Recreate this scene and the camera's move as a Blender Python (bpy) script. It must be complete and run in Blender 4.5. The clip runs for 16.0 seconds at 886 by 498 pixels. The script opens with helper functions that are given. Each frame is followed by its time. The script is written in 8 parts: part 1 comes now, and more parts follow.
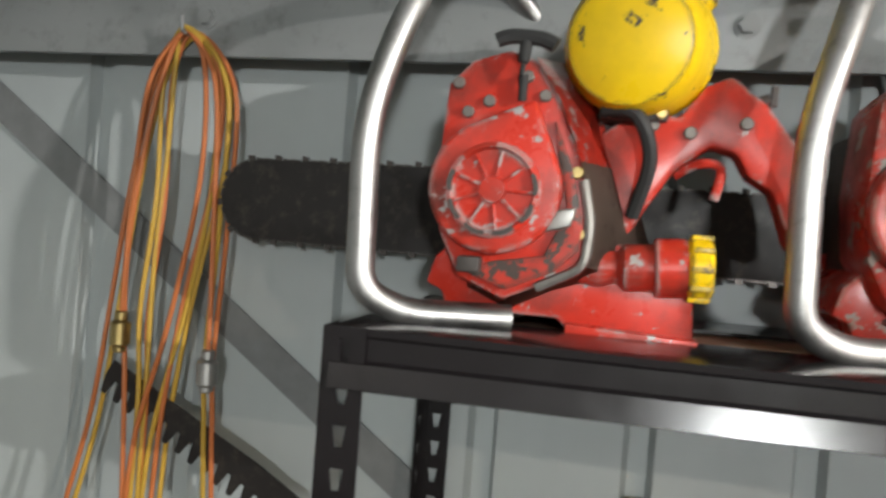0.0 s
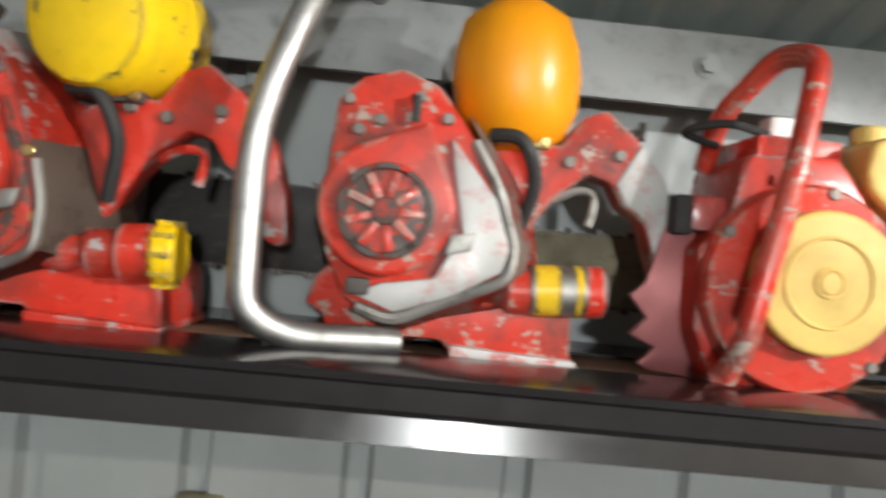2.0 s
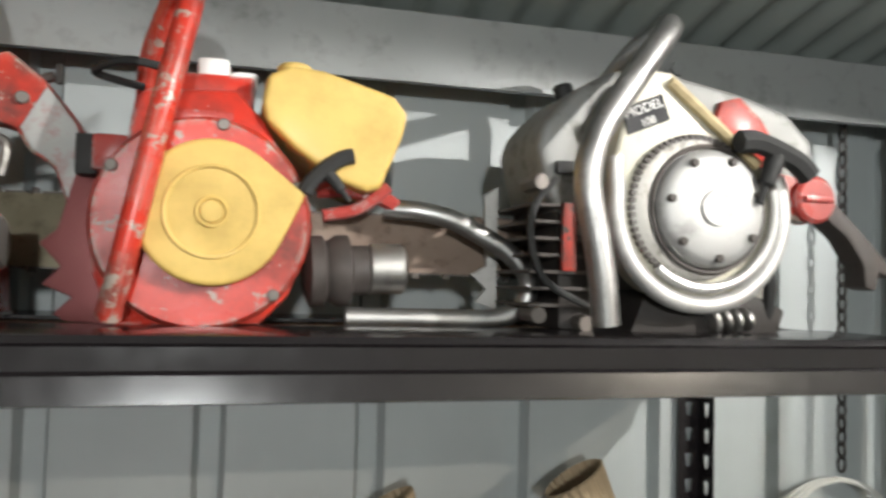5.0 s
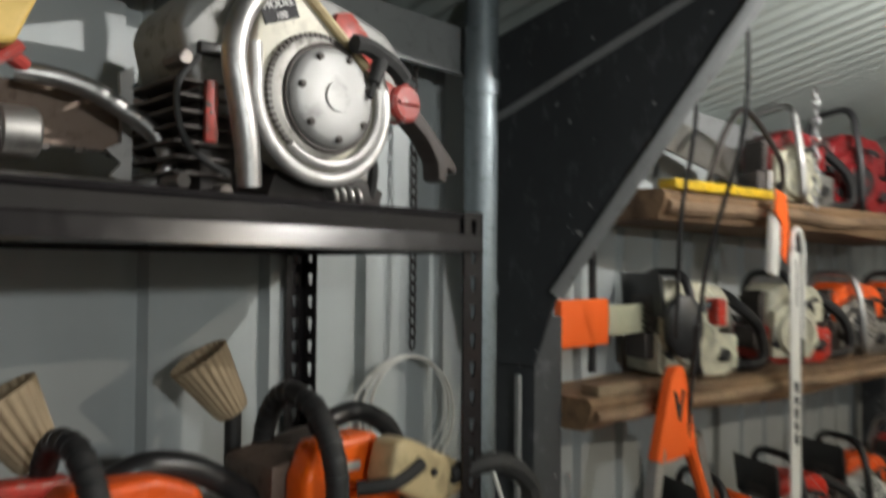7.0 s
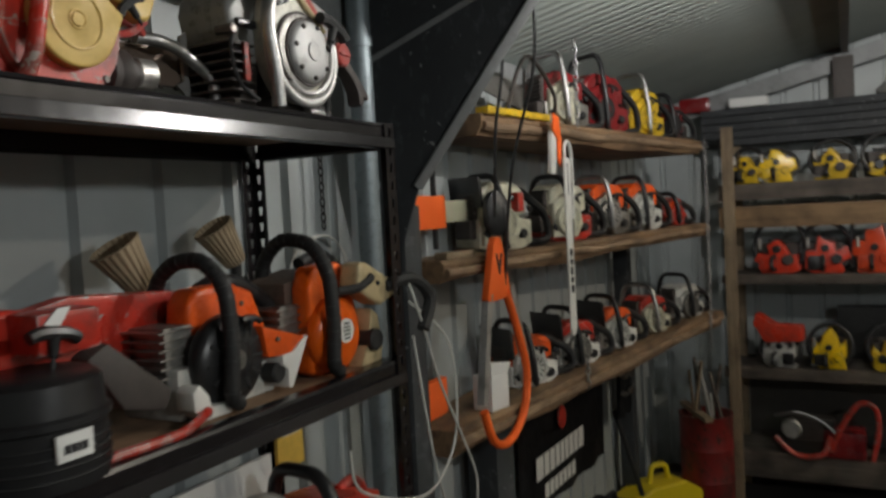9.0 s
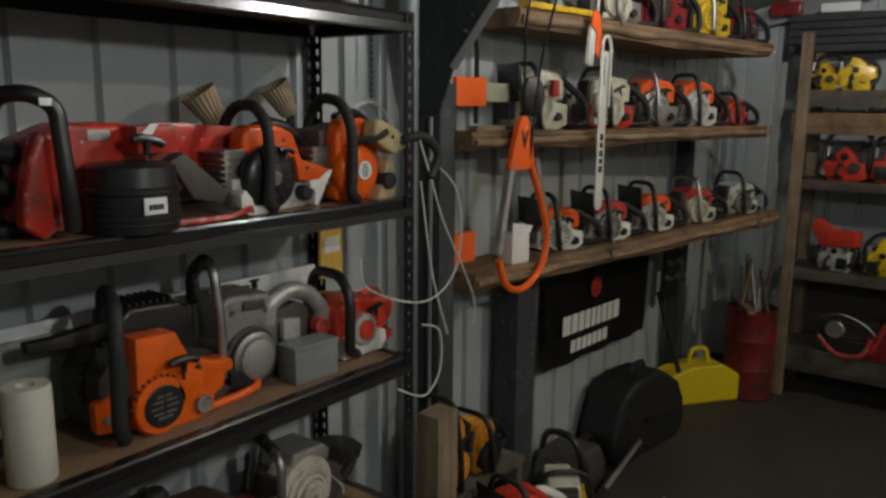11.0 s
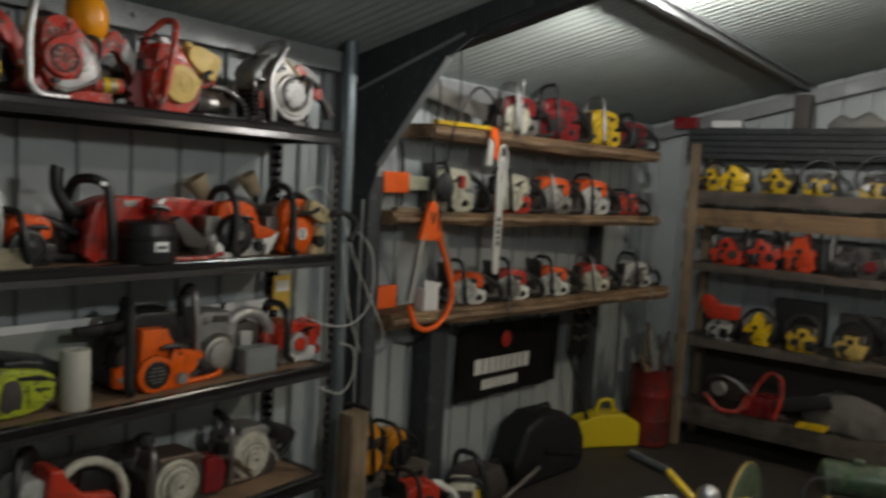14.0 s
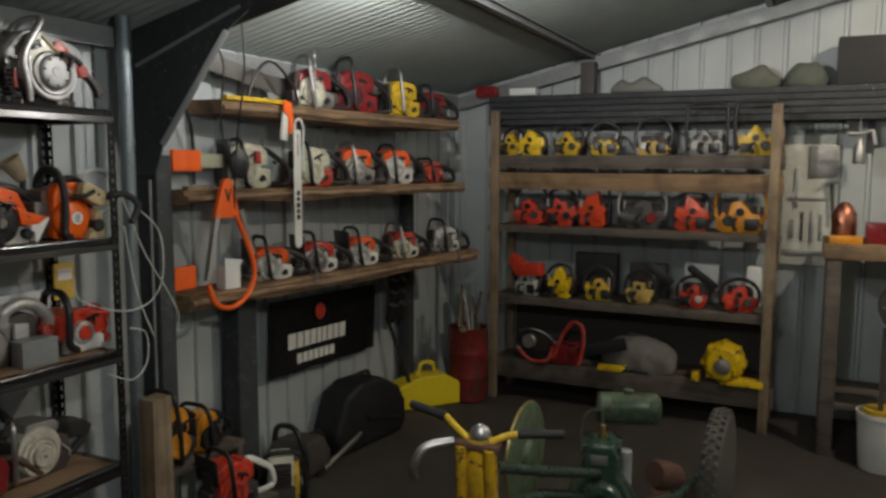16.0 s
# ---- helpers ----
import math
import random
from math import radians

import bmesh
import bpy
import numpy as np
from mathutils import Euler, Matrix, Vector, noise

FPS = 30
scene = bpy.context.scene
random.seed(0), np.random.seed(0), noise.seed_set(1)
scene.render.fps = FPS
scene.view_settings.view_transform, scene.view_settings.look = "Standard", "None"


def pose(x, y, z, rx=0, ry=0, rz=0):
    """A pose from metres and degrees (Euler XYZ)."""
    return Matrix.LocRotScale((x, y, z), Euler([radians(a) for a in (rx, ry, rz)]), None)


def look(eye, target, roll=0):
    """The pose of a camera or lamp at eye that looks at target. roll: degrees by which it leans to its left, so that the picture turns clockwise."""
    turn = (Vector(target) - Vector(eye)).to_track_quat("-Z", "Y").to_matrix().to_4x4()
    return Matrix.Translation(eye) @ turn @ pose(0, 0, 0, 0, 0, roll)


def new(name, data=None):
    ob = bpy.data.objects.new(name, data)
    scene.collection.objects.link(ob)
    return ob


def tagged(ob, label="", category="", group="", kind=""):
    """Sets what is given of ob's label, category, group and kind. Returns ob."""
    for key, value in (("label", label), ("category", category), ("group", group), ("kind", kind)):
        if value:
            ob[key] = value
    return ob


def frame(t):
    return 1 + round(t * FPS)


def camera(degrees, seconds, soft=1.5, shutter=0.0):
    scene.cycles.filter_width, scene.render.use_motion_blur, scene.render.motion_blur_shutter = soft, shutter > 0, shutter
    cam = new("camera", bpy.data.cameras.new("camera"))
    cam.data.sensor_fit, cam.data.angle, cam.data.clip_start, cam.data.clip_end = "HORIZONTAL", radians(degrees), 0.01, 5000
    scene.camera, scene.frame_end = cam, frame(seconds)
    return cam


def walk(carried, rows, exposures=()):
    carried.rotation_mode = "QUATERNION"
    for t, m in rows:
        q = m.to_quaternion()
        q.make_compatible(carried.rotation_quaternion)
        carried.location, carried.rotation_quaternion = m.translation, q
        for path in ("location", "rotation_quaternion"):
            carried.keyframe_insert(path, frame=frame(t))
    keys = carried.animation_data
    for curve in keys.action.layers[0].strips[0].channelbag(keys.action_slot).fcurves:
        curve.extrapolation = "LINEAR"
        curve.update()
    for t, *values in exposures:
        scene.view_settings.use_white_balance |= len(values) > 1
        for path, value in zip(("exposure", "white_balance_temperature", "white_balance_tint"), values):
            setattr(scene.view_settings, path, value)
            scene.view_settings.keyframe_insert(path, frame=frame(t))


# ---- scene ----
cam = camera(59.5, 16.0, soft=2.7, shutter=0.6)
PATH = [
    (0, (-0.232, -1.072, 2.269), (-0.666, 0.879, 2.222), 4.3),
    (0.5, (-0.186, -1.085, 2.29), (-0.562, 0.879, 2.266), 4.9),
    (1, (-0.115, -1.065, 2.294), (-0.346, 0.921, 2.282), 5.3),
    (1.5, (0.005, -1.043, 2.282), (-0.099, 0.954, 2.292), 5.9),
    (2, (0.079, -1.036, 2.28), (0.155, 0.962, 2.284), 5.6),
    (2.5, (0.203, -1.049, 2.279), (0.335, 0.947, 2.28), 5.6),
    (3, (0.278, -1.038, 2.283), (0.445, 0.954, 2.299), 4.7),
    (3.5, (0.343, -1.037, 2.284), (0.633, 0.941, 2.26), 3.5),
    (5.8, (0.541, -1.087, 2.194), (1.364, 0.731, 2.323), 0.5),
    (6, (0.549, -1.078, 2.192), (1.495, 0.682, 2.292), 0.7),
    (6.5, (0.529, -1.095, 2.186), (1.681, 0.537, 2.28), 2.2),
    (7, (0.371, -1.124, 2.102), (1.819, 0.255, 2.15), 0.5),
    (7.5, (0.224, -1.184, 2.072), (1.765, 0.088, 1.995), -1.0),
    (8, (0.148, -1.274, 2.045), (1.66, 0.024, 1.868), 0.0),
    (8.5, (-0.051, -1.336, 2.002), (1.567, -0.17, 1.844), -0.2),
    (9, (-0.305, -1.311, 1.982), (1.465, -0.385, 1.881), -3.1),
    (9.5, (-0.431, -1.373, 1.967), (1.345, -0.474, 1.772), -4.1),
    (10, (-0.469, -1.563, 1.938), (1.159, -0.456, 1.583), -0.4),
    (10.2, (-0.476, -1.605, 1.903), (1.133, -0.474, 1.54), 0.3),
    (12.3, (-0.883, -2.486, 1.955), (0.586, -1.16, 1.668), -1.0),
    (12.5, (-0.93, -2.571, 1.955), (0.522, -1.22, 1.695), -1.0),
    (13, (-1.042, -2.615, 1.978), (0.434, -1.287, 1.733), 1.0),
    (13.5, (-1.169, -2.691, 1.972), (0.309, -1.364, 1.735), 1.9),
    (14, (-1.195, -2.793, 1.979), (0.395, -1.592, 1.812), 3.1),
    (14.5, (-1.159, -2.904, 1.974), (0.53, -1.847, 1.802), 2.6),
    (15, (-1.136, -2.99, 1.969), (0.602, -2.018, 1.776), 1.1),
    (15.5, (-1.138, -3.027, 1.965), (0.626, -2.106, 1.769), 0.5),
    (16, (-1.146, -3.035, 1.96), (0.65, -2.181, 1.744), 0.3),
]
walk(cam, [(t, look(eye, target, roll)) for t, eye, target, roll in PATH],
     exposures=[(0.0, 1.5), (0.5, 1.55), (1.5, 1.5), (2.5, 1.5), (3.5, 1.4), (6.0, 1.2), (6.5, 1.0), (7.0, 0.6), (7.5, 0.25), (8.0, 0.0), (9.0, 0.05), (10.0, 0.15), (12.5, -0.1), (14.0, -0.05), (16.0, 0.1)])

# ---- light ----
ROOF0, SLOPE = 2.61, 0.235          # roof height at the side wall, rise per metre


def roof_z(y):
    return ROOF0 - SLOPE * y


world = bpy.data.worlds.new("night_sky")
scene.world = world
world.use_nodes = True
world.node_tree.nodes["Background"].inputs[0].default_value = (0.02, 0.025, 0.035, 1)
world.node_tree.nodes["Background"].inputs[1].default_value = 0.3


# bare bulbs under the roof: one past the first rafter, two unseen fills added over the far corner and the rear
BULB_AND_FILLS = ((1.92, -1.65, 230, (1.0, 0.97, 0.93)), (3.4, -4.3, 125, (1.0, 0.87, 0.7)), (-2.0, -4.8, 12, (1.0, 0.93, 0.85)))
for x, y, power, tint in BULB_AND_FILLS:
    data = bpy.data.lights.new("bulb_fill_lamp", "POINT")
    data.energy, data.color, data.shadow_soft_size = power, tint, 0.03
    new("bulb_fill_lamp", data).location = (x, y, roof_z(y) - (0.162 if x == BULB_AND_FILLS[0][0] else 0.055))
# unseen fill lamp added to light the black rack from the camera's side
RACK_FILL = (0.3, -2.65, 2.45)
data = bpy.data.lights.new("rack_fill_lamp", "POINT")
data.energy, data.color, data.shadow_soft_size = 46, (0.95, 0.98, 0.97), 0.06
new("rack_fill_lamp", data).location = RACK_FILL


# ---- materials ----
def nodes_of(name):
    m = bpy.data.materials.new(name)
    m.use_nodes = True
    nt = m.node_tree
    return m, nt, nt.nodes["Principled BSDF"]


def link_coords(nt, scale=1.0, stretch=(1, 1, 1)):
    """Object coordinates in metres, shifted at random for each object."""
    tc, info = nt.nodes.new("ShaderNodeTexCoord"), nt.nodes.new("ShaderNodeObjectInfo")
    add, mp = nt.nodes.new("ShaderNodeVectorMath"), nt.nodes.new("ShaderNodeMapping")
    mul = nt.nodes.new("ShaderNodeMath")
    mul.operation, mul.inputs[1].default_value = "MULTIPLY", 7.3
    nt.links.new(info.outputs["Random"], mul.inputs[0])
    nt.links.new(tc.outputs["Object"], add.inputs[0])
    nt.links.new(mul.outputs[0], add.inputs[1])
    nt.links.new(add.outputs[0], mp.inputs[0])
    mp.inputs["Scale"].default_value = [scale * s for s in stretch]
    return mp.outputs[0]


def noise_node(nt, vec, scale, detail=4.0, rough=0.6):
    n = nt.nodes.new("ShaderNodeTexNoise")
    n.inputs["Scale"].default_value, n.inputs["Detail"].default_value, n.inputs["Roughness"].default_value = scale, detail, rough
    nt.links.new(vec, n.inputs["Vector"])
    return n.outputs["Fac"]


def ramp_node(nt, fac, stops):
    r = nt.nodes.new("ShaderNodeValToRGB")
    while len(r.color_ramp.elements) < len(stops):
        r.color_ramp.elements.new(0.5)
    for e, (p, c) in zip(r.color_ramp.elements, stops):
        e.position, e.color = p, (*c, 1) if len(c) == 3 else c
    nt.links.new(fac, r.inputs[0])
    return r.outputs[0]


def mix_node(nt, fac, a, b, blend="MIX"):
    m = nt.nodes.new("ShaderNodeMix")
    m.data_type, m.blend_type = "RGBA", blend
    for k, v in (("Factor", fac), (6, a), (7, b)):
        sock = m.inputs[0] if k == "Factor" else m.inputs[k]
        if isinstance(v, (int, float)):
            sock.default_value = v
        elif isinstance(v, tuple):
            sock.default_value = (*v, 1)
        else:
            nt.links.new(v, sock)
    return m.outputs[2]


def bump_node(nt, bsdf, height, strength=0.3, distance=0.002):
    b = nt.nodes.new("ShaderNodeBump")
    b.inputs["Strength"].default_value, b.inputs["Distance"].default_value = strength, distance
    nt.links.new(height, b.inputs["Height"])
    nt.links.new(b.outputs[0], bsdf.inputs["Normal"])


def grey(v):
    return (v, v, v)


def paint(name, colour, chips=0.5, under=(0.33, 0.32, 0.31), rough=0.35, dirt=0.35, scale=1.0):
    """Old enamel: chipped to the metal, faded and oily. chips: 0 none to 1 badly worn."""
    m, nt, b = nodes_of(name)
    b.inputs["Specular IOR Level"].default_value = 0.36
    vec = link_coords(nt)
    big = noise_node(nt, vec, 9 * scale, 3)
    fine = noise_node(nt, vec, 46 * scale, 6, 0.7)
    grime = noise_node(nt, vec, 17 * scale, 5, 0.65)
    fade = mix_node(nt, big, tuple(c * 0.72 for c in colour), tuple(min(1, c * 1.12 + 0.01) for c in colour))
    dirty = mix_node(nt, ramp_node(nt, grime, ((0.46, grey(0)), (0.7, grey(dirt)))), fade, (0.035, 0.028, 0.022))
    edge = 0.71 - 0.16 * chips
    worn = ramp_node(nt, fine, ((edge, grey(0)), (edge + 0.025, grey(1 if chips > 0 else 0))))
    col = mix_node(nt, worn, dirty, under)
    if chips > 0.3:
        # paint rubbed off the corners
        bev, geo, dot = nt.nodes.new("ShaderNodeBevel"), nt.nodes.new("ShaderNodeNewGeometry"), nt.nodes.new("ShaderNodeVectorMath")
        bev.samples = 4
        bev.inputs["Radius"].default_value = 0.005 + 0.005 * chips
        dot.operation = "DOT_PRODUCT"
        nt.links.new(bev.outputs[0], dot.inputs[0])
        nt.links.new(geo.outputs["True Normal"], dot.inputs[1])
        rub = ramp_node(nt, dot.outputs["Value"], ((0.9, grey(1)), (0.985, grey(0))))
        patch = ramp_node(nt, noise_node(nt, vec, 30 * scale, 4, 0.7), ((0.56 - 0.12 * chips, grey(0)), (0.6 - 0.12 * chips, grey(1))))
        col = mix_node(nt, mix_node(nt, 1.0, rub, patch, "MULTIPLY"), col, under)
    nt.links.new(col, b.inputs["Base Color"])
    nt.links.new(ramp_node(nt, grime, ((0.35, grey(rough * 0.62)), (0.75, grey(min(1, rough * 1.6))))), b.inputs["Roughness"])
    bump_node(nt, b, fine, 0.12, 0.001)
    return m


def bare_metal(name, colour, rough=0.3, scale=1.0, metal=1.0, spots=(0.1, 0.08, 0.06), spot=0.5):
    m, nt, b = nodes_of(name)
    vec = link_coords(nt)
    fine, big = noise_node(nt, vec, 60 * scale, 6, 0.7), noise_node(nt, vec, 12 * scale, 4)
    c = mix_node(nt, big, tuple(v * 0.75 for v in colour), tuple(min(1, v * 1.1) for v in colour))
    c = mix_node(nt, ramp_node(nt, fine, ((0.52, grey(0)), (0.75, grey(spot)))), c, spots)
    nt.links.new(c, b.inputs["Base Color"])
    nt.links.new(ramp_node(nt, big, ((0.3, grey(rough * 0.7)), (0.75, grey(min(1, rough * 1.6))))), b.inputs["Roughness"])
    b.inputs["Metallic"].default_value = metal
    bump_node(nt, b, fine, 0.1, 0.001)
    return m


def plain(name, colour, rough=0.5, spread=0.2, scale=30.0, bump=0.1):
    m, nt, b = nodes_of(name)
    vec = link_coords(nt)
    f = noise_node(nt, vec, scale, 5)
    nt.links.new(mix_node(nt, f, tuple(c * (1 - spread) for c in colour), tuple(min(1, c * (1 + spread)) for c in colour)), b.inputs["Base Color"])
    nt.links.new(ramp_node(nt, f, ((0.3, grey(rough * 0.85)), (0.7, grey(min(1, rough * 1.2))))), b.inputs["Roughness"])
    bump_node(nt, b, f, bump, 0.001)
    return m


def wood(name, light, dark, along=0, rough=0.75):
    """Sawn timber with its grain along one axis."""
    m, nt, b = nodes_of(name)
    st = [22, 22, 22]
    st[along] = 1.3
    vec = link_coords(nt, 1.0, st)
    n = noise_node(nt, vec, 1.0, 6, 0.65)
    stains = noise_node(nt, link_coords(nt), 5.0, 4)
    c = ramp_node(nt, n, ((0.3, dark), (0.55, light), (0.75, tuple(v * 0.6 for v in light))))
    c = mix_node(nt, ramp_node(nt, stains, ((0.45, grey(0)), (0.7, grey(0.7)))), c, tuple(v * 0.45 for v in dark))
    nt.links.new(c, b.inputs["Base Color"])
    b.inputs["Roughness"].default_value = rough
    bump_node(nt, b, n, 0.5, 0.003)
    return m


def sheet_steel(name, colour, rough=0.45, stain=0.35, specks=False):
    """Painted wall sheet: dusty, streaked downwards."""
    m, nt, b = nodes_of(name)
    streak = noise_node(nt, link_coords(nt, 1.0, (7, 7, 0.5)), 1.0, 5, 0.6)
    spots = noise_node(nt, link_coords(nt), 2.2, 5)
    fine = noise_node(nt, link_coords(nt), 90, 3)
    c = mix_node(nt, streak, tuple(v * 0.8 for v in colour), colour)
    c = mix_node(nt, ramp_node(nt, spots, ((0.45, grey(0)), (0.75, grey(stain)))), c, tuple(v * 0.55 for v in colour))
    if specks:
        # splashes of pale paint and scuffs
        dots = ramp_node(nt, noise_node(nt, link_coords(nt), 38, 2, 0.5), ((0.71, grey(0)), (0.74, grey(0.8))))
        c = mix_node(nt, dots, c, (0.3, 0.31, 0.3))
        scuff = ramp_node(nt, noise_node(nt, link_coords(nt, 1.0, (9, 30, 12)), 1.0, 6, 0.75), ((0.56, grey(0)), (0.75, grey(0.45))))
        c = mix_node(nt, scuff, c, (0.2, 0.21, 0.215))
    nt.links.new(c, b.inputs["Base Color"])
    nt.links.new(ramp_node(nt, spots, ((0.3, grey(rough)), (0.7, grey(rough * 1.5)))), b.inputs["Roughness"])
    bump_node(nt, b, fine, 0.05, 0.001)
    return m


RED = paint("red_enamel", (0.55, 0.03, 0.014), 0.6, dirt=0.8, scale=0.8)
RED_WORN = paint("worn_red_enamel", (0.54, 0.033, 0.016), 0.8, under=(0.34, 0.28, 0.24), dirt=0.85, scale=0.8)
RED_BRIGHT = paint("bright_red_casing", (0.68, 0.05, 0.02), 0.35, rough=0.3, dirt=0.4)
ORANGE_RED = paint("orange_red_casing", (0.72, 0.075, 0.02), 0.3, rough=0.3, dirt=0.35)
DARK_RED = paint("dark_red_enamel", (0.22, 0.012, 0.014), 0.2, rough=0.25)
PINK_RED = paint("faded_red_enamel", (0.42, 0.06, 0.05), 0.35, rough=0.3)
YELLOW = paint("yellow_enamel", (0.95, 0.6, 0.004), 0.8, under=(0.06, 0.05, 0.045), dirt=0.2, scale=0.6)
SAW_YELLOW = paint("saw_yellow_enamel", (0.72, 0.47, 0.02), 0.5, under=(0.1, 0.08, 0.05))
LIME = paint("lime_enamel", (0.5, 0.58, 0.03), 0.9, under=(0.07, 0.065, 0.06))
ORANGE = paint("orange_enamel", (0.85, 0.11, 0.01), 0.2, dirt=0.25)
BRIGHT_ORANGE = paint("bright_orange_enamel", (0.95, 0.135, 0.004), 0.15, dirt=0.2)
CREAM = paint("cream_enamel", (0.62, 0.6, 0.46), 0.35, dirt=0.5)
PALE = paint("pale_grey_enamel", (0.6, 0.6, 0.56), 0.3, dirt=0.45)
FADED_YELLOW = paint("faded_yellow_plastic", (0.72, 0.5, 0.14), 0.0, dirt=0.25, rough=0.5)
TANK_ORANGE = plain("orange_plastic", (0.85, 0.32, 0.004), 0.4, 0.08, 20)
GREEN = paint("green_enamel", (0.024, 0.062, 0.042), 0.6, under=(0.2, 0.19, 0.17), rough=0.32, dirt=0.6)
FLYWHEEL_GREEN = paint("worn_pale_green_enamel", (0.09, 0.13, 0.075), 0.5, under=(0.2, 0.17, 0.12), rough=0.45, dirt=0.5)
GREY_CAST = bare_metal("cast_alloy", (0.36, 0.35, 0.33), 0.5, spots=(0.06, 0.05, 0.04), spot=0.8)
ALLOY = bare_metal("bright_alloy", (0.5, 0.49, 0.47), 0.46, spot=0.45)
RIM_BROWN = bare_metal("worn_brown_metal", (0.2, 0.15, 0.12), 0.5, metal=0.7, spots=(0.05, 0.03, 0.025), spot=0.8)
BAR_OLIVE = bare_metal("worn_olive_bar", (0.17, 0.15, 0.1), 0.5, metal=0.6, spots=(0.05, 0.045, 0.03), spot=0.7)
DULL_ALLOY = bare_metal("dull_alloy", (0.4, 0.39, 0.37), 0.55, metal=0.75, spot=0.4)
CHROME = bare_metal("handle_chrome", (0.5, 0.495, 0.485), 0.41, spot=0.5)
SILVER = bare_metal("silvery_alloy", (0.58, 0.575, 0.56), 0.46, metal=0.6, spots=(0.2, 0.17, 0.14), spot=0.6)
BAR_DARK = bare_metal("oily_bar_steel", (0.016, 0.013, 0.012), 0.55, metal=0.2)
SCRAPED_DARK = paint("scraped_dark_red_enamel", (0.5, 0.035, 0.018), 1.2, under=(0.06, 0.045, 0.038), rough=0.5, dirt=0.7)
MOTTLED = bare_metal("mottled_alloy", (0.3, 0.3, 0.29), 0.55, metal=0.5, spots=(0.07, 0.06, 0.05), spot=0.95, scale=0.6)
SOOT = plain("sooty_engine_metal", (0.02, 0.016, 0.014), 0.6, 0.6, 50, 0.5)
BOLT = bare_metal("dull_bolt_steel", (0.2, 0.18, 0.165), 0.5, metal=0.7)
STRAP = plain("dull_zinc_strap", (0.17, 0.175, 0.175), 0.6, 0.35, 28, 0.15)
SCRAPED = paint("scraped_red_enamel", (0.58, 0.04, 0.02), 1.45, under=(0.5, 0.49, 0.48), rough=0.45, scale=0.7)
PINK_METAL = bare_metal("dull_pink_metal", (0.2, 0.055, 0.055), 0.45, metal=0.5, spots=(0.2, 0.07, 0.06), spot=0.5)
BAR_GREY = bare_metal("bar_steel", (0.3, 0.29, 0.27), 0.42, metal=0.8)
CHAIN_STEEL = bare_metal("chain_steel", (0.1, 0.09, 0.085), 0.42, metal=0.9)
LINK_STEEL = bare_metal("galvanised_chain", (0.4, 0.4, 0.4), 0.4)
BLACK = plain("black_plastic", (0.018, 0.018, 0.019), 0.35, 0.3, 40)
RUBBER = plain("black_rubber", (0.02, 0.02, 0.02), 0.7, 0.3, 40)
GRIME = plain("oily_engine_metal", (0.06, 0.05, 0.045), 0.6, 0.6, 45, 0.4)
WHITE_PLASTIC = plain("white_plastic", (0.75, 0.74, 0.7), 0.45, 0.08, 12)
PAPER = plain("paper", (0.78, 0.78, 0.76), 0.8, 0.05, 10)
INK = plain("ink", (0.02, 0.02, 0.022), 0.7, 0.1, 10)
STICKER = plain("fluorescent_orange_card", (0.95, 0.14, 0.015), 0.6, 0.05, 10)
RACK_BLACK = plain("black_powder_coat", (0.014, 0.012, 0.013), 0.2, 0.12, 45, 0.03)
GALV = bare_metal("galvanised_steel", (0.33, 0.34, 0.34), 0.58, 0.5, metal=0.5, spot=0.6, spots=(0.15, 0.15, 0.145))
PIPE = bare_metal("pale_galvanised_pipe", (0.24, 0.28, 0.3), 0.45, 0.8, metal=0.6, spot=0.8, spots=(0.1, 0.115, 0.12))
FRAME_STEEL = sheet_steel("dusty_frame_steel", (0.042, 0.046, 0.05), 0.6, 0.6, True)
WALL = sheet_steel("grey_wall_sheet", (0.44, 0.475, 0.475), 0.42)
ROOF = sheet_steel("roof_sheet", (0.38, 0.42, 0.395), 0.45)
FLOORM = plain("dark_sealed_floor", (0.04, 0.033, 0.028), 0.7, 0.6, 3.0, 0.3)
SLAB = wood("rough_sawn_slab", (0.26, 0.16, 0.085), (0.1, 0.06, 0.035))
BOARD = wood("shelf_board", (0.27, 0.17, 0.1), (0.19, 0.115, 0.065))
PINE = wood("pine_upright", (0.27, 0.2, 0.125), (0.16, 0.11, 0.07), along=2)
PINE_Y = wood("pine_plank", (0.28, 0.175, 0.09), (0.16, 0.1, 0.055), along=1)
GREY_PLANK = wood("grey_weathered_plank", (0.13, 0.105, 0.085), (0.06, 0.05, 0.042), along=1)
BANNER = plain("black_banner", (0.008, 0.008, 0.009), 0.6, 0.3, 20)
SCRAPED_PALE = bare_metal("rubbed_pale_alloy", (0.42, 0.42, 0.41), 0.5, metal=0.5, spots=(0.35, 0.06, 0.04), spot=0.7)
CORD_ORANGE = plain("orange_cord", (0.44, 0.13, 0.035), 0.5, 0.15, 60)
CORD_YELLOW = plain("yellow_cord", (0.46, 0.28, 0.035), 0.5, 0.15, 60)
FADED_CREAM = paint("dirty_cream_plastic", (0.6, 0.48, 0.27), 0.1, dirt=0.5, rough=0.5)
CREAM_WORN = paint("worn_ivory_enamel", (0.66, 0.63, 0.52), 0.5, under=(0.3, 0.26, 0.2), dirt=0.45, rough=0.45)
SMEARED_ALLOY = bare_metal("dusty_smeared_alloy", (0.5, 0.5, 0.49), 0.5, 0.35, metal=0.6, spots=(0.22, 0.21, 0.2), spot=0.9)
WIRE = plain("white_cable", (0.6, 0.6, 0.56), 0.5, 0.1, 30)
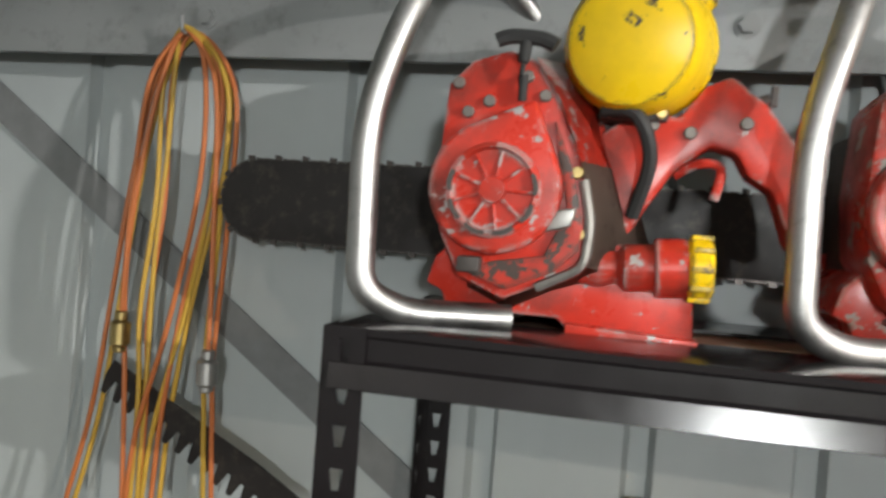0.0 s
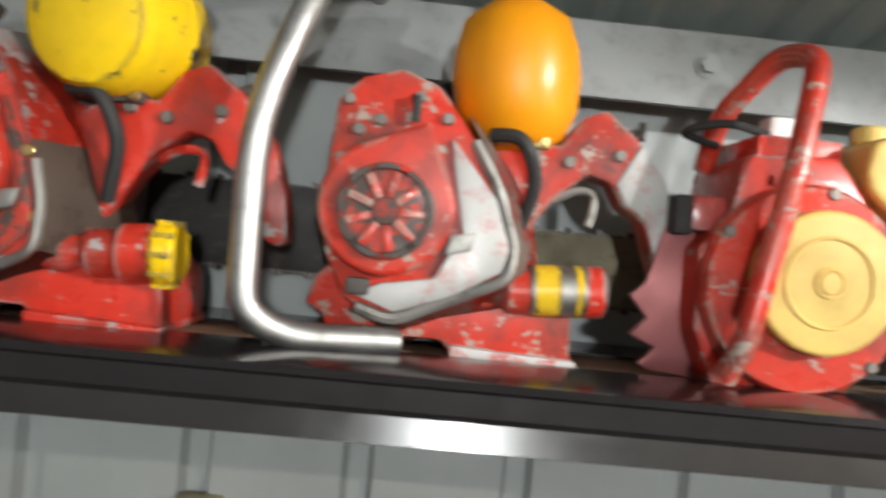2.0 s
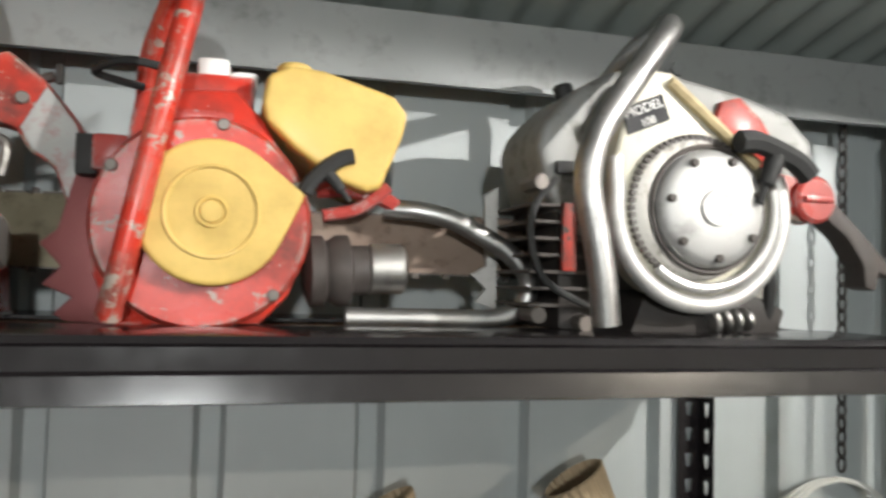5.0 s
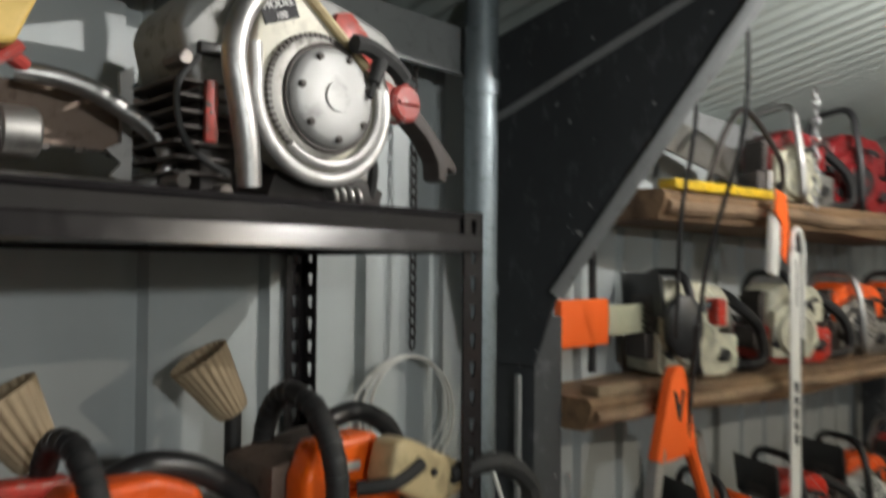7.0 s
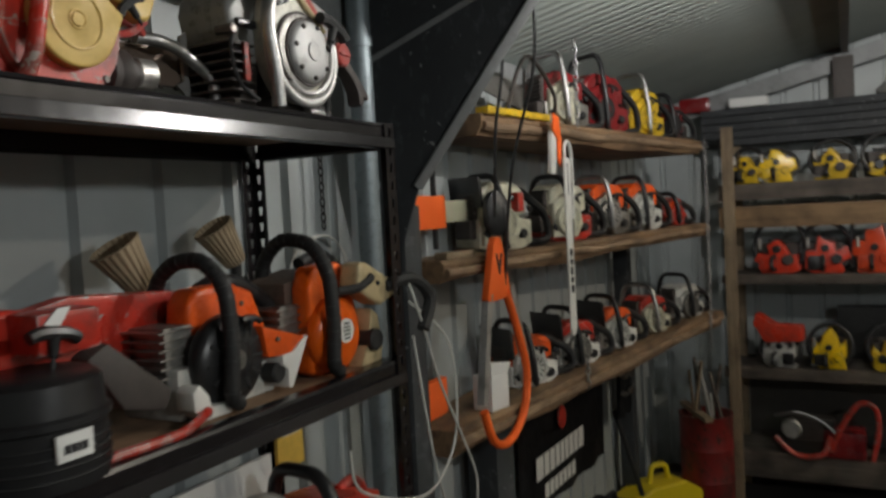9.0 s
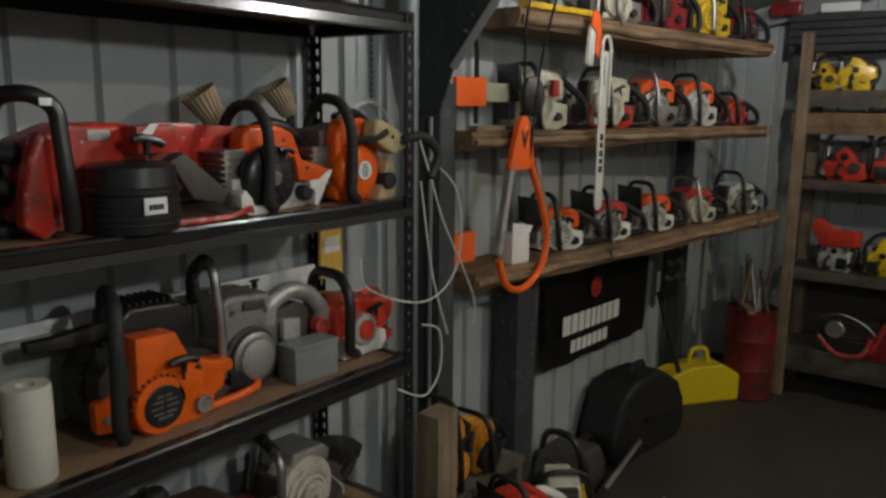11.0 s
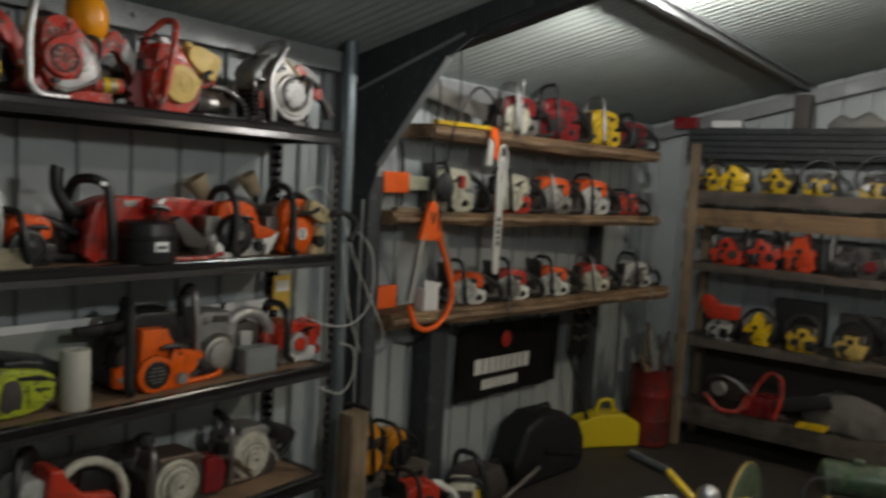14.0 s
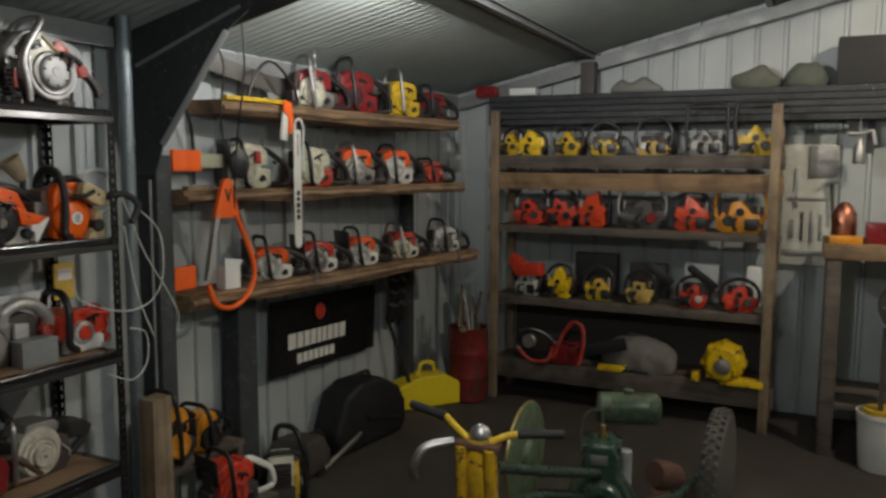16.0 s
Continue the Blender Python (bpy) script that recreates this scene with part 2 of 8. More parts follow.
BRASS = bare_metal("brass", (0.5, 0.38, 0.16), 0.35)


# ---- mesh helpers ----
def merge(bm, tmp, m=None):
    if m is not None:
        bmesh.ops.transform(tmp, matrix=m, verts=tmp.verts)
    me = bpy.data.meshes.new("tmp")
    tmp.to_mesh(me)
    tmp.free()
    bm.from_mesh(me)
    bpy.data.meshes.remove(me)
    return bm


def box(bm, c, s, bevel=0.0, m=None, seg=2):
    tmp = bmesh.new()
    bmesh.ops.create_cube(tmp, size=1, matrix=Matrix.Translation(c) @ Matrix.Diagonal((*s, 1)))
    if bevel:
        bmesh.ops.bevel(tmp, geom=tmp.edges[:], offset=bevel, segments=seg, affect="EDGES", profile=0.6)
    return merge(bm, tmp, m)


def frame_to(p0, p1):
    d = Vector(p1) - Vector(p0)
    return Matrix.Translation(p0) @ d.to_track_quat("Z", "Y").to_matrix().to_4x4(), d.length


def lathe(bm, p0, p1, profile, seg=24, m=None):
    """Turned shape: profile of (radius, way from p0 to p1 from 0 to 1)."""
    fm, ln = frame_to(p0, p1)
    tmp = bmesh.new()
    rings = []
    for r, h in profile:
        if r < 1e-5:
            rings.append([tmp.verts.new((0, 0, h * ln))])
        else:
            rings.append([tmp.verts.new((r * math.cos(2 * math.pi * k / seg), r * math.sin(2 * math.pi * k / seg), h * ln)) for k in range(seg)])
    for a, b in zip(rings, rings[1:]):
        for k in range(seg):
            q = [a[k % len(a)], a[(k + 1) % len(a)], b[(k + 1) % len(b)], b[k % len(b)]]
            q = list(dict.fromkeys(q))
            if len(q) > 2:
                tmp.faces.new(q)
    for ring, flip in ((rings[0], True), (rings[-1], False)):
        if len(ring) > 2:
            tmp.faces.new(ring[::-1] if flip else ring)
    bmesh.ops.recalc_face_normals(tmp, faces=tmp.faces)
    return merge(bm, tmp, fm if m is None else m @ fm)


def cyl(bm, p0, p1, r, seg=20, m=None, bevel=0.0, r1=None):
    r1 = r if r1 is None else r1
    ln = max(1e-6, (Vector(p1) - Vector(p0)).length)
    b = min(bevel, r * 0.9, r1 * 0.9) / ln if bevel else 0
    prof = [(0, 0), (r - bevel, 0), (r, b), (r1, 1 - b), (r1 - bevel, 1), (0, 1)] if bevel else [(r, 0), (r1, 1)]
    return lathe(bm, p0, p1, prof, seg, m)


def spline(pts, n=6, closed=False):
    pts = [Vector(p) for p in pts]
    out = []
    k = len(pts)
    for i in range(k if closed else k - 1):
        a, b = pts[i], pts[(i + 1) % k]
        p = pts[(i - 1) % k] if closed or i > 0 else a
        q = pts[(i + 2) % k] if closed or i + 2 < k else b
        for j in range(n):
            t = j / n
            out.append(0.5 * ((2 * a) + (b - p) * t + (2 * p - 5 * a + 4 * b - q) * t * t + (3 * a - p - 3 * b + q) * t ** 3))
    if not closed:
        out.append(pts[-1])
    return out


def rounded(pts, r, n=4):
    """A polyline with its corners rounded."""
    pts = [Vector(p) for p in pts]
    out = [pts[0]]
    for a, b, c in zip(pts, pts[1:], pts[2:]):
        k = min(r, (a - b).length * 0.45, (c - b).length * 0.45)
        p, q = b + (a - b).normalized() * k, b + (c - b).normalized() * k
        for j in range(n + 1):
            t = j / n
            out.append((1 - t) ** 2 * p + 2 * t * (1 - t) * b + t * t * q)
    out.append(pts[-1])
    return out


def tube(bm, pts, r, seg=10, closed=False, m=None, flat=1.0):
    """A tube along a line of points; flat squeezes its section."""
    pts = [Vector(p) for p in pts]
    tmp = bmesh.new()
    k = len(pts)
    tang = []
    for i in range(k):
        a, b = (pts[i - 1], pts[(i + 1) % k]) if closed else (pts[max(0, i - 1)], pts[min(k - 1, i + 1)])
        tang.append((b - a).normalized())
    nrm = tang[0].orthogonal().normalized()
    rings = []
    for i in range(k):
        nrm = (nrm - tang[i] * nrm.dot(tang[i])).normalized()
        bi = tang[i].cross(nrm)
        rings.append([tmp.verts.new(pts[i] + r * (math.cos(2 * math.pi * j / seg) * nrm * flat + math.sin(2 * math.pi * j / seg) * bi)) for j in range(seg)])
    for i in range(k if closed else k - 1):
        a, b = rings[i], rings[(i + 1) % k]
        for j in range(seg):
            tmp.faces.new((a[j], a[(j + 1) % seg], b[(j + 1) % seg], b[j]))
    if not closed:
        tmp.faces.new(rings[0][::-1])
        tmp.faces.new(rings[-1])
    bmesh.ops.recalc_face_normals(tmp, faces=tmp.faces)
    return merge(bm, tmp, m)


def prism(bm, pts, y0, y1, bevel=0.0, m=None, seg=2):
    """An outline in x and z, given depth from y0 to y1."""
    tmp = bmesh.new()
    f = tmp.faces.new([tmp.verts.new((p[0], y0, p[1])) for p in pts])
    got = bmesh.ops.extrude_face_region(tmp, geom=[f])
    bmesh.ops.translate(tmp, verts=[v for v in got["geom"] if isinstance(v, bmesh.types.BMVert)], vec=(0, y1 - y0, 0))
    bmesh.ops.recalc_face_normals(tmp, faces=tmp.faces)
    if bevel:
        bmesh.ops.bevel(tmp, geom=tmp.edges[:], offset=bevel, segments=seg, affect="EDGES", profile=0.6, clamp_overlap=True)
    return merge(bm, tmp, m)


def disc_outline(cx, cz, r, n=24, a0=0.0, a1=2 * math.pi):
    closed = abs(a1 - a0 - 2 * math.pi) < 1e-6
    return [(cx + r * math.cos(a0 + (a1 - a0) * k / (n if closed else n - 1)), cz + r * math.sin(a0 + (a1 - a0) * k / (n if closed else n - 1))) for k in range(n)]


def stadium(x0, x1, z, w0, w1=None, n=9):
    """Outline of a guide bar from its tail x0 to its nose x1, half widths w0 and w1."""
    w1 = w0 if w1 is None else w1
    s = -1 if x1 < x0 else 1
    nose = [(x1 - s * w1 + s * w1 * math.sin(math.pi * k / (n - 1)), z + w1 * math.cos(math.pi * k / (n - 1))) for k in range(n)]
    return [(x0, z + w0)] + nose + [(x0, z - w0)]


def part(name, bm, material, parent=None, label="", angle=38):
    me = bpy.data.meshes.new(name)
    bm.to_mesh(me)
    bm.free()
    me.materials.append(material)
    me.shade_smooth()
    me.set_sharp_from_angle(angle=radians(angle))
    ob = new(name, me)
    if parent is not None:
        ob.parent = parent
    if label:
        ob["label"] = label
    return ob


def thing(name, m, label, category, group="", kind=""):
    ob = new(name)
    ob.empty_display_size = 0.05
    ob.matrix_world = m
    return tagged(ob, label, category, group, kind)


def solid(name, bm, material, label="", category="", group="", kind="structure"):
    return tagged(part(name, bm, material), label, category, group, kind)


def B():
    return bmesh.new()


# ---- the shed ----
WEST, EAST, SOUTH = -3.2, 5.5, -6.5

bm = B()
box(bm, ((WEST + EAST) / 2, SOUTH / 2, -0.06), (EAST - WEST + 0.6, -SOUTH + 0.6, 0.12))
solid("floor", bm, FLOORM, "dark stained concrete shed floor", "floor")


def ribbed(length, height, ribs, rib, depth, back):
    """Wall sheet along x with pressed channels at the places in ribs, inner face at y = 0, solid to y = back. height: a number or a rule of x."""
    bm = B()
    xs = [(0.0, 0.0)]
    for x in ribs:
        if 0.005 < x < length - rib - 0.01:
            xs += [(x, 0.0), (x + 0.008, depth), (x + rib - 0.008, depth), (x + rib, 0.0)]
    xs.append((length, 0.0))
    top = height if callable(height) else (lambda _: height)
    low = [bm.verts.new((a, y, 0)) for a, y in xs]
    high = [bm.verts.new((a, y, top(a))) for a, y in xs]
    for i in range(len(xs) - 1):
        bm.faces.new((low[i], low[i + 1], high[i + 1], high[i]))
    b = [bm.verts.new(p) for p in ((0, back, 0), (length, back, 0), (length, back, top(length)), (0, back, top(0)))]
    bm.faces.new((b[1], b[0], b[3], b[2]))
    bm.faces.new((low[0], high[0], b[3], b[0]))
    bm.faces.new((high[-1], low[-1], b[1], b[2]))
    bmesh.ops.recalc_face_normals(bm, faces=bm.faces)
    return bm


def even(n, pitch=0.2055, start=0.1):
    return [start + pitch * k for k in range(n)]


# two channel spacings, each fitted to the camera's view; the column hides the change
north_ribs = [0.869 - WEST + 0.2142 * k for k in range(-18, 4)] + [x for x in even(45, 0.2055, 0.0945) if x > 1.7 - WEST]
ob = solid("wall_north", ribbed(EAST - WEST, ROOF0 - 0.01, north_ribs, 0.042, 0.022, 0.08), WALL, "pale grey ribbed steel wall sheeting", "wall")
ob.matrix_world = pose(WEST, 0, 0)
ob = solid("wall_east", ribbed(-SOUTH, lambda a: roof_z(-a) - 0.01, even(45), 0.042, 0.022, 0.08), WALL, "pale grey ribbed steel end wall sheeting", "wall")
ob.matrix_world = pose(EAST, 0, 0, 0, 0, -90)
ob = solid("wall_south", ribbed(EAST - WEST, roof_z(SOUTH) - 0.01, even(45), 0.042, 0.022, 0.08), WALL, "pale grey ribbed steel wall sheeting", "wall")
ob.matrix_world = pose(EAST, SOUTH, 0, 0, 0, 180)
ob = solid("wall_west", ribbed(-SOUTH, lambda a: roof_z(SOUTH + a) - 0.01, even(45), 0.042, 0.022, 0.08), WALL, "pale grey ribbed steel end wall sheeting", "wall")
ob.matrix_world = pose(WEST, SOUTH, 0, 0, 0, 90)

# corrugated roof, its waves running up the slope
bm = B()
wave, amp = 0.07, 0.009
n = int((EAST - WEST + 0.4) / wave * 8)
rows = []
for y in (0.12, SOUTH - 0.12):
    rows.append([bm.verts.new((WEST - 0.2 + k * wave / 8, y, roof_z(y) + amp * math.sin(k * math.pi / 4))) for k in range(n)])
rows += [[bm.verts.new(v.co + Vector((0, 0, 0.05 - v.co.z + roof_z(v.co.y)))) for v in r] for r in rows]
for k in range(n - 1):
    bm.faces.new((rows[0][k], rows[0][k + 1], rows[1][k + 1], rows[1][k]))
    bm.faces.new((rows[2][k + 1], rows[2][k], rows[3][k], rows[3][k + 1]))
solid("ceiling", bm, ROOF, "corrugated steel roof sheeting seen from below", "ceiling")


def c_section(length, h, w, t=0.004, lip=0.015):
    """A rolled C section along x: web at y = 0, flanges towards -y."""
    pts = [(0, 0), (0, h), (-w, h), (-w, h - lip), (-w + t, h - lip), (-w + t, h - t), (-t, h - t), (-t, t), (-w + t, t), (-w + t, lip), (-w, lip), (-w, 0)]
    bm = B()
    a = [bm.verts.new((0, y, z)) for y, z in pts]
    b = [bm.verts.new((length, y, z)) for y, z in pts]
    for i in range(len(pts)):
        j = (i + 1) % len(pts)
        bm.faces.new((a[i], a[j], b[j], b[i]))
    bm.faces.new(a[::-1])
    bm.faces.new(b)
    bmesh.ops.recalc_face_normals(bm, faces=bm.faces)
    return bm


# eave girt: flat face to the room
def girt(x0, x1, z):
    """A folded channel along the wall, open below, with a turned-in lip."""
    bm = B()
    pts = [(-0.0875, z - 0.0475), (-0.0875, z + 0.0455), (-0.0855, z + 0.0475), (-0.003, z + 0.0475), (-0.003, z + 0.0445), (-0.0845, z + 0.0445), (-0.0845, z - 0.0445), (-0.075, z - 0.0445), (-0.075, z - 0.0475)]
    a = [bm.verts.new((x0, y, q)) for y, q in pts]
    b = [bm.verts.new((x1, y, q)) for y, q in pts]
    for i in range(len(pts)):
        j = (i + 1) % len(pts)
        bm.faces.new((a[i], a[j], b[j], b[i]))
    bm.faces.new(a[::-1])
    bm.faces.new(b)
    bmesh.ops.recalc_face_normals(bm, faces=bm.faces)
    return bm


solid("eave_girt", girt(WEST, 1.56, 2.535), GALV, "galvanised steel eave girt with bolts", "girt")
solid("eave_girt", girt(1.78, EAST, 2.525), GALV, "galvanised steel eave girt", "girt")
for x in (-0.81, -0.1, 0.42, 1.09):
    bm = B()
    cyl(bm, (x, -0.086, 2.54), (x, -0.098, 2.54), 0.011, 6)
    cyl(bm, (x, -0.086, 2.54), (x, -0.09, 2.54), 0.016, 16)
    solid("girt_bolt", bm, GALV, "zinc hexagon bolt through the girt", "bolt")

# portal frame: column, knee plate and rafter
XF = 1.66
bm = B()
box(bm, (XF + 0.06, -0.082, 1.0), (0.1, 0.14, 2.0), 0.006)
solid("column", bm, FRAME_STEEL, "dusty dark steel portal column", "column")
bm = B()
knee = [(-0.012, 1.9), (-0.012, roof_z(0) - 0.02), (-1.05, roof_z(-1.05) - 0.02), (-1.05, roof_z(-1.05) - 0.115), (-0.82, roof_z(-0.82) - 0.115), (-0.62, 2.555), (-0.215, 2.05), (-0.16, 1.9)]
prism(bm, knee, -0.004, 0.004, 0.0, Matrix.Translation((XF, 0, 0)) @ Matrix(((0, 1, 0, 0), (1, 0, 0, 0), (0, 0, 1, 0), (0, 0, 0, 1))))
solid("knee_plate", bm, FRAME_STEEL, "dark dusty steel knee plate with smears", "plate")
bm = B()
ln = (-SOUTH - 0.1) / math.cos(math.atan(SLOPE))
box(bm, (0.055, -ln / 2, -0.066), (0.1, ln, 0.095), 0.006)
ob = solid("rafter", bm, FRAME_STEEL, "dark steel rafter under the roof", "rafter")
ob.matrix_world = pose(XF + 0.012, -0.05, roof_z(0) - 0.02, -math.degrees(math.atan(SLOPE)), 0, 0)
bm = B()
box(bm, (-0.06, -ln / 2, -0.085), (0.1, ln, 0.11), 0.006)
ob = solid("rafter", bm, GALV, "galvanised rafter along the end wall", "rafter")
ob.matrix_world = pose(EAST - 0.03, -0.05, roof_z(0) - 0.02, -math.degrees(math.atan(SLOPE)), 0, 0)
# knee flange strip along the sloping edge
bm = B()
tube(bm, [(XF - 0.005, -0.215, 2.05), (XF - 0.005, -0.62, 2.555)], 0.017, 6, flat=0.5)
solid("knee_flange", bm, GALV, "folded steel edge of the knee plate", "flange")
bm = B()
tube(bm, [(XF - 0.006, -0.06, roof_z(-0.06) - 0.2), (XF - 0.006, -0.7, roof_z(-0.7) - 0.12)], 0.011, 6, flat=0.5)
solid("knee_seam", bm, GALV, "pressed seam across the knee plate", "seam")
# galvanised upright strip beside the column, drawn as a round pipe
bm = B()
cyl(bm, (1.52, -0.13, 0), (1.52, -0.13, 2.632), 0.033, 24)
cyl(bm, (1.52, -0.13, 2.44), (1.52, -0.13, 2.47), 0.037, 24)
cyl(bm, (1.52, -0.13, 2.05), (1.52, -0.13, 2.07), 0.036, 24)
solid("down_pipe", bm, PIPE, "galvanised upright strip by the wall, drawn as a round pipe", "pipe")

# purlins
for y in (-1.3, -2.65, -4.0, -5.35):
    ob = solid("purlin", c_section(EAST - WEST, 0.062, 0.045), GALV, "galvanised roof purlin", "purlin")
    ob.matrix_world = pose(WEST, y, roof_z(y) - 0.074)

# bare bulbs; the last two are unseen bodies for the added fills
m, nt, b = nodes_of("lit_glass")
b.inputs["Emission Color"].default_value, b.inputs["Emission Strength"].default_value = (1, 0.97, 0.92, 1), 30
for x, y, power, tint in BULB_AND_FILLS:
    low = -0.108 if x == BULB_AND_FILLS[0][0] else 0.0
    t = thing("bulb_fill_body", pose(x, y, roof_z(y)), "lit bulb in a black holder; all but the first are added fill", "ceiling light")
    bm = B()
    cyl(bm, (0, 0, 0.0), (0, 0, low - 0.025), 0.02, 16, bevel=0.003)
    part("holder", bm, BLACK, t)
    bm = B()
    lathe(bm, (0, 0, low - 0.025), (0, 0, low - 0.085), [(0.013, 0), (0.014, 0.2), (0.029, 0.5), (0.03, 0.7), (0.02, 0.92), (0, 1)], 18)
    part("glass_bulb", bm, m, t, "glowing bulb").visible_shadow = False
    if low:
        # unseen shield added to keep the bulb's direct light off walls and shelves
        bm = B()
        lathe(bm, (0, 0, -0.208), (0, 0, -0.172), [(0, 0), (0.03, 0.02), (0.052, 0.4), (0.06, 1.0), (0.057, 1.0), (0.049, 0.45), (0.028, 0.08), (0, 0.06)], 26)
        for q in (0, 120, 240):
            tube(bm, [(0.055 * math.cos(radians(q)), 0.055 * math.sin(radians(q)), -0.175), (0.055 * math.cos(radians(q)), 0.055 * math.sin(radians(q)), 0.0)], 0.0015, 5)
        part("dish", bm, GALV, t, "added shield under the bulb that holds its light off the walls")


# unseen pendant body added round the rack's fill lamp
t = thing("rack_fill_body", pose(*RACK_FILL), "added unseen lamp body with a black shade for the rack fill", "pendant lamp")
# added shade, holds the fill light off the roof
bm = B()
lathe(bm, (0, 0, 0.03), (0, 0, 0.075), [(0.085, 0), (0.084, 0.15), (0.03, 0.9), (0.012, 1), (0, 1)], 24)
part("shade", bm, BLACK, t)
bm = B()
cyl(bm, (0, 0, 0.07), (0, 0, roof_z(RACK_FILL[1]) - RACK_FILL[2]), 0.004, 8)
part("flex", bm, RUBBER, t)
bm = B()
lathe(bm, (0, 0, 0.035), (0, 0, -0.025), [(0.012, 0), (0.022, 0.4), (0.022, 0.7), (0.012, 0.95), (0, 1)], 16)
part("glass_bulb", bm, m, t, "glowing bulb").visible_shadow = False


# ---- black boltless rack ----
RX0, RX1, RY0, RY1 = -0.478, 1.188, -0.422, -0.012
LEVELS = (2.174, 1.652, 1.172, 0.68, 0.16)


def slotted_flange(width, height, pitch=0.0385):
    """A flange with keyhole slots: width along x, from z = 0."""
    bm = B()
    n = int(height / pitch)
    for i in range(n):
        z0, z1 = i * height / n, (i + 1) * height / n
        c, s = width / 2, 0.5 * (z0 + z1)
        outer = [bm.verts.new(p) for p in ((0, 0, z0), (width, 0, z0), (width, 0, z1), (0, 0, z1))]
        inner = [bm.verts.new(p) for p in ((c - 0.0035, 0, s - 0.011), (c + 0.0035, 0, s - 0.011), (c + 0.0065, 0, s + 0.009), (c - 0.0065, 0, s + 0.009))]
        for k in range(4):
            bm.faces.new((outer[k], outer[(k + 1) % 4], inner[(k + 1) % 4], inner[k]))
    bmesh.ops.remove_doubles(bm, verts=bm.verts, dist=1e-5)
    bmesh.ops.solidify(bm, geom=bm.faces[:], thickness=0.002)
    return bm


rack = thing("storage_rack", pose(0, 0, 0), "black steel boltless rack with brown particle board shelves", "rack")
for x, sx in ((RX0, 1), (RX1, -1)):
    for y, sy in ((RY0, 1), (RY1, -1)):
        bm = slotted_flange(0.038, LEVELS[0] + 0.004)
        bmesh.ops.scale(bm, vec=(sx, 1, 1), verts=bm.verts)
        tmp = slotted_flange(0.036, LEVELS[0] + 0.004)
        merge(bm, tmp, Matrix.Rotation(radians(90), 4, "Z") @ Matrix.Diagonal((sy, 1, 1, 1)))
        bmesh.ops.recalc_face_normals(bm, faces=bm.faces)
        part("post", bm, RACK_BLACK, rack).location = (x, y, 0)


def rack_beam(length, lip=0.014):
    """Step beam: a hollow box below, a thin lip above."""
    bm = B()
    pts = [(0, 0), (0.0, -0.046), (-0.006, -0.052), (-0.019, -0.052), (-0.0247, -0.05), (-0.0205, -0.028), (-0.013, -0.025), (-0.013, -0.006), (-0.016, -0.003), (-0.013, 0.003), (-0.006, 0.0045), (lip, 0.0045), (lip, 0.001)]
    a = [bm.verts.new((0, y, z)) for y, z in pts]
    b = [bm.verts.new((length, y, z)) for y, z in pts]
    for i in range(len(pts)):
        j = (i + 1) % len(pts)
        bm.faces.new((a[i], a[j], b[j], b[i]))
    bm.faces.new(a[::-1])
    bm.faces.new(b)
    bmesh.ops.recalc_face_normals(bm, faces=bm.faces)
    return bm


for z in LEVELS:
    for y, turn in ((RY0 + 0.018, 0), (RY1 - 0.018, 180)):
        ob = part("beam", rack_beam(RX1 - RX0 - 0.012, 0.12 if z == LEVELS[0] else 0.014), RACK_BLACK, rack)
        ob.matrix_local = pose(RX0 + 0.006 if turn == 0 else RX1 - 0.006, y, z, 0, 0, turn)
    for x, turn in ((RX0 + 0.026, -90), (RX1 - 0.026, 90)):
        ob = part("end_beam", rack_beam(RY1 - RY0 - 0.08), RACK_BLACK, rack)
        ob.matrix_local = pose(x, RY1 - 0.04 if turn == -90 else RY0 + 0.04, z - 0.001, 0, 0, turn)
    bm = B()
    box(bm, ((RX0 + RX1) / 2, (RY0 + RY1) / 2, z - 0.007), (RX1 - RX0 - 0.06, RY1 - RY0 - 0.04, 0.012), 0.001)
    part("shelf_board", bm, BOARD, rack, "brown particle board shelf")

# ---- hanging slab shelves along the wall ----
FA, FB = Vector((1.62, -0.2)), Vector((4.45, -0.62))


def front_y(x):
    return FA.y + (FB.y - FA.y) * (x - FA.x) / (FB.x - FA.x)


def slab(name, x0, x1, ztop, thick, seed, label, mat=SLAB, lift=0.0):
    """A rough slab between the wall and the slanting front line."""
    bm = B()
    rng = random.Random(seed)
    n = 22
    rows = []
    for i in range(n + 1):
        x = x0 + (x1 - x0) * i / n
        wob = 0.012 * noise.noise((x * 2.3, seed, 0)) + rng.uniform(-0.003, 0.003)
        low = thick * (1 + 0.25 * noise.noise((x * 1.7, seed, 5)))
        f = front_y(x) + wob
        sec = [(-0.03, ztop), (f + 0.012, ztop), (f, ztop - 0.012), (f + 0.004, ztop - low * 0.6), (f + 0.022, ztop - low), (-0.03, ztop - thick)]
        rows.append([bm.verts.new((x, y, z + lift * (i / n))) for y, z in sec])
    for a, b in zip(rows, rows[1:]):
        for k in range(len(a)):
            bm.faces.new((a[k], a[(k + 1) % len(a)], b[(k + 1) % len(a)], b[k]))
    bm.faces.new(rows[0][::-1])
    bm.faces.new(rows[-1])
    bmesh.ops.recalc_face_normals(bm, faces=bm.faces)
    ob = tagged(part(name, bm, mat), label, "shelf", "slab shelves")
    # waney edge left on the front
    bm = B()
    pts = []
    for i in range(n + 1):
        x = x0 + 0.01 + (x1 - x0 - 0.02) * i / n
        pts.append((x, front_y(x) + 0.004 + 0.006 * noise.noise((x * 9, seed, 2)), ztop - thick * (0.55 + 0.2 * noise.noise((x * 4, seed, 9)))))
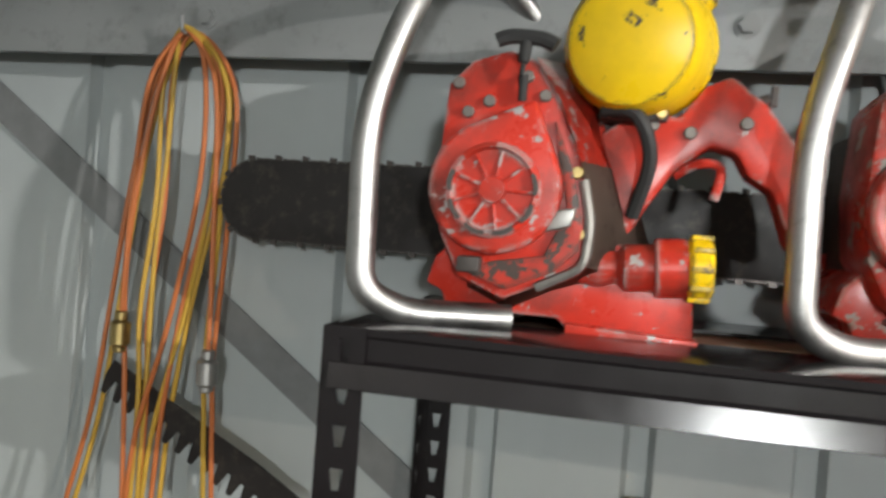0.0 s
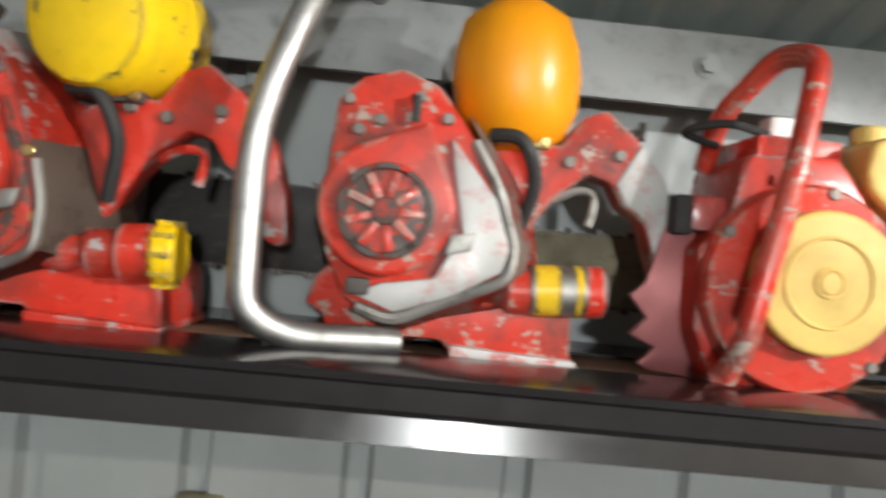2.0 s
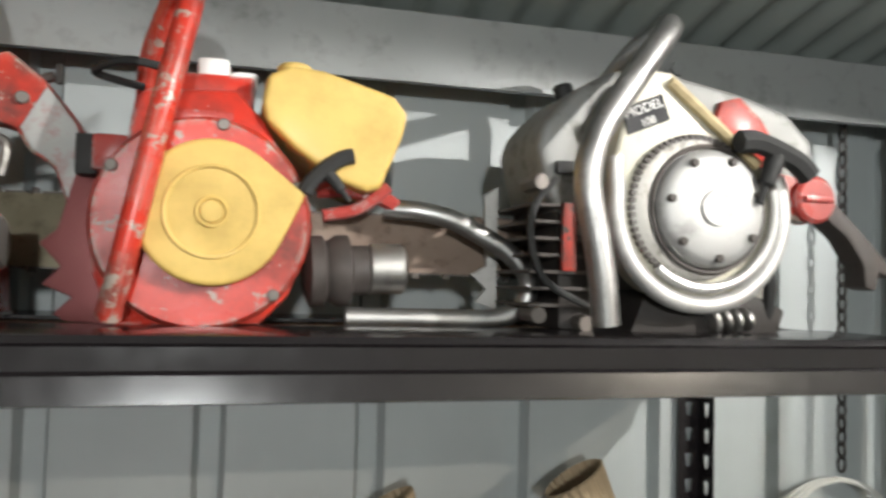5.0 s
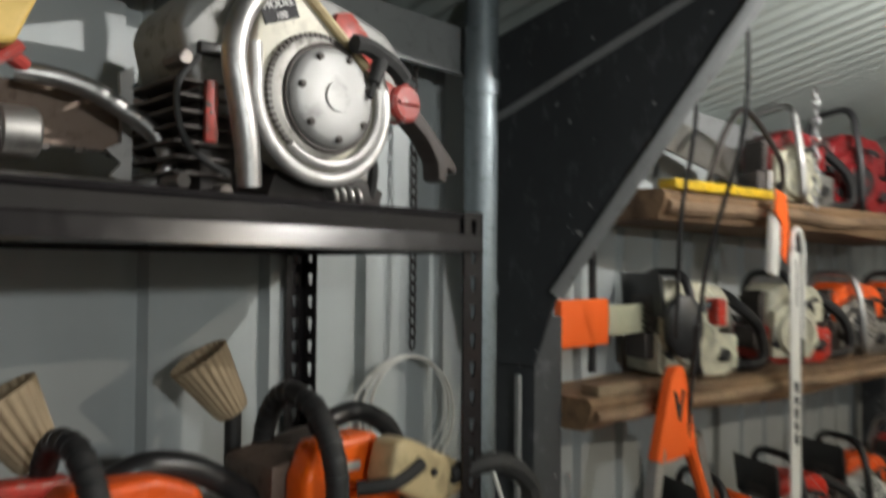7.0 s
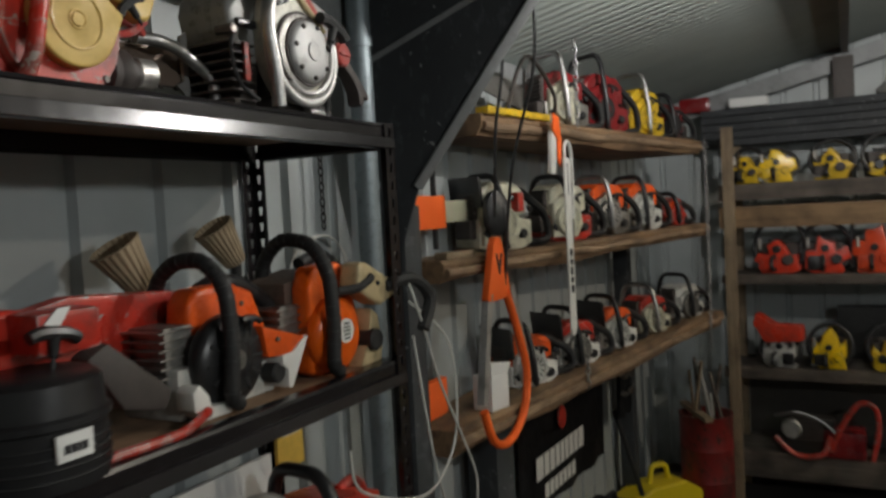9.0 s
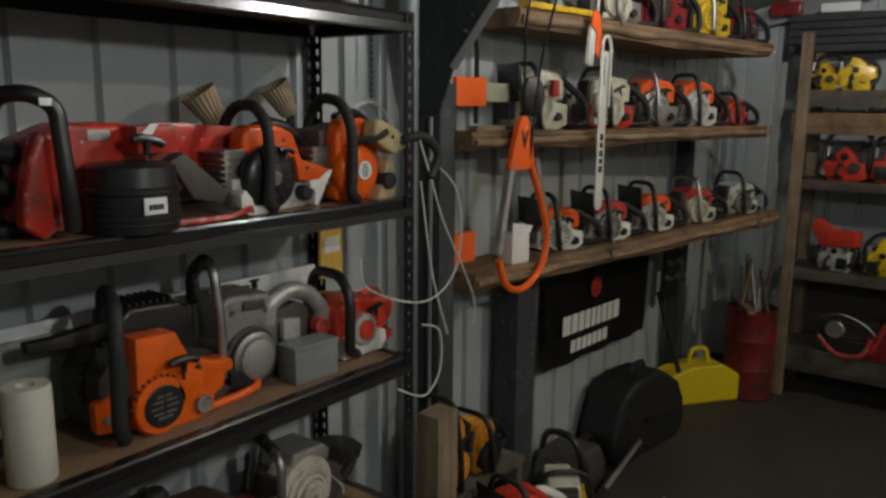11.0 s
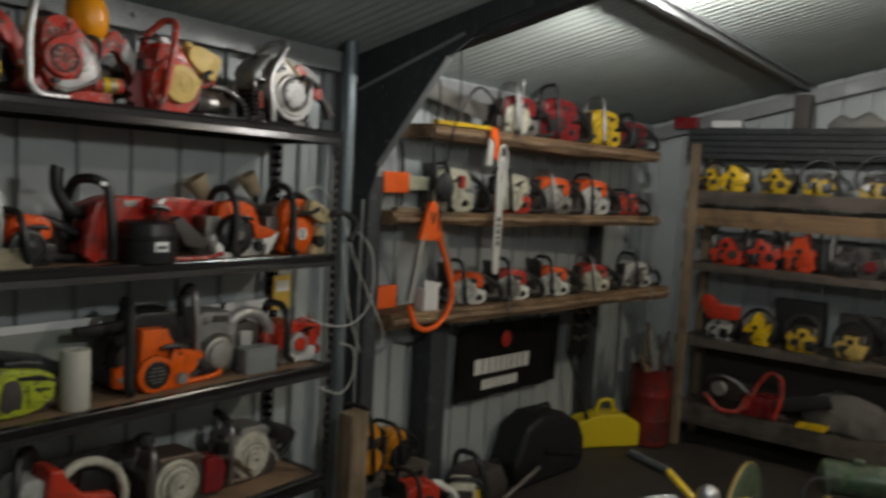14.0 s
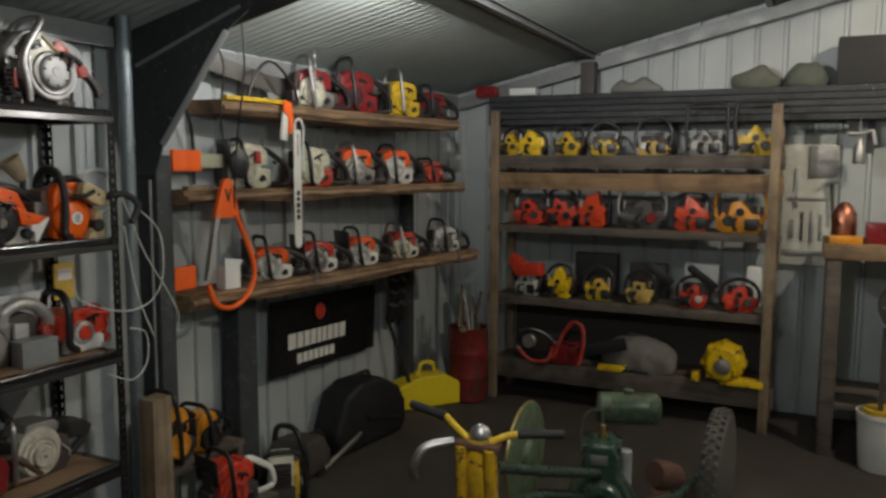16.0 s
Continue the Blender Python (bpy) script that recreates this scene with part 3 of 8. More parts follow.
    tube(bm, pts, thick * 0.24, 7, flat=0.8)
    part("waney_edge", bm, EDGE_WOOD, ob, "pale rough waney edge")
    return ob


EDGE_WOOD = wood("waney_edge_wood", (0.34, 0.23, 0.14), (0.16, 0.1, 0.06))
Z_TOP, Z_MID, Z_LOW = 2.292, 1.825, 1.292
slab("slab_shelf", 2.02, 4.28, Z_TOP, 0.075, 1, "rough sawn brown timber slab shelf hung on chains")
slab("slab_shelf", 1.78, 4.36, Z_MID, 0.07, 2, "rough sawn brown timber slab shelf on the wall")
slab("slab_shelf", 1.8, 4.56, Z_LOW, 0.085, 3, "rough live-edge timber slab shelf hung on chains")

# ---- end rack ----
EX = 4.855
end_rack = thing("timber_rack", pose(0, 0, 0), "tall rack of pine uprights and grey planks", "rack")
for y in (-0.655, -2.785):
    for x in (EX, EX + 0.42):
        bm = B()
        box(bm, (x, y, 1.2), (0.045, 0.068, 2.4), 0.004)
        part("upright", bm, PINE, end_rack)
for z, t, mat in ((2.04, 0.1, GREY_PLANK), (1.9, 0.135, PINE_Y), (1.47, 0.06, GREY_PLANK), (0.88, 0.07, GREY_PLANK), (0.34, 0.16, GREY_PLANK)):
    bm = B()
    box(bm, (EX + 0.04, -1.72, z - t / 2), (0.03, 2.26, t), 0.004)
    part("front_rail", bm, mat, end_rack)
    if mat is GREY_PLANK:
        for k in range(3):
            bm = B()
            box(bm, (EX + 0.135 + k * 0.145, -1.72, z - 0.016), (0.14, 2.16, 0.032), 0.003)
            part("plank", bm, GREY_PLANK, end_rack)
# folded edge of the column
bm = B()
box(bm, (XF - 0.001, -0.118, 0.94), (0.012, 0.012, 1.88), 0.002)
solid("column_edge", bm, GALV, "bright folded edge of the steel column", "edge")


# ---- chainsaws ----
def saw_chain(bm, x0, x1, z, w0, w1, y, big=1.0, teeth=True):
    """Chain round a bar: links and cutters standing off the rail."""
    path = []
    s = -1 if x1 < x0 else 1
    step = 0.0165 * big
    ln = abs(x1 - x0) - w1
    k = int(ln / step)
    for i in range(k):
        u = i / k
        w = w0 + (w1 - w0) * u
        path.append((x0 + s * ln * u, z + w, 0))
    m = max(4, int(math.pi * w1 / step))
    for i in range(m + 1):
        a = math.pi * i / m
        path.append((x1 - s * w1 + s * w1 * math.sin(a), z + w1 * math.cos(a), a))
    for i in range(k):
        u = 1 - i / k
        w = w0 + (w1 - w0) * u
        path.append((x0 + s * ln * u, z - w, math.pi))
    for i, (x, zz, a) in enumerate(path):
        up = Vector((s * math.sin(a), 0, math.cos(a)))
        tall = (0.0065 if i % 3 else 0.0125) * big
        c = Vector((x, y, zz)) + up * (tall / 2 - 0.002)
        rot = Matrix.Rotation(s * a, 4, "Y")
        mat = Matrix.Translation(c) @ rot @ Matrix.Diagonal((step * (0.92 if i % 3 else 0.7), 0.0055 * big, tall, 1))
        vs = [bm.verts.new(mat @ Vector(p)) for p in ((-.5, -.5, -.5), (.5, -.5, -.5), (.5, .5, -.5), (-.5, .5, -.5), (-.5, -.5, .5), (.5, -.5, .35), (.5, .5, .35), (-.5, .5, .5))]
        for f in ((3, 2, 1, 0), (4, 5, 6, 7), (0, 1, 5, 4), (1, 2, 6, 5), (2, 3, 7, 6), (3, 0, 4, 7)):
            bm.faces.new([vs[q] for q in f])
    return bm


def guide_bar(t, x0, x1, z, w0, w1, y, mat=BAR_GREY, big=1.0, chain=True):
    bm = B()
    prism(bm, stadium(x0, x1, z, w0, w1), y - 0.0028, y + 0.0028)
    bar = part("guide_bar", bm, mat, t)
    if chain:
        part("chain", saw_chain(B(), x0, x1, z, w0, w1, y, big), CHAIN_STEEL, t)
    return bar


def recoil_cover(t, c, r, mat, depth=0.03, style="slots", side=-1, hub=None):
    """Round starter cover on the side face, with slots, rings or spokes."""
    x, y, z = c
    bm = B()
    lathe(bm, (x, y, z), (x, y + side * depth, z), [(r, 0), (r, 0.45), (r * 0.93, 0.8), (r * 0.8, 0.86), (r * 0.78, 0.7), (r * 0.36, 0.72), (r * 0.34, 1.0), (r * 0.28, 1.06), (0, 1.06)], 28)
    cover = part("starter_cover", bm, mat, t)
    bm = B()
    if style == "slots":
        for k in range(14):
            a = 2 * math.pi * k / 14
            box(bm, (0, 0, r * 0.57), (r * 0.07, 0.004, r * 0.32), 0, Matrix.Translation((x, y + side * depth * 0.735, z)) @ Matrix.Rotation(a, 4, "Y"))
        part("vent_slot_ring", bm, BLACK, cover)
    elif style == "spokes":
        for k in range(9):
            a = 2 * math.pi * k / 9
            box(bm, (0, 0, r * 0.55), (r * 0.1, depth * 0.3, r * 0.4), 0.001, Matrix.Translation((x, y + side * depth * 0.72, z)) @ Matrix.Rotation(a, 4, "Y"))
        part("spoke_ring", bm, mat, cover)
    elif style == "badge":
        lathe(bm, (x, y + side * depth * 0.7, z), (x, y + side * depth * 1.02, z), [(r * 0.72, 0), (r * 0.72, 0.9), (r * 0.66, 1), (0, 1)], 28)
        part("badge_disc", bm, hub or BLACK, cover)
    else:
        for k in range(3):
            q = r * (0.5 + 0.12 * k)
            tube(bm, [(x + q * math.cos(a), y + side * depth * 0.75, z + q * math.sin(a)) for a in [2 * math.pi * j / 24 for j in range(24)]], 0.0025, 6, True)
        part("ring", bm, hub or mat, cover)
    return cover


def pull_handle(t, p, mat=BLACK, tilt=0, size=1.0):
    m = pose(*p, 0, tilt, 0) @ Matrix.Scale(size, 4)
    bm = B()
    tube(bm, spline([(-0.032, 0, 0.0), (-0.016, 0, 0.006), (0.016, 0, 0.006), (0.032, 0, 0.0)], 4), 0.0085, 8, m=m)
    cyl(bm, (0, 0, 0.004), (0, 0, -0.022), 0.0075, 10, m, 0.002, 0.006)
    cyl(bm, (0, 0, -0.022), (0, 0, -0.035), 0.003, 8, m)
    return part("pull_handle", bm, mat, t)


def chainsaw(m, label, body=ORANGE, top=None, cover=None, handle=BLACK, rear=BLACK, side=PALE, length=0.26, height=0.2, depth=0.19,
             bar=0.42, bar_w=0.034, bar_mat=BAR_GREY, style="slots", arch=0.1, guard=True, lean=0.0, seed=0, group="", vintage=False, scale=1.0, cover_r=0.0):
    """A petrol chainsaw: base at z = 0, bar towards -x, starter side towards -y."""
    t = thing("chainsaw", m @ Matrix.Scale(scale, 4), label, "chainsaw", group)
    rng = random.Random(seed)
    top, cover = top or body, cover or body
    L, H, D = length, height, depth
    f = -D / 2
    # crankcase and base
    bm = B()
    prism(bm, [(-L * 0.46, 0.012), (-L * 0.3, 0), (L * 0.34, 0), (L * 0.5, 0.02), (L * 0.5, H * 0.42), (-L * 0.1, H * 0.5), (-L * 0.46, H * 0.46)], f + 0.03, D / 2 - 0.01, 0.008)
    part("crankcase", bm, GREY_CAST if vintage else side, t)
    # upper shroud
    bm = B()
    prism(bm, [(-L * 0.42, H * 0.44), (L * 0.16, H * 0.44), (L * 0.36, H * 0.5), (L * 0.34, H * 0.72), (L * 0.12, H * 0.98), (-L * 0.2, H), (-L * 0.4, H * 0.86)], f + 0.035, D / 2 - 0.02, 0.014, seg=3)
    part("shroud", bm, top, t)
    bm = B()
    prism(bm, [(-L * 0.44, 0.02), (L * 0.1, 0.014), (L * 0.24, H * 0.28), (L * 0.16, H * 0.7), (-L * 0.1, H * 0.84), (-L * 0.4, H * 0.66)], f + 0.008, f + 0.04, 0.009)
    part("side_housing", bm, body, t)
    r = cover_r or min(0.068, H * 0.36)
    recoil_cover(t, (-L * 0.13, f + 0.012, H * 0.38), r, cover, 0.028, style)
    pull_handle(t, (L * 0.06, f - 0.002, H * 0.74), tilt=rng.uniform(-30, 20), size=0.9)
    # cylinder fins and silencer
    bm = B()
    comb = [(-L * 0.45, H * 0.46)]
    for k in range(6):
        z0 = H * (0.48 + 0.065 * k)
        comb += [(-L * 0.45, z0), (-L * 0.5, z0), (-L * 0.5, z0 + H * 0.03), (-L * 0.45, z0 + H * 0.03)]
    prism(bm, comb + [(-L * 0.45, H * 0.9), (-L * 0.36, H * 0.9), (-L * 0.36, H * 0.46)], f + 0.05, D / 2 - 0.05)
    part("finned_cylinder", bm, GRIME, t)
    bm = B()
    box(bm, (-L * 0.48, 0, H * 0.32), (0.045, D * 0.5, H * 0.28), 0.008)
    part("silencer", bm, GRIME, t)
    # caps
    for k, x in enumerate((L * 0.28, -L * 0.36)):
        bm = B()
        cyl(bm, (x, f + 0.03, H * (0.22 + 0.04 * k)), (x, f + 0.006, H * (0.22 + 0.04 * k)), 0.018, 14, bevel=0.003)
        cap = part("fuel_cap", bm, BLACK, t)
        bm = B()
        box(bm, (x, f + 0.004, H * (0.22 + 0.04 * k)), (0.026, 0.006, 0.005), 0.001)
        part("cap_grip", bm, BLACK, cap)
    # front handle: up the near side, over the top and down
    bm = B()
    hx = -L * 0.12 + lean
    tube(bm, rounded([(hx + 0.03, f + 0.02, 0.012), (hx - 0.01, f - 0.022, 0.02), (hx - 0.02, f - 0.026, H * 0.6), (hx - 0.025, f + 0.005, H + arch), (hx - 0.025, D / 2 - 0.01, H + arch), (hx - 0.02, D / 2 + 0.03, H * 0.6), (hx, D / 2 + 0.01, 0.05)], 0.055, 5), 0.0115, 10)
    part("front_handle", bm, handle, t)
    if guard:
        bm = B()
        pts = [(-0.004, 0), (0.006, 0), (0.02, H * 0.35 + arch * 0.6), (0.008, H * 0.4 + arch * 0.7)]
        prism(bm, pts, f + 0.01, D / 2, 0.002, pose(hx - 0.085, 0, H * 0.62, 0, -12, 0))
        part("hand_guard", bm, BLACK, t)
    # rear handle loop and trigger
    bm = B()
    tube(bm, rounded([(L * 0.3, 0.0, H * 0.86), (L * 0.5, 0, H * 0.86), (L * 0.5 + 0.13, 0, H * 0.5), (L * 0.5 + 0.15, 0, 0.02), (L * 0.5 + 0.06, 0, 0.012), (L * 0.4, 0, 0.03)], 0.05, 5), 0.0155, 10, flat=1.25)
    part("rear_handle", bm, rear, t)
    bm = B()
    prism(bm, [(0, 0), (0.03, -0.004), (0.022, -0.026), (0.012, -0.022)], -0.006, 0.006, 0.001, pose(L * 0.5 + 0.035, 0, H * 0.62))
    part("trigger", bm, BLACK, t)
    # air filter cover
    bm = B()
    prism(bm, [(L * 0.16, H * 0.5), (L * 0.46, H * 0.5), (L * 0.46, H * 0.8), (L * 0.34, H * 0.95), (L * 0.17, H * 0.97)], f + 0.05, D / 2 - 0.03, 0.012)
    part("filter_cover", bm, top, t)
    if bar:
        guide_bar(t, -L * 0.3, -L * 0.5 - bar, H * 0.32, bar_w, bar_w * 0.85, D * 0.3, bar_mat)
        bm = B()
        prism(bm, [(0, 0), (-0.022, 0.008), (-0.01, 0.018), (-0.026, 0.028), (-0.012, 0.04), (-0.028, 0.052), (-0.008, 0.062), (0, 0.08)], D * 0.22, D * 0.25, 0, pose(-L * 0.5, 0, H * 0.1))
        part("bumper_spike", bm, GREY_CAST, t)
    return t


def teardrop(cx, cz, r, px, pz, n=26):
    """A circle drawn out to a corner at (px, pz)."""
    d = math.hypot(px - cx, pz - cz)
    a = math.atan2(pz - cz, px - cx)
    half = math.acos(min(1, r / d))
    return [(px, pz)] + disc_outline(cx, cz, r, n, a + half, a + 2 * math.pi - half)


def bolt(t, x, y, z, r=0.006, mat=None):
    bm = B()
    cyl(bm, (x, y + 0.004, z), (x, y - 0.003, z), r, 8, bevel=0.001)
    return part("bolt", bm, BOLT if mat is None or mat is GREY_CAST else mat, t)


def rack_place(x, z, size, back):
    """Place of a saw drawn with its starter side at y = -0.39: its size, and how far it is pushed back."""
    return pose(x, -0.39 + back, z) @ Matrix.Scale(size, 4) @ Matrix.Translation((0, 0.39, 0))


def gear_saw(m, label, tank, second=False):
    """Big old gear-drive saw with its tank on top; side plate towards -y."""
    red = RED_WORN if second else RED
    t = thing("vintage_chainsaw", m, label, "chainsaw", "vintage saws on the black rack")
    # base frame with its feet
    bm = B()
    prism(bm, [(-0.058, 0.062), (-0.066, 0.036), (-0.05, 0.03), (-0.046, 0.014), (-0.035, 0.0), (-0.012, 0.0), (0.004, 0.014), (0.058, 0.014), (0.068, 0.0), (0.176, 0.0), (0.172, 0.052), (0.15, 0.076), (0.09, 0.088), (-0.03, 0.09)], -0.33, -0.2, 0.005)
    part("base_frame", bm, red, t)
    bm = B()
    prism(bm, [(0.066, 0.001), (0.178, 0.001), (0.178, 0.007), (0.066, 0.012)], -0.345, -0.2, 0.002)
    part("foot_plate", bm, SCRAPED if second else red, t, "scraped bare foot plate" if second else "")
    # dark engine behind
    bm = B()
    box(bm, (0.03, -0.235, 0.13), (0.15, 0.11, 0.15), 0.012)
    part("crankcase", bm, GRIME, t)
    # side housing: a shell with a heavy rim
    out = [(-0.05, 0.215), (-0.03, 0.236), (0.004, 0.246), (0.036, 0.234), (0.064, 0.2), (0.097, 0.152), (0.116, 0.1), (0.112, 0.074), (0.07, 0.05), (0.012, 0.028), (-0.03, 0.046), (-0.05, 0.085), (-0.055, 0.14)]
    if not second:
        out = [(-0.05, 0.215), (-0.03, 0.236), (0.004, 0.246), (0.028, 0.236), (0.05, 0.2), (0.07, 0.152), (0.083, 0.1), (0.081, 0.068), (0.06, 0.05), (0.012, 0.028), (-0.03, 0.046), (-0.05, 0.085), (-0.055, 0.14)]
    bm = B()
    prism(bm, out, -0.362, -0.275, 0.006)
    part("side_housing", bm, red, t)
    bm = B()
    inner = [(0.05, 0.19), (0.092, 0.142), (0.107, 0.1), (0.102, 0.08), (0.062, 0.056), (0.014, 0.038), (-0.02, 0.05), (0.0, 0.062), (0.045, 0.07), (0.066, 0.11), (0.055, 0.16)]
    if not second:
        inner = [(0.046, 0.186), (0.064, 0.145), (0.076, 0.1), (0.074, 0.076), (0.054, 0.056), (0.014, 0.038), (-0.02, 0.05), (0.0, 0.062), (0.045, 0.07), (0.062, 0.11), (0.052, 0.15)]
    prism(bm, inner, -0.368, -0.36, 0.002)
    # first saw: scrapes plus the recess's shade, both put into the colour
    part("rim_panel", bm, SCRAPED_PALE if second else SCRAPED_DARK, t, "rim panel scraped to bright metal" if second else "scraped rim panel, coloured dark for the recess there")
    bm = B()
    if second:
        tube(bm, rounded([(-0.018, -0.364, 0.04), (0.012, -0.364, 0.03), (0.108, -0.364, 0.074), (0.112, -0.364, 0.1), (0.094, -0.364, 0.152), (0.07, -0.36, 0.19)], 0.02, 4), 0.0055, 8)
    else:
        tube(bm, rounded([(0.04, -0.364, 0.042), (0.079, -0.364, 0.062), (0.082, -0.364, 0.1), (0.074, -0.364, 0.136)], 0.012, 4), 0.0045, 8)
    part("rim", bm, GREY_CAST, t, "worn alloy rim")
    # deep side wall of the housing, rubbed to brown metal
    front = [(0.062, 0.212), (0.1, 0.152), (0.113, 0.088), (0.1, 0.068), (0.012, 0.03), (-0.02, 0.042)]
    back = [(0.074, 0.216), (0.128, 0.152), (0.148, 0.07), (0.122, 0.032), (0.014, 0.004), (-0.032, 0.026)]
    if not second:
        front = [(0.026, 0.238), (0.05, 0.202), (0.07, 0.152), (0.083, 0.098), (0.08, 0.064), (0.012, 0.028), (-0.02, 0.042)]
        back = [(0.066, 0.248), (0.094, 0.205), (0.112, 0.152), (0.134, 0.086), (0.128, 0.046), (0.014, 0.006), (-0.032, 0.026)]
        bm = B()
        fv, bv = [bm.verts.new((a, -0.365, c)) for a, c in front[:3]], [bm.verts.new((a, -0.285, c)) for a, c in back[:3]]
        for k in range(2):
            bm.faces.new((fv[k], fv[k + 1], bv[k + 1], bv[k]))
        bmesh.ops.solidify(bm, geom=bm.faces[:], thickness=0.004)
        part("upper_housing_wall", bm, red, t)
        front, back = front[2:], back[2:]
    bm = B()
    fv, bv = [bm.verts.new((a, -0.366, c)) for a, c in front], [bm.verts.new((a, -0.3 if second else -0.285, c)) for a, c in back]
    for k in range(len(fv) - 1):
        bm.faces.new((fv[k], fv[k + 1], bv[k + 1], bv[k]))
    bmesh.ops.solidify(bm, geom=bm.faces[:], thickness=0.004)
    part("housing_wall", bm, RED_WORN if second else RIM_BROWN, t, "side wall worn to bare brown metal")
    # starter ring drawn out to a corner
    bm = B()
    prism(bm, teardrop(0, 0.125, 0.057, 0.03, 0.2), -0.385, -0.36, 0.006, seg=3)
    ring = part("starter_cover", bm, red, t)
    bm = B()
    lathe(bm, (0, -0.384, 0.122), (0, -0.392, 0.122), [(0.041, 0), (0.04, 0.6), (0.036, 0.8), (0.034, 0.3), (0.012, 0.35), (0.011, 0.9), (0, 1.0)], 28)
    part("fan_screen", bm, SCRAPED_DARK if second else RED, ring, "dark scraped fan screen" if second else "")
    for k in range(9):
        a = 2 * math.pi * k / 9 + 0.2
        bm = B()
        box(bm, (0, 0, 0.0225), (0.0065 if second else 0.0024, 0.004, 0.022), 0.001, Matrix.Translation((0, -0.3875, 0.122)) @ Matrix.Rotation(a, 4, "Y"))
        part("spoke", bm, red, ring)
    # solid dark pieces give the vent openings their shade by colour
    for k in range(9 if second else 6):
        a = 2 * math.pi * k / 9 + 1.4
        bm = B()
        prism(bm, [(-0.0085, 0.0335), (-0.003, 0.0348), (0.003, 0.0348), (0.0085, 0.0335), (0.0092, 0.0368), (0.003, 0.0388), (-0.003, 0.0388), (-0.0092, 0.0368)], -0.3925, -0.386, 0, Matrix.Translation((0, 0, 0.122)) @ Matrix.Rotation(a, 4, "Y"))
        part("vent", bm, GRIME, ring, "solid dark piece in place of a vent opening")
    for bx, bz in ((-0.04, 0.215), (0.02, 0.222), (0.045 if second else 0.036, 0.206), (0.083 if second else 0.068, 0.142), (0.028, 0.05), (0.098 if second else 0.073, 0.09), (-0.03, 0.19), (-0.012, 0.2)):
        bolt(t, bx, -0.364, bz, 0.0055, BRASS if bx > 0.066 and not second else GREY_CAST)
    bm = B()
    box(bm, (-0.018, -0.37, 0.058), (0.02, 0.02, 0.014), 0.003, Matrix.Rotation(0.0, 4, "Y"))
    part("air_shutter", bm, GRIME, t)
    bm = B()
    prism(bm, [(0.052, 0.09), (0.074, 0.096), (0.078, 0.112), (0.056, 0.108)], -0.377, -0.36, 0.002, pose(0 if second else -0.008, 0, 0))
    part("throttle_stop", bm, GREY_CAST, t)
    # rear frame and pistol handle
    bm = B()
    grip = [(0.07, 0.078), (0.112, 0.09), (0.132, 0.125), (0.15, 0.152), (0.179, 0.176), (0.2, 0.17), (0.212, 0.15), (0.232, 0.138), (0.25, 0.09), (0.262, 0.083), (0.272, 0.088), (0.268, 0.13), (0.252, 0.176), (0.222, 0.214), (0.192, 0.238), (0.17, 0.228), (0.15, 0.2), (0.112, 0.205), (0.08, 0.18)]
    prism(bm, grip, -0.318, -0.278, 0.006)
    part("rear_handle", bm, red, t)
    if second:
        bm = B()
        prism(bm, [(0.205, 0.17), (0.215, 0.152), (0.234, 0.14), (0.251, 0.092), (0.272, 0.09), (0.266, 0.132), (0.25, 0.176), (0.225, 0.208)], -0.321, -0.316, 0.002)
        part("bare_grip_panel", bm, SCRAPED_PALE, t, "grip with the paint worn off to bright metal")
    bm = B()
    tube(bm, spline([(0.15, -0.3, 0.15), (0.172, -0.3, 0.162), (0.19, -0.3, 0.158), (0.186, -0.3, 0.13)], 5), 0.0045, 8)
    part("trigger", bm, red if not second else GREY_CAST, t)
    bm = B()
    cyl(bm, (0.2, -0.298, 0.212), (0.226, -0.298, 0.222), 0.005, 8)
    box(bm, (0.23, -0.298, 0.224), (0.006, 0.006, 0.018), 0.001)
    part("thumb_lever", bm, GRIME, t)
    for bx, bz in ((0.128, 0.192), (0.206, 0.196), (0.16, 0.186)):
        bolt(t, bx, -0.32, bz, 0.006)
    # tank
    if tank == "steel":
        bm = B()
        lathe(bm, (0.1, -0.375, 0.252), (0.128, -0.245, 0.268), [(0, 0), (0.03, 0.005), (0.052, 0.06), (0.06, 0.18), (0.062, 0.5), (0.062, 0.52), (0.064, 0.54), (0.064, 0.58), (0.06, 0.62), (0.055, 0.88), (0.035, 0.99), (0, 1)], 36)
        part("fuel_tank", bm, YELLOW, t, "chipped yellow steel fuel tank")
        bm = B()
        cyl(bm, (0.152, -0.29, 0.3), (0.168, -0.29, 0.318), 0.014, 14, bevel=0.003)
        part("filler_cap", bm, YELLOW, t)
    else:
        bm = B()
        lathe(bm, (0.112, -0.3, 0.19), (0.098, -0.3, 0.36), [(0, 0), (0.024, 0.01), (0.044, 0.08), (0.056, 0.22), (0.06, 0.4), (0.058, 0.56), (0.05, 0.72), (0.032, 0.8), (0.022, 0.84), (0.022, 0.9), (0.026, 0.91), (0.026, 0.99), (0, 1)], 32, Matrix.Identity(4))
        ob = part("fuel_tank", bm, TANK_ORANGE, t, "smooth orange plastic fuel tank")
    bm = B()
    box(bm, (0.11, -0.3, 0.2), (0.06, 0.06, 0.012), 0.003)
    part("tank_bracket", bm, BRASS if second else GRIME, t)
    for k in range(3):
        bolt(t, 0.09 + 0.022 * k, -0.332, 0.2, 0.005, BRASS)
    bm = B()
    tube(bm, spline([(0.085, -0.34, 0.2), (0.112, -0.35, 0.196), (0.127, -0.34, 0.16), (0.116, -0.32, 0.11)], 6), 0.0065, 8)
    part("fuel_hose", bm, RUBBER, t)
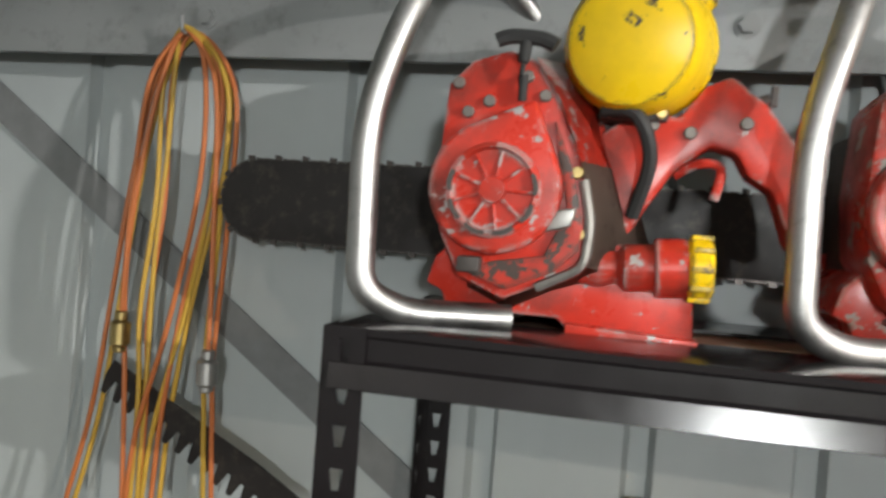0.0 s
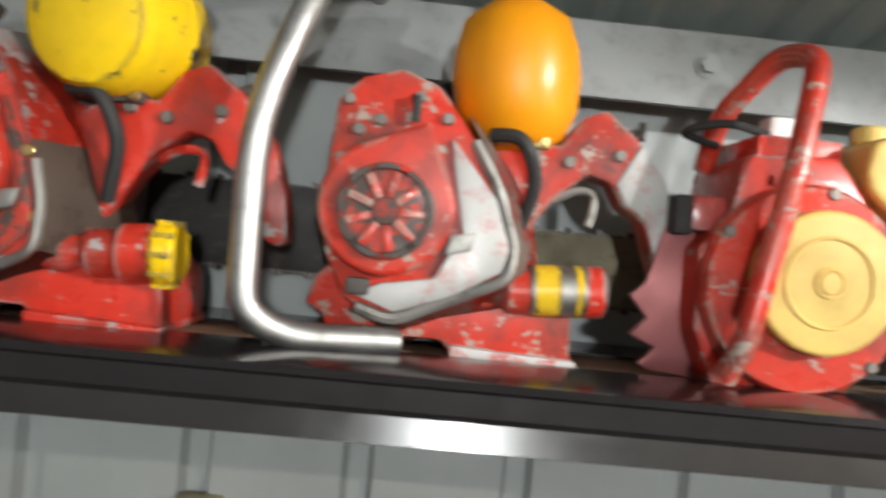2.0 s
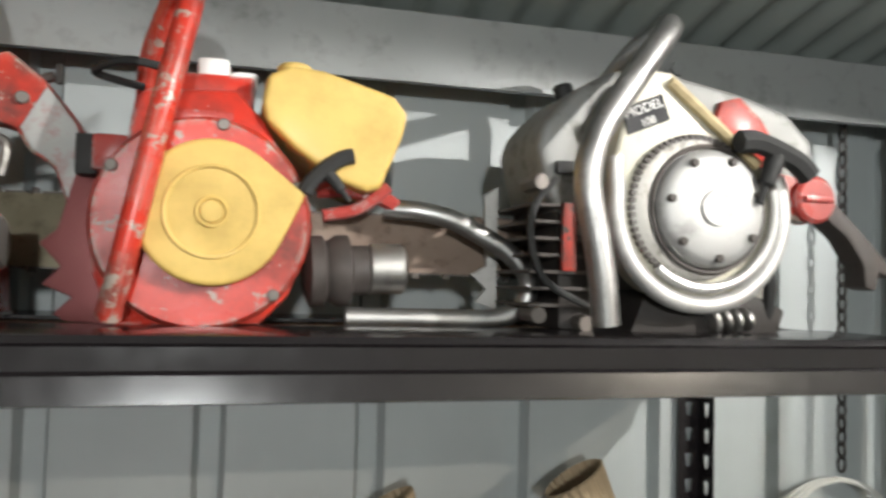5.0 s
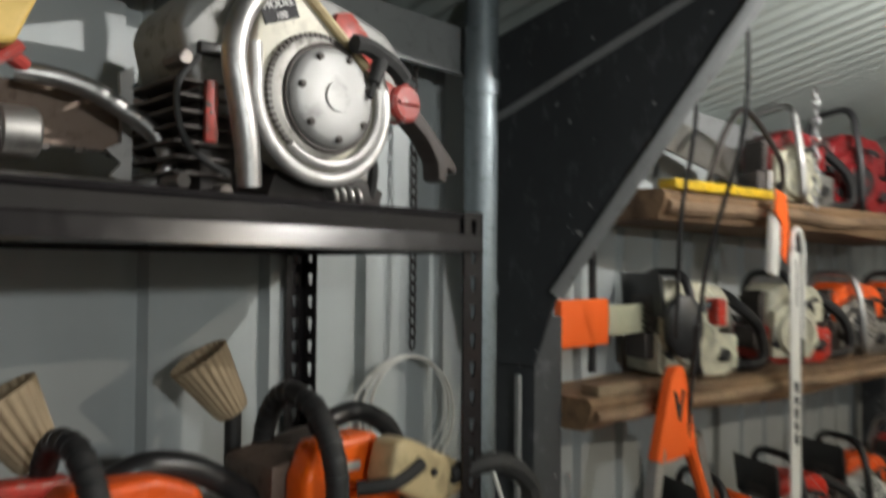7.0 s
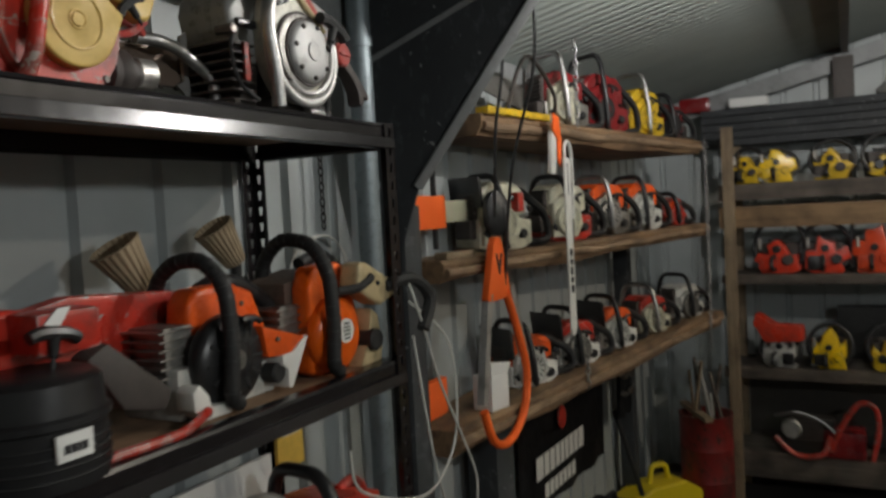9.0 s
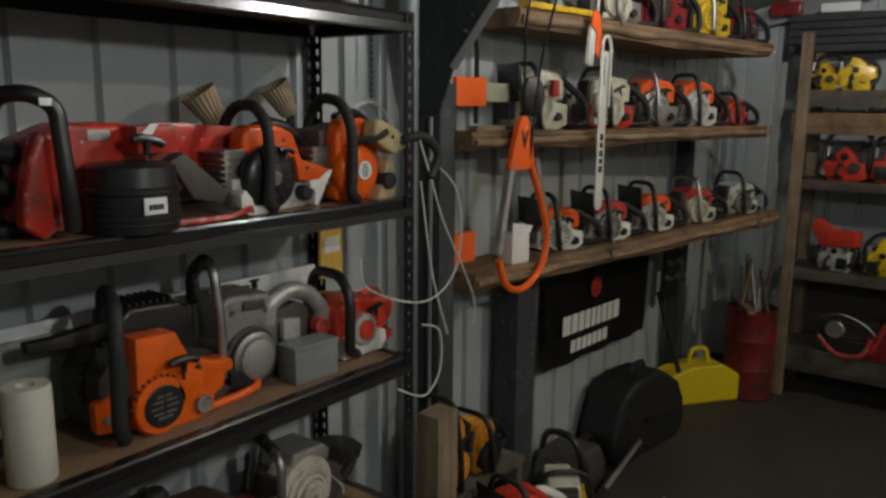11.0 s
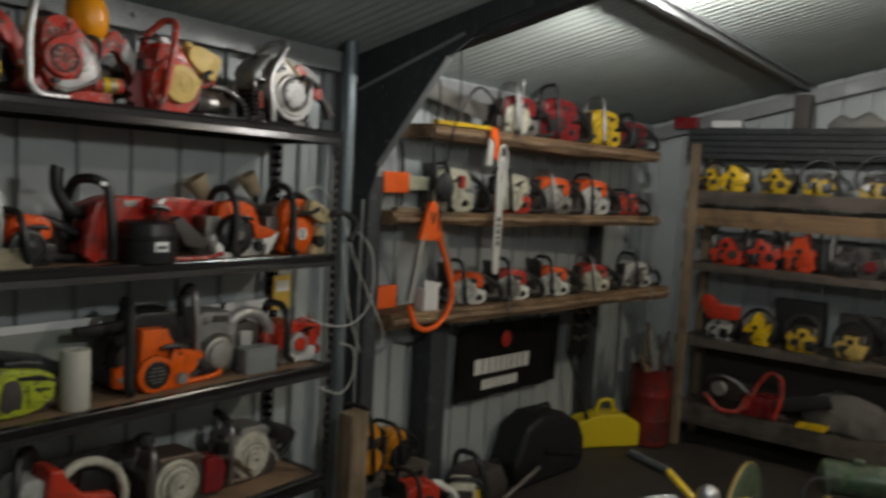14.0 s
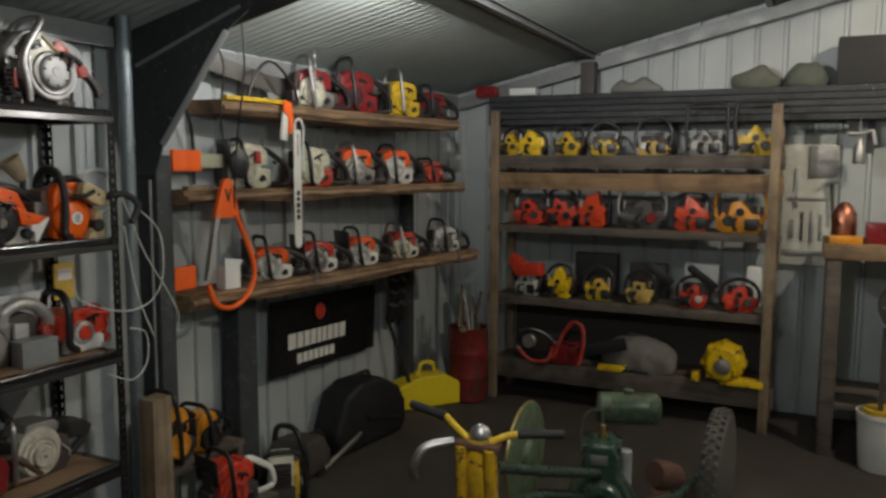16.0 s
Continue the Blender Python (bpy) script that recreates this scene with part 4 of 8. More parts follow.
    # oiler / breather can along the base
    bm = B()
    lathe(bm, (0.07, -0.33, 0.062), (0.142, -0.33, 0.066), [(0.014, 0), (0.018, 0.3), (0.014, 0.5), (0.021, 0.6), (0.021, 1)], 18)
    part("oil_pump", bm, red, t)
    bm = B()
    if second:
        cyl(bm, (0.13, -0.33, 0.066), (0.2, -0.33, 0.07), 0.023, 22, bevel=0.003)
        can = part("breather_can", bm, GREY_CAST, t, "steel can with yellow and red bands")
        for x0, x1, mm in ((0.136, 0.158, SAW_YELLOW), (0.172, 0.178, SAW_YELLOW), (0.182, 0.197, RED)):
            bm = B()
            cyl(bm, (x0, -0.33, 0.0663 + 0.057 * (x0 - 0.13)), (x1, -0.33, 0.0663 + 0.057 * (x1 - 0.13)), 0.0236, 22)
            part("band", bm, mm, can)
    else:
        cyl(bm, (0.138, -0.33, 0.066), (0.166, -0.33, 0.068), 0.026, 22, bevel=0.002)
        part("oil_can", bm, red, t)
        bm = B()
        cyl(bm, (0.165, -0.33, 0.068), (0.186, -0.33, 0.069), 0.028, 22, bevel=0.004)
        cap = part("oil_cap", bm, YELLOW, t, "worn yellow screw cap")
        for k in range(10):
            a = 2 * math.pi * k / 10
            bm = B()
            box(bm, (0.176, -0.33 + 0.0275 * math.cos(a), 0.0685 + 0.0275 * math.sin(a)), (0.018, 0.005, 0.005), 0.001)
            part("grip_rib", bm, YELLOW, cap)
    # tubular handle
    bm = B()
    tube(bm, rounded([(0.02, -0.36, 0.013), (-0.07, -0.385, 0.012), (-0.106, -0.4, 0.03), (-0.11, -0.4, 0.18), (-0.082, -0.385, 0.28), (-0.055, -0.33, 0.36), (-0.04, -0.16, 0.37), (0.03, -0.12, 0.3), (0.05, -0.12, 0.21)], 0.05, 6), 0.0125, 14)
    part("tube_handle", bm, CHROME, t, "bent polished tube handle")
    if not second:
        pull_handle(t, (0.018, -0.378, 0.247), RUBBER, 4, 0.78)
    bm = B()
    tube(bm, [(0.017, -0.372, 0.222), (0.017, -0.37, 0.2)], 0.004, 8)
    part("pull_rope", bm, RUBBER, t)
    # bar, chain and spikes
    guide_bar(t, 0.05, -0.345 if second else -0.362, 0.102 if second else 0.106, 0.047 if second else 0.05, 0.044 if second else 0.047, -0.175, BAR_DARK, 0.68)
    bm = B()
    prism(bm, [(-0.05, 0.0), (-0.056, 0.012), (-0.07, 0.02), (-0.058, 0.03), (-0.074, 0.042), (-0.06, 0.052), (-0.062, 0.09), (-0.04, 0.09), (-0.04, 0.0)], -0.215, -0.205)
    part("bumper_spike", bm, PINK_RED, t)
    return t


def flywheel_saw(m):
    """Red saw with a big faded yellow starter cover and a tank behind."""
    t = thing("vintage_chainsaw", m, "red vintage chainsaw with faded yellow starter cover and tank", "chainsaw", "vintage saws on the black rack")
    bm = B()
    prism(bm, [(-0.06, 0.2), (-0.05, 0.208), (0.025, 0.212), (0.05, 0.185), (0.085, 0.125), (0.092, 0.08), (0.075, 0.03), (0.05, 0.004), (-0.07, 0.002), (-0.09, 0.05), (-0.092, 0.12), (-0.066, 0.155)], -0.375, -0.25, 0.008)
    part("crankcase", bm, RED, t)
    bm = B()
    lathe(bm, (0, -0.37, 0.092), (0, -0.392, 0.092), [(0.092, 0), (0.092, 0.7), (0.088, 1), (0.08, 1.0)], 40)
    part("cover_flange", bm, RED_WORN, t)
    bm = B()
    prism(bm, teardrop(0.008, 0.1, 0.062, 0.085, 0.118), -0.41, -0.388, 0.005, seg=3)
    cov = part("starter_cover", bm, FADED_YELLOW, t, "faded yellow starter cover with pressed rings")
    for r in (0.038, 0.012):
        bm = B()
        tube(bm, [(0.008 + r * math.cos(a), -0.4105, 0.1 + r * math.sin(a)) for a in [2 * math.pi * k / 30 for k in range(30)]], 0.0018, 6, True)
        part("pressed_ring", bm, FADED_YELLOW, cov)
    bm = B()
    lathe(bm, (0.008, -0.409, 0.1), (0.008, -0.414, 0.1), [(0.01, 0), (0.009, 0.8), (0, 1)], 16)
    part("hub", bm, FADED_YELLOW, cov)
    for a in (0.4, 1.4, 2.6, 3.9, 5.5):
        bolt(t, 0.0 + 0.086 * math.cos(a), -0.392, 0.092 + 0.086 * math.sin(a), 0.0055)
    bm = B()
    box(bm, (-0.006, -0.377, 0.186), (0.056, 0.004, 0.009), 0.001)
    part("name_bar", bm, PINK_RED, t)
    # air box
    bm = B()
    box(bm, (0.0, -0.31, 0.215), (0.08, 0.09, 0.03), 0.005)
    part("air_box", bm, RED, t)
    bm = B()
    tube(bm, spline([(-0.03, -0.35, 0.23), (-0.07, -0.35, 0.236), (-0.1, -0.33, 0.228), (-0.06, -0.31, 0.222)], 6), 0.004, 8)
    part("ignition_lead", bm, RUBBER, t)
    bm = B()
    box(bm, (0.002, -0.3, 0.245), (0.03, 0.03, 0.022), 0.006)
    box(bm, (0.03, -0.29, 0.238), (0.026, 0.03, 0.018), 0.006)
    part("rag", bm, PAPER, t, "crumpled white rag")
    # tank: slanting moulded box
    bm = B()
    prism(bm, [(0.046, 0.2), (0.05, 0.226), (0.07, 0.236), (0.1, 0.234), (0.165, 0.216), (0.178, 0.2), (0.174, 0.18), (0.154, 0.13), (0.14, 0.126), (0.112, 0.136), (0.075, 0.162), (0.05, 0.185)], -0.385, -0.25, 0.014, seg=4)
    part("fuel_tank", bm, FADED_YELLOW, t, "faded yellow moulded fuel tank")
    bm = B()
    cyl(bm, (0.077, -0.33, 0.232), (0.077, -0.33, 0.25), 0.017, 18, bevel=0.003)
    part("tank_cap", bm, FADED_YELLOW, t)
    # red handle up the front, looped at the top
    bm = B()
    tube(bm, rounded([(-0.07, -0.4, 0.012), (-0.062, -0.415, 0.04), (-0.032, -0.415, 0.19), (-0.012, -0.4, 0.292), (-0.03, -0.36, 0.3), (-0.058, -0.3, 0.25), (-0.06, -0.28, 0.2)], 0.03, 5), 0.0108, 12)
    part("tube_handle", bm, RED_WORN, t, "red tube handle worn to bare metal")
    bm = B()
    box(bm, (-0.1, -0.33, 0.15), (0.018, 0.05, 0.036), 0.003)
    part("spark_plug_cover", bm, RUBBER, t)
    bm = B()
    box(bm, (-0.08, -0.33, 0.152), (0.03, 0.06, 0.032), 0.004)
    part("cylinder_head", bm, PINK_RED, t)
    # sprocket guard with spikes
    bm = B()
    prism(bm, [(-0.06, 0.0), (-0.115, 0.004), (-0.125, 0.01), (-0.11, 0.025), (-0.135, 0.036), (-0.12, 0.052), (-0.138, 0.072), (-0.124, 0.085), (-0.11, 0.14), (-0.09, 0.163), (-0.03, 0.15), (-0.02, 0.0)], -0.335, -0.325, 0.002)
    part("sprocket_guard", bm, PINK_METAL, t, "dull pink spiked sprocket guard")
    # carburettor side
    bm = B()
    lathe(bm, (0.09, -0.34, 0.053), (0.15, -0.34, 0.056), [(0.02, 0), (0.034, 0.1), (0.034, 0.3), (0.028, 0.35), (0.034, 0.5), (0.034, 0.7), (0.024, 0.75), (0.024, 1)], 22)
    part("carburettor", bm, GRIME, t)
    bm = B()
    cyl(bm, (0.15, -0.34, 0.057), (0.186, -0.34, 0.058), 0.0245, 22, bevel=0.003)
    part("air_intake", bm, ALLOY, t, "bright alloy intake can")
    bm = B()
    tube(bm, rounded([(0.1, -0.35, 0.13), (0.13, -0.355, 0.132), (0.16, -0.35, 0.126), (0.175, -0.34, 0.12)], 0.02), 0.008, 8)
    tube(bm, rounded([(0.105, -0.36, 0.105), (0.14, -0.36, 0.112), (0.165, -0.36, 0.135)], 0.02), 0.006, 8)
    part("throttle_link", bm, PINK_RED, t)
    bm = B()
    tube(bm, rounded([(0.168, -0.335, 0.116), (0.2, -0.345, 0.115), (0.234, -0.35, 0.108), (0.294, -0.352, 0.076), (0.314, -0.353, 0.05), (0.307, -0.353, 0.022), (0.28, -0.352, 0.011), (0.13, -0.35, 0.011)], 0.035, 5), 0.0098, 12)
    part("rear_handle", bm, CHROME, t, "bent bare steel rear handle")
    pull_handle(t, (0.105, -0.4, 0.138), RUBBER, -40, 0.85)
    guide_bar(t, 0.0, -0.36, 0.09, 0.04, 0.036, -0.2, BAR_OLIVE, 0.7)
    return t


def model_saw(m):
    """Alloy saw with a domed flywheel cover inside a pale ring."""
    t = thing("vintage_chainsaw", m, "old alloy chainsaw with domed cover and red traces", "chainsaw", "vintage saws on the black rack")
    bm = B()
    prism(bm, [(-0.15, 0.195), (-0.142, 0.22), (-0.105, 0.258), (-0.061, 0.282), (0.0, 0.284), (0.09, 0.27), (0.155, 0.252), (0.188, 0.222), (0.196, 0.18), (0.15, 0.13), (0.05, 0.1), (-0.1, 0.1), (-0.135, 0.14)], -0.325, -0.2, 0.012, seg=3)
    part("fuel_tank", bm, MOTTLED, t, "grey mottled alloy tank over the engine")
    bm = B()
    prism(bm, [(0.05, 0.225), (0.062, 0.256), (0.085, 0.262), (0.112, 0.24), (0.135, 0.205), (0.12, 0.186), (0.09, 0.19), (0.085, 0.21)], -0.334, -0.322, 0.003)
    part("red_patch_panel", bm, RED_WORN, t, "panel with flaking red paint")
    # back plate drawn out to the top, with a rolled rim round its foot
    CX, CZ = 0.0145, 0.13
    bm = B()
    arc = disc_outline(CX, CZ, 0.097, 30, radians(172), radians(384))
    prism(bm, [(-0.016, 0.272), (-0.045, 0.273), (-0.064, 0.25), (-0.083, 0.175)] + arc, -0.364, -0.325, 0.005, seg=3)
    plate = part("fan_housing", bm, CREAM_WORN, t, "pale worn fan housing")
    bm = B()
    tube(bm, [(-0.083, -0.366, 0.18)] + [(p, -0.368, q) for p, q in disc_outline(CX, CZ, 0.0965, 34, radians(174), radians(384))], 0.0095, 10)
    part("rim", bm, SILVER, plate, "silvery rolled rim")
    bm = B()
    tube(bm, [(p, -0.372, q) for p, q in disc_outline(CX + 0.002, CZ + 0.004, 0.083, 30, radians(230), radians(375))], 0.0055, 8)
    part("inner_rim", bm, SILVER, plate)
    bm = B()
    tube(bm, [(-0.022, -0.366, 0.262), (0.08, -0.37, 0.181)], 0.0065, 8)
    part("rope_guide", bm, FADED_CREAM, plate, "yellowed rope guide")
    bm = B()
    lathe(bm, (0.008, -0.362, 0.132), (0.008, -0.371, 0.132), [(0.074, 0), (0.074, 0.8), (0.071, 1), (0.05, 1)], 40)
    part("screen_ring", bm, GREY_CAST, t)
    bm = B()
    for k in range(34):
        q = radians(55 + 190 * k / 33)
        box(bm, (0, 0, 0.0735), (0.0048, 0.006, 0.006), 0, Matrix.Translation((0.008, -0.369, 0.132)) @ Matrix.Rotation(radians(90) - q, 4, "Y"))
    part("tooth_ring", bm, GRIME, t, "dark oily gear teeth round the screen")
    bm = B()
    lathe(bm, (0.02, -0.368, 0.132), (0.02, -0.391, 0.132), [(0.061, 0), (0.061, 0.35), (0.058, 0.6), (0.05, 0.76), (0.03, 0.86), (0.0185, 0.88), (0.018, 1.0), (0, 1.02)], 40)
    dome = part("domed_cover", bm, SMEARED_ALLOY, t, "flat domed alloy cover smeared with dust")
    bm = B()
    tube(bm, [(p, -0.3725, q) for p, q in disc_outline(0.02, 0.132, 0.0645, 36)], 0.0028, 6, True)
    part("cover_lip", bm, GRIME, dome, "dark ring round the cover's edge")
    for k in range(7):
        q = 2 * math.pi * k / 7 + 0.3
        bm = B()
        cyl(bm, (0.02 + 0.051 * math.cos(q), -0.383, 0.132 + 0.051 * math.sin(q)), (0.02 + 0.051 * math.cos(q), -0.39, 0.132 + 0.051 * math.sin(q)), 0.0045, 8, bevel=0.001)
        part("screw", bm, GRIME, dome)
    # model badge
    m = pose(-0.049, -0.3655, 0.226, 90, 0, 0) @ pose(0, 0, 0, 0, 0, 22)
    bm = B()
    box(bm, (0, 0, 0), (0.05, 0.028, 0.0016), 0, m)
    badge = part("model_badge", bm, INK, plate, "black badge with white lettering")
    for words, dz, size in (("MODEL", 0.006, 0.0135), ("108", -0.008, 0.0115)):
        cur = bpy.data.curves.new("badge_text", "FONT")
        cur.body, cur.size, cur.align_x, cur.align_y, cur.extrude = words, size, "CENTER", "CENTER", 0.0003
        tob = new("badge_lettering", cur)
        me = bpy.data.meshes.new_from_object(tob)
        bpy.data.objects.remove(tob)
        me.materials.append(PAPER)
        tob = new("badge_lettering", me)
        tob.parent, tob.matrix_local = badge, m @ pose(0, dz, 0.0012)
    # handle
    bm = B()
    tube(bm, rounded([(-0.104, -0.395, 0.014), (-0.112, -0.4, 0.07), (-0.13, -0.4, 0.15), (-0.118, -0.395, 0.195), (-0.07, -0.385, 0.26), (-0.01, -0.36, 0.33), (0.02, -0.2, 0.34), (-0.02, -0.14, 0.26)], 0.05, 6), 0.0135, 14)
    part("tube_handle", bm, CHROME, t, "thick bent alloy tube handle")
    # front engine block and silencer
    bm = B()
    prism(bm, [(-0.12, 0.004), (-0.08, 0.004), (-0.06, 0.16), (-0.11, 0.168), (-0.125, 0.15)], -0.32, -0.2, 0.006)
    block = part("crankcase", bm, SOOT, t)
    for k in range(7):
        bm = B()
        box(bm, (-0.125, -0.275, 0.03 + 0.017 * k), (0.07 - 0.004 * (k % 2), 0.12, 0.0035), 0.001)
        part("fin", bm, GRIME, block)
    for k, (px, pz) in enumerate(((-0.15, 0.02), (-0.098, 0.012), (-0.15, 0.155))):
        bm = B()
        cyl(bm, (px, -0.34, pz), (px, -0.3, pz), 0.009, 8, bevel=0.001)
        part("nut", bm, BOLT, block)
    bm = B()
    tube(bm, spline([(-0.13, -0.33, 0.16), (-0.16, -0.34, 0.12), (-0.15, -0.345, 0.06), (-0.1, -0.345, 0.03)], 6), 0.004, 8)
    part("ignition_lead", bm, RUBBER, t)
    bm = B()
    box(bm, (-0.105, -0.3, 0.172), (0.05, 0.07, 0.014), 0.003)
    part("top_plate", bm, BLACK, t)
    bm = B()
    box(bm, (-0.118, -0.337, 0.1), (0.016, 0.008, 0.07), 0.003)
    part("side_plate", bm, SCRAPED_DARK, t, "dark red flaking plate")
    bm = B()
    prism(bm, [(-0.05, 0.0), (0.13, 0.0), (0.14, 0.03), (0.09, 0.05), (-0.03, 0.05)], -0.34, -0.22, 0.006)
    part("base", bm, SOOT, t)
    for k in range(4):
        bm = B()
        cyl(bm, (0.04 + 0.014 * k, -0.345, 0.018), (0.046 + 0.014 * k, -0.345, 0.02), 0.016 - 0.001 * k, 14, bevel=0.002)
        part("oil_cap_ring", bm, ALLOY, t)
    bm = B()
    tube(bm, spline([(0.12, -0.33, 0.01), (0.115, -0.345, 0.06), (0.095, -0.345, 0.085), (0.075, -0.34, 0.05)], 6), 0.007, 8)
    part("oil_line", bm, RUBBER, t)
    # right side controls
    bm = B()
    prism(bm, [(0.1, 0.18), (0.14, 0.175), (0.17, 0.15), (0.15, 0.125), (0.115, 0.13), (0.1, 0.15)], -0.355, -0.32, 0.004)
    part("throttle_bracket", bm, RED_WORN, t)
    bm = B()
    cyl(bm, (0.159, -0.365, 0.15), (0.159, -0.33, 0.15), 0.026, 20, bevel=0.004)
    box(bm, (0.159, -0.367, 0.15), (0.036, 0.005, 0.006), 0.001)
    part("tank_cap", bm, PINK_RED, t)
    bm = B()
    prism(bm, [(0.18, 0.165), (0.205, 0.152), (0.25, 0.112), (0.286, 0.078), (0.282, 0.066), (0.266, 0.074), (0.262, 0.052), (0.246, 0.056), (0.244, 0.082), (0.222, 0.112), (0.185, 0.138)], -0.34, -0.305, 0.005)
    part("rear_grip", bm, GRIME, t, "broken dark rear grip stub")
    bm = B()
    box(bm, (0.05, -0.27, 0.08), (0.16, 0.1, 0.12), 0.01)
    part("engine_block", bm, GREY_CAST, t)
    pull_handle(t, (0.085, -0.39, 0.185), RUBBER, 20, 1.4)
    bm = B()
    cyl(bm, (-0.09, -0.27, 0.24), (-0.1, -0.27, 0.275), 0.011, 12, bevel=0.003)
    part("filler_cap", bm, RUBBER, t)
    guide_bar(t, -0.06, -0.4, 0.092, 0.034, 0.03, -0.22, RIM_BROWN, 0.7)
    bm = B()
    prism(bm, [(-0.16, 0.02), (-0.172, 0.026), (-0.185, 0.03), (-0.172, 0.045), (-0.19, 0.06), (-0.172, 0.07), (-0.176, 0.15), (-0.16, 0.16)], -0.235, -0.228)
    part("bumper_spike", bm, ALLOY, t)
    return t


gear_saw(rack_place(-0.349, LEVELS[0], 1.12, 0.034), "red vintage chainsaw with chipped yellow tank", "steel")
gear_saw(rack_place(0.05, LEVELS[0], 1.125, 0.066), "badly scraped red vintage chainsaw with orange tank", "plastic", True)
flywheel_saw(rack_place(0.456, LEVELS[0], 1.105, 0.078))
model_saw(rack_place(0.937, LEVELS[0], 1.01, 0.0))


def blocks(parent, m, widths, height, mat, name="lettering_bar", gap=0.15):
    """Plain bars that stand for a word: a row of blocks centred on m, facing -y."""
    total = sum(widths) + gap * height * (len(widths) - 1)
    x = -total / 2
    for w in widths:
        bm = B()
        box(bm, (x + w / 2, 0, 0), (w, 0.0012, height), 0, m)
        part(name, bm, mat, parent)
        x += w + gap * height


# ---- second shelf of the black rack ----
Z = LEVELS[1]


def cutoff_saw(x, z):
    t = thing("cutoff_saw", pose(x, -0.27, z), "big red petrol cut-off saw with black starter drum", "cutoff saw")
    bm = B()
    prism(bm, [(-0.15, 0.02), (-0.1, 0.004), (0.16, 0.004), (0.19, 0.05), (0.18, 0.2), (0.06, 0.225), (-0.06, 0.225), (-0.15, 0.19)], -0.02, 0.11, 0.015, seg=3)
    part("engine_cover", bm, RED, t)
    bm = B()
    prism(bm, [(-0.19, 0.03), (-0.15, 0.0), (-0.12, 0.02), (-0.1, 0.12), (-0.11, 0.2), (-0.145, 0.215), (-0.17, 0.16), (-0.185, 0.09)], -0.075, -0.03, 0.012, seg=3)
    part("side_fairing", bm, RED, t)
    bm = B()
    lathe(bm, (0.03, -0.085, 0.004), (0.03, -0.085, 0.145), [(0.092, 0), (0.094, 0.1), (0.094, 0.55), (0.1, 0.58), (0.1, 0.64), (0.094, 0.67), (0.09, 0.95), (0.08, 1), (0, 1)], 36)
    drum = part("starter_drum", bm, BLACK, t, "glossy black starter drum")
    for k in range(4):
        bm = B()
        tube(bm, [(0.03 + 0.0955 * math.cos(a), -0.085 + 0.0955 * math.sin(a), 0.022 + 0.014 * k) for a in [2 * math.pi * j / 36 for j in range(36)]], 0.0018, 6, True)
        part("groove_ring", bm, RUBBER, drum)
    bm = B()
    box(bm, (0.022, -0.181, 0.062), (0.052, 0.004, 0.034), 0.001)
    tag = part("maker_label", bm, PAPER, drum, "white maker label with a dark word bar")
    blocks(tag, pose(0.022, -0.1838, 0.06), (0.008, 0.008, 0.004, 0.008), 0.011, INK)
    pull_handle(t, (0.07, -0.09, 0.185), BLACK, 8, 1.15)
    bm = B()
    box(bm, (0.1, -0.05, 0.19), (0.1, 0.07, 0.06), 0.008)
    part("decal_panel", bm, RED, t)
    bm = B()
    prism(bm, [(0.058, 0.205), (0.08, 0.225), (0.1, 0.225), (0.082, 0.2)], -0.088, -0.0855)
    part("white_stripe", bm, PAPER, t)
    bm = B()
    box(bm, (0.0, -0.0215, 0.2), (0.05, 0.003, 0.022), 0.001)
    part("spec_label", bm, GREY_CAST, t)
    # belt arm and disc guard behind
    bm = B()
    prism(bm, [(0.12, 0.11), (0.3, 0.1), (0.42, 0.12), (0.45, 0.17), (0.42, 0.21), (0.2, 0.225), (0.12, 0.21)], 0.05, 0.09, 0.008)
    part("cutting_arm", bm, RED, t)
    bm = B()
    prism(bm, [(0.14, 0.14), (0.18, 0.16), (0.3, 0.06), (0.28, 0.03), (0.2, 0.05)], -0.06, 0.03, 0.01)
    part("silencer", bm, GRIME, t)
    bm = B()
    tube(bm, rounded([(0.1, -0.13, 0.012), (0.24, -0.14, 0.012), (0.33, -0.1, 0.02)], 0.03), 0.008, 8)
    part("support_foot", bm, RED, t)
    # handles
    bm = B()
    tube(bm, rounded([(-0.11, -0.1, 0.02), (-0.12, -0.115, 0.1), (-0.125, -0.1, 0.26), (-0.17, -0.09, 0.285), (-0.2, -0.02, 0.28), (-0.19, 0.06, 0.2), (-0.16, 0.08, 0.06)], 0.06, 6), 0.0165, 12)
    part("front_handle", bm, BLACK, t, "thick black tube handle")
    bm = B()
    tube(bm, rounded([(-0.12, 0.02, 0.16), (-0.2, 0.02, 0.17), (-0.24, 0.02, 0.24), (-0.24, 0.02, 0.3), (-0.235, 0.02, 0.315)], 0.05, 5), 0.021, 12, flat=1.2)
    part("rear_handle", bm, BLACK, t)
    bm = B()
    box(bm, (-0.15, -0.112, 0.268), (0.024, 0.003, 0.014), 0.001)
    part("handle_label", bm, PAPER, t)
    return t


cutoff_saw(0.3, Z)



def wrap_handle(t, pts, r=0.016):
    """Front handle in ribbed black rubber."""
    bm = B()
    line = rounded(pts, 0.05, 6)
    tube(bm, line, r, 12)
    ob = part("front_handle", bm, RUBBER, t, "ribbed black wrap handle")
    step = [Vector(p) for p in line]
    for a, b in list(zip(step, step[1:]))[4::2]:
        if (b - a).length > 0.0015:
            bm = B()
            d = (b - a).normalized() * 0.002
            cyl(bm, a - d, a + d, r + 0.0012, 12)
            part("grip_rib", bm, BLACK, ob)
    return ob


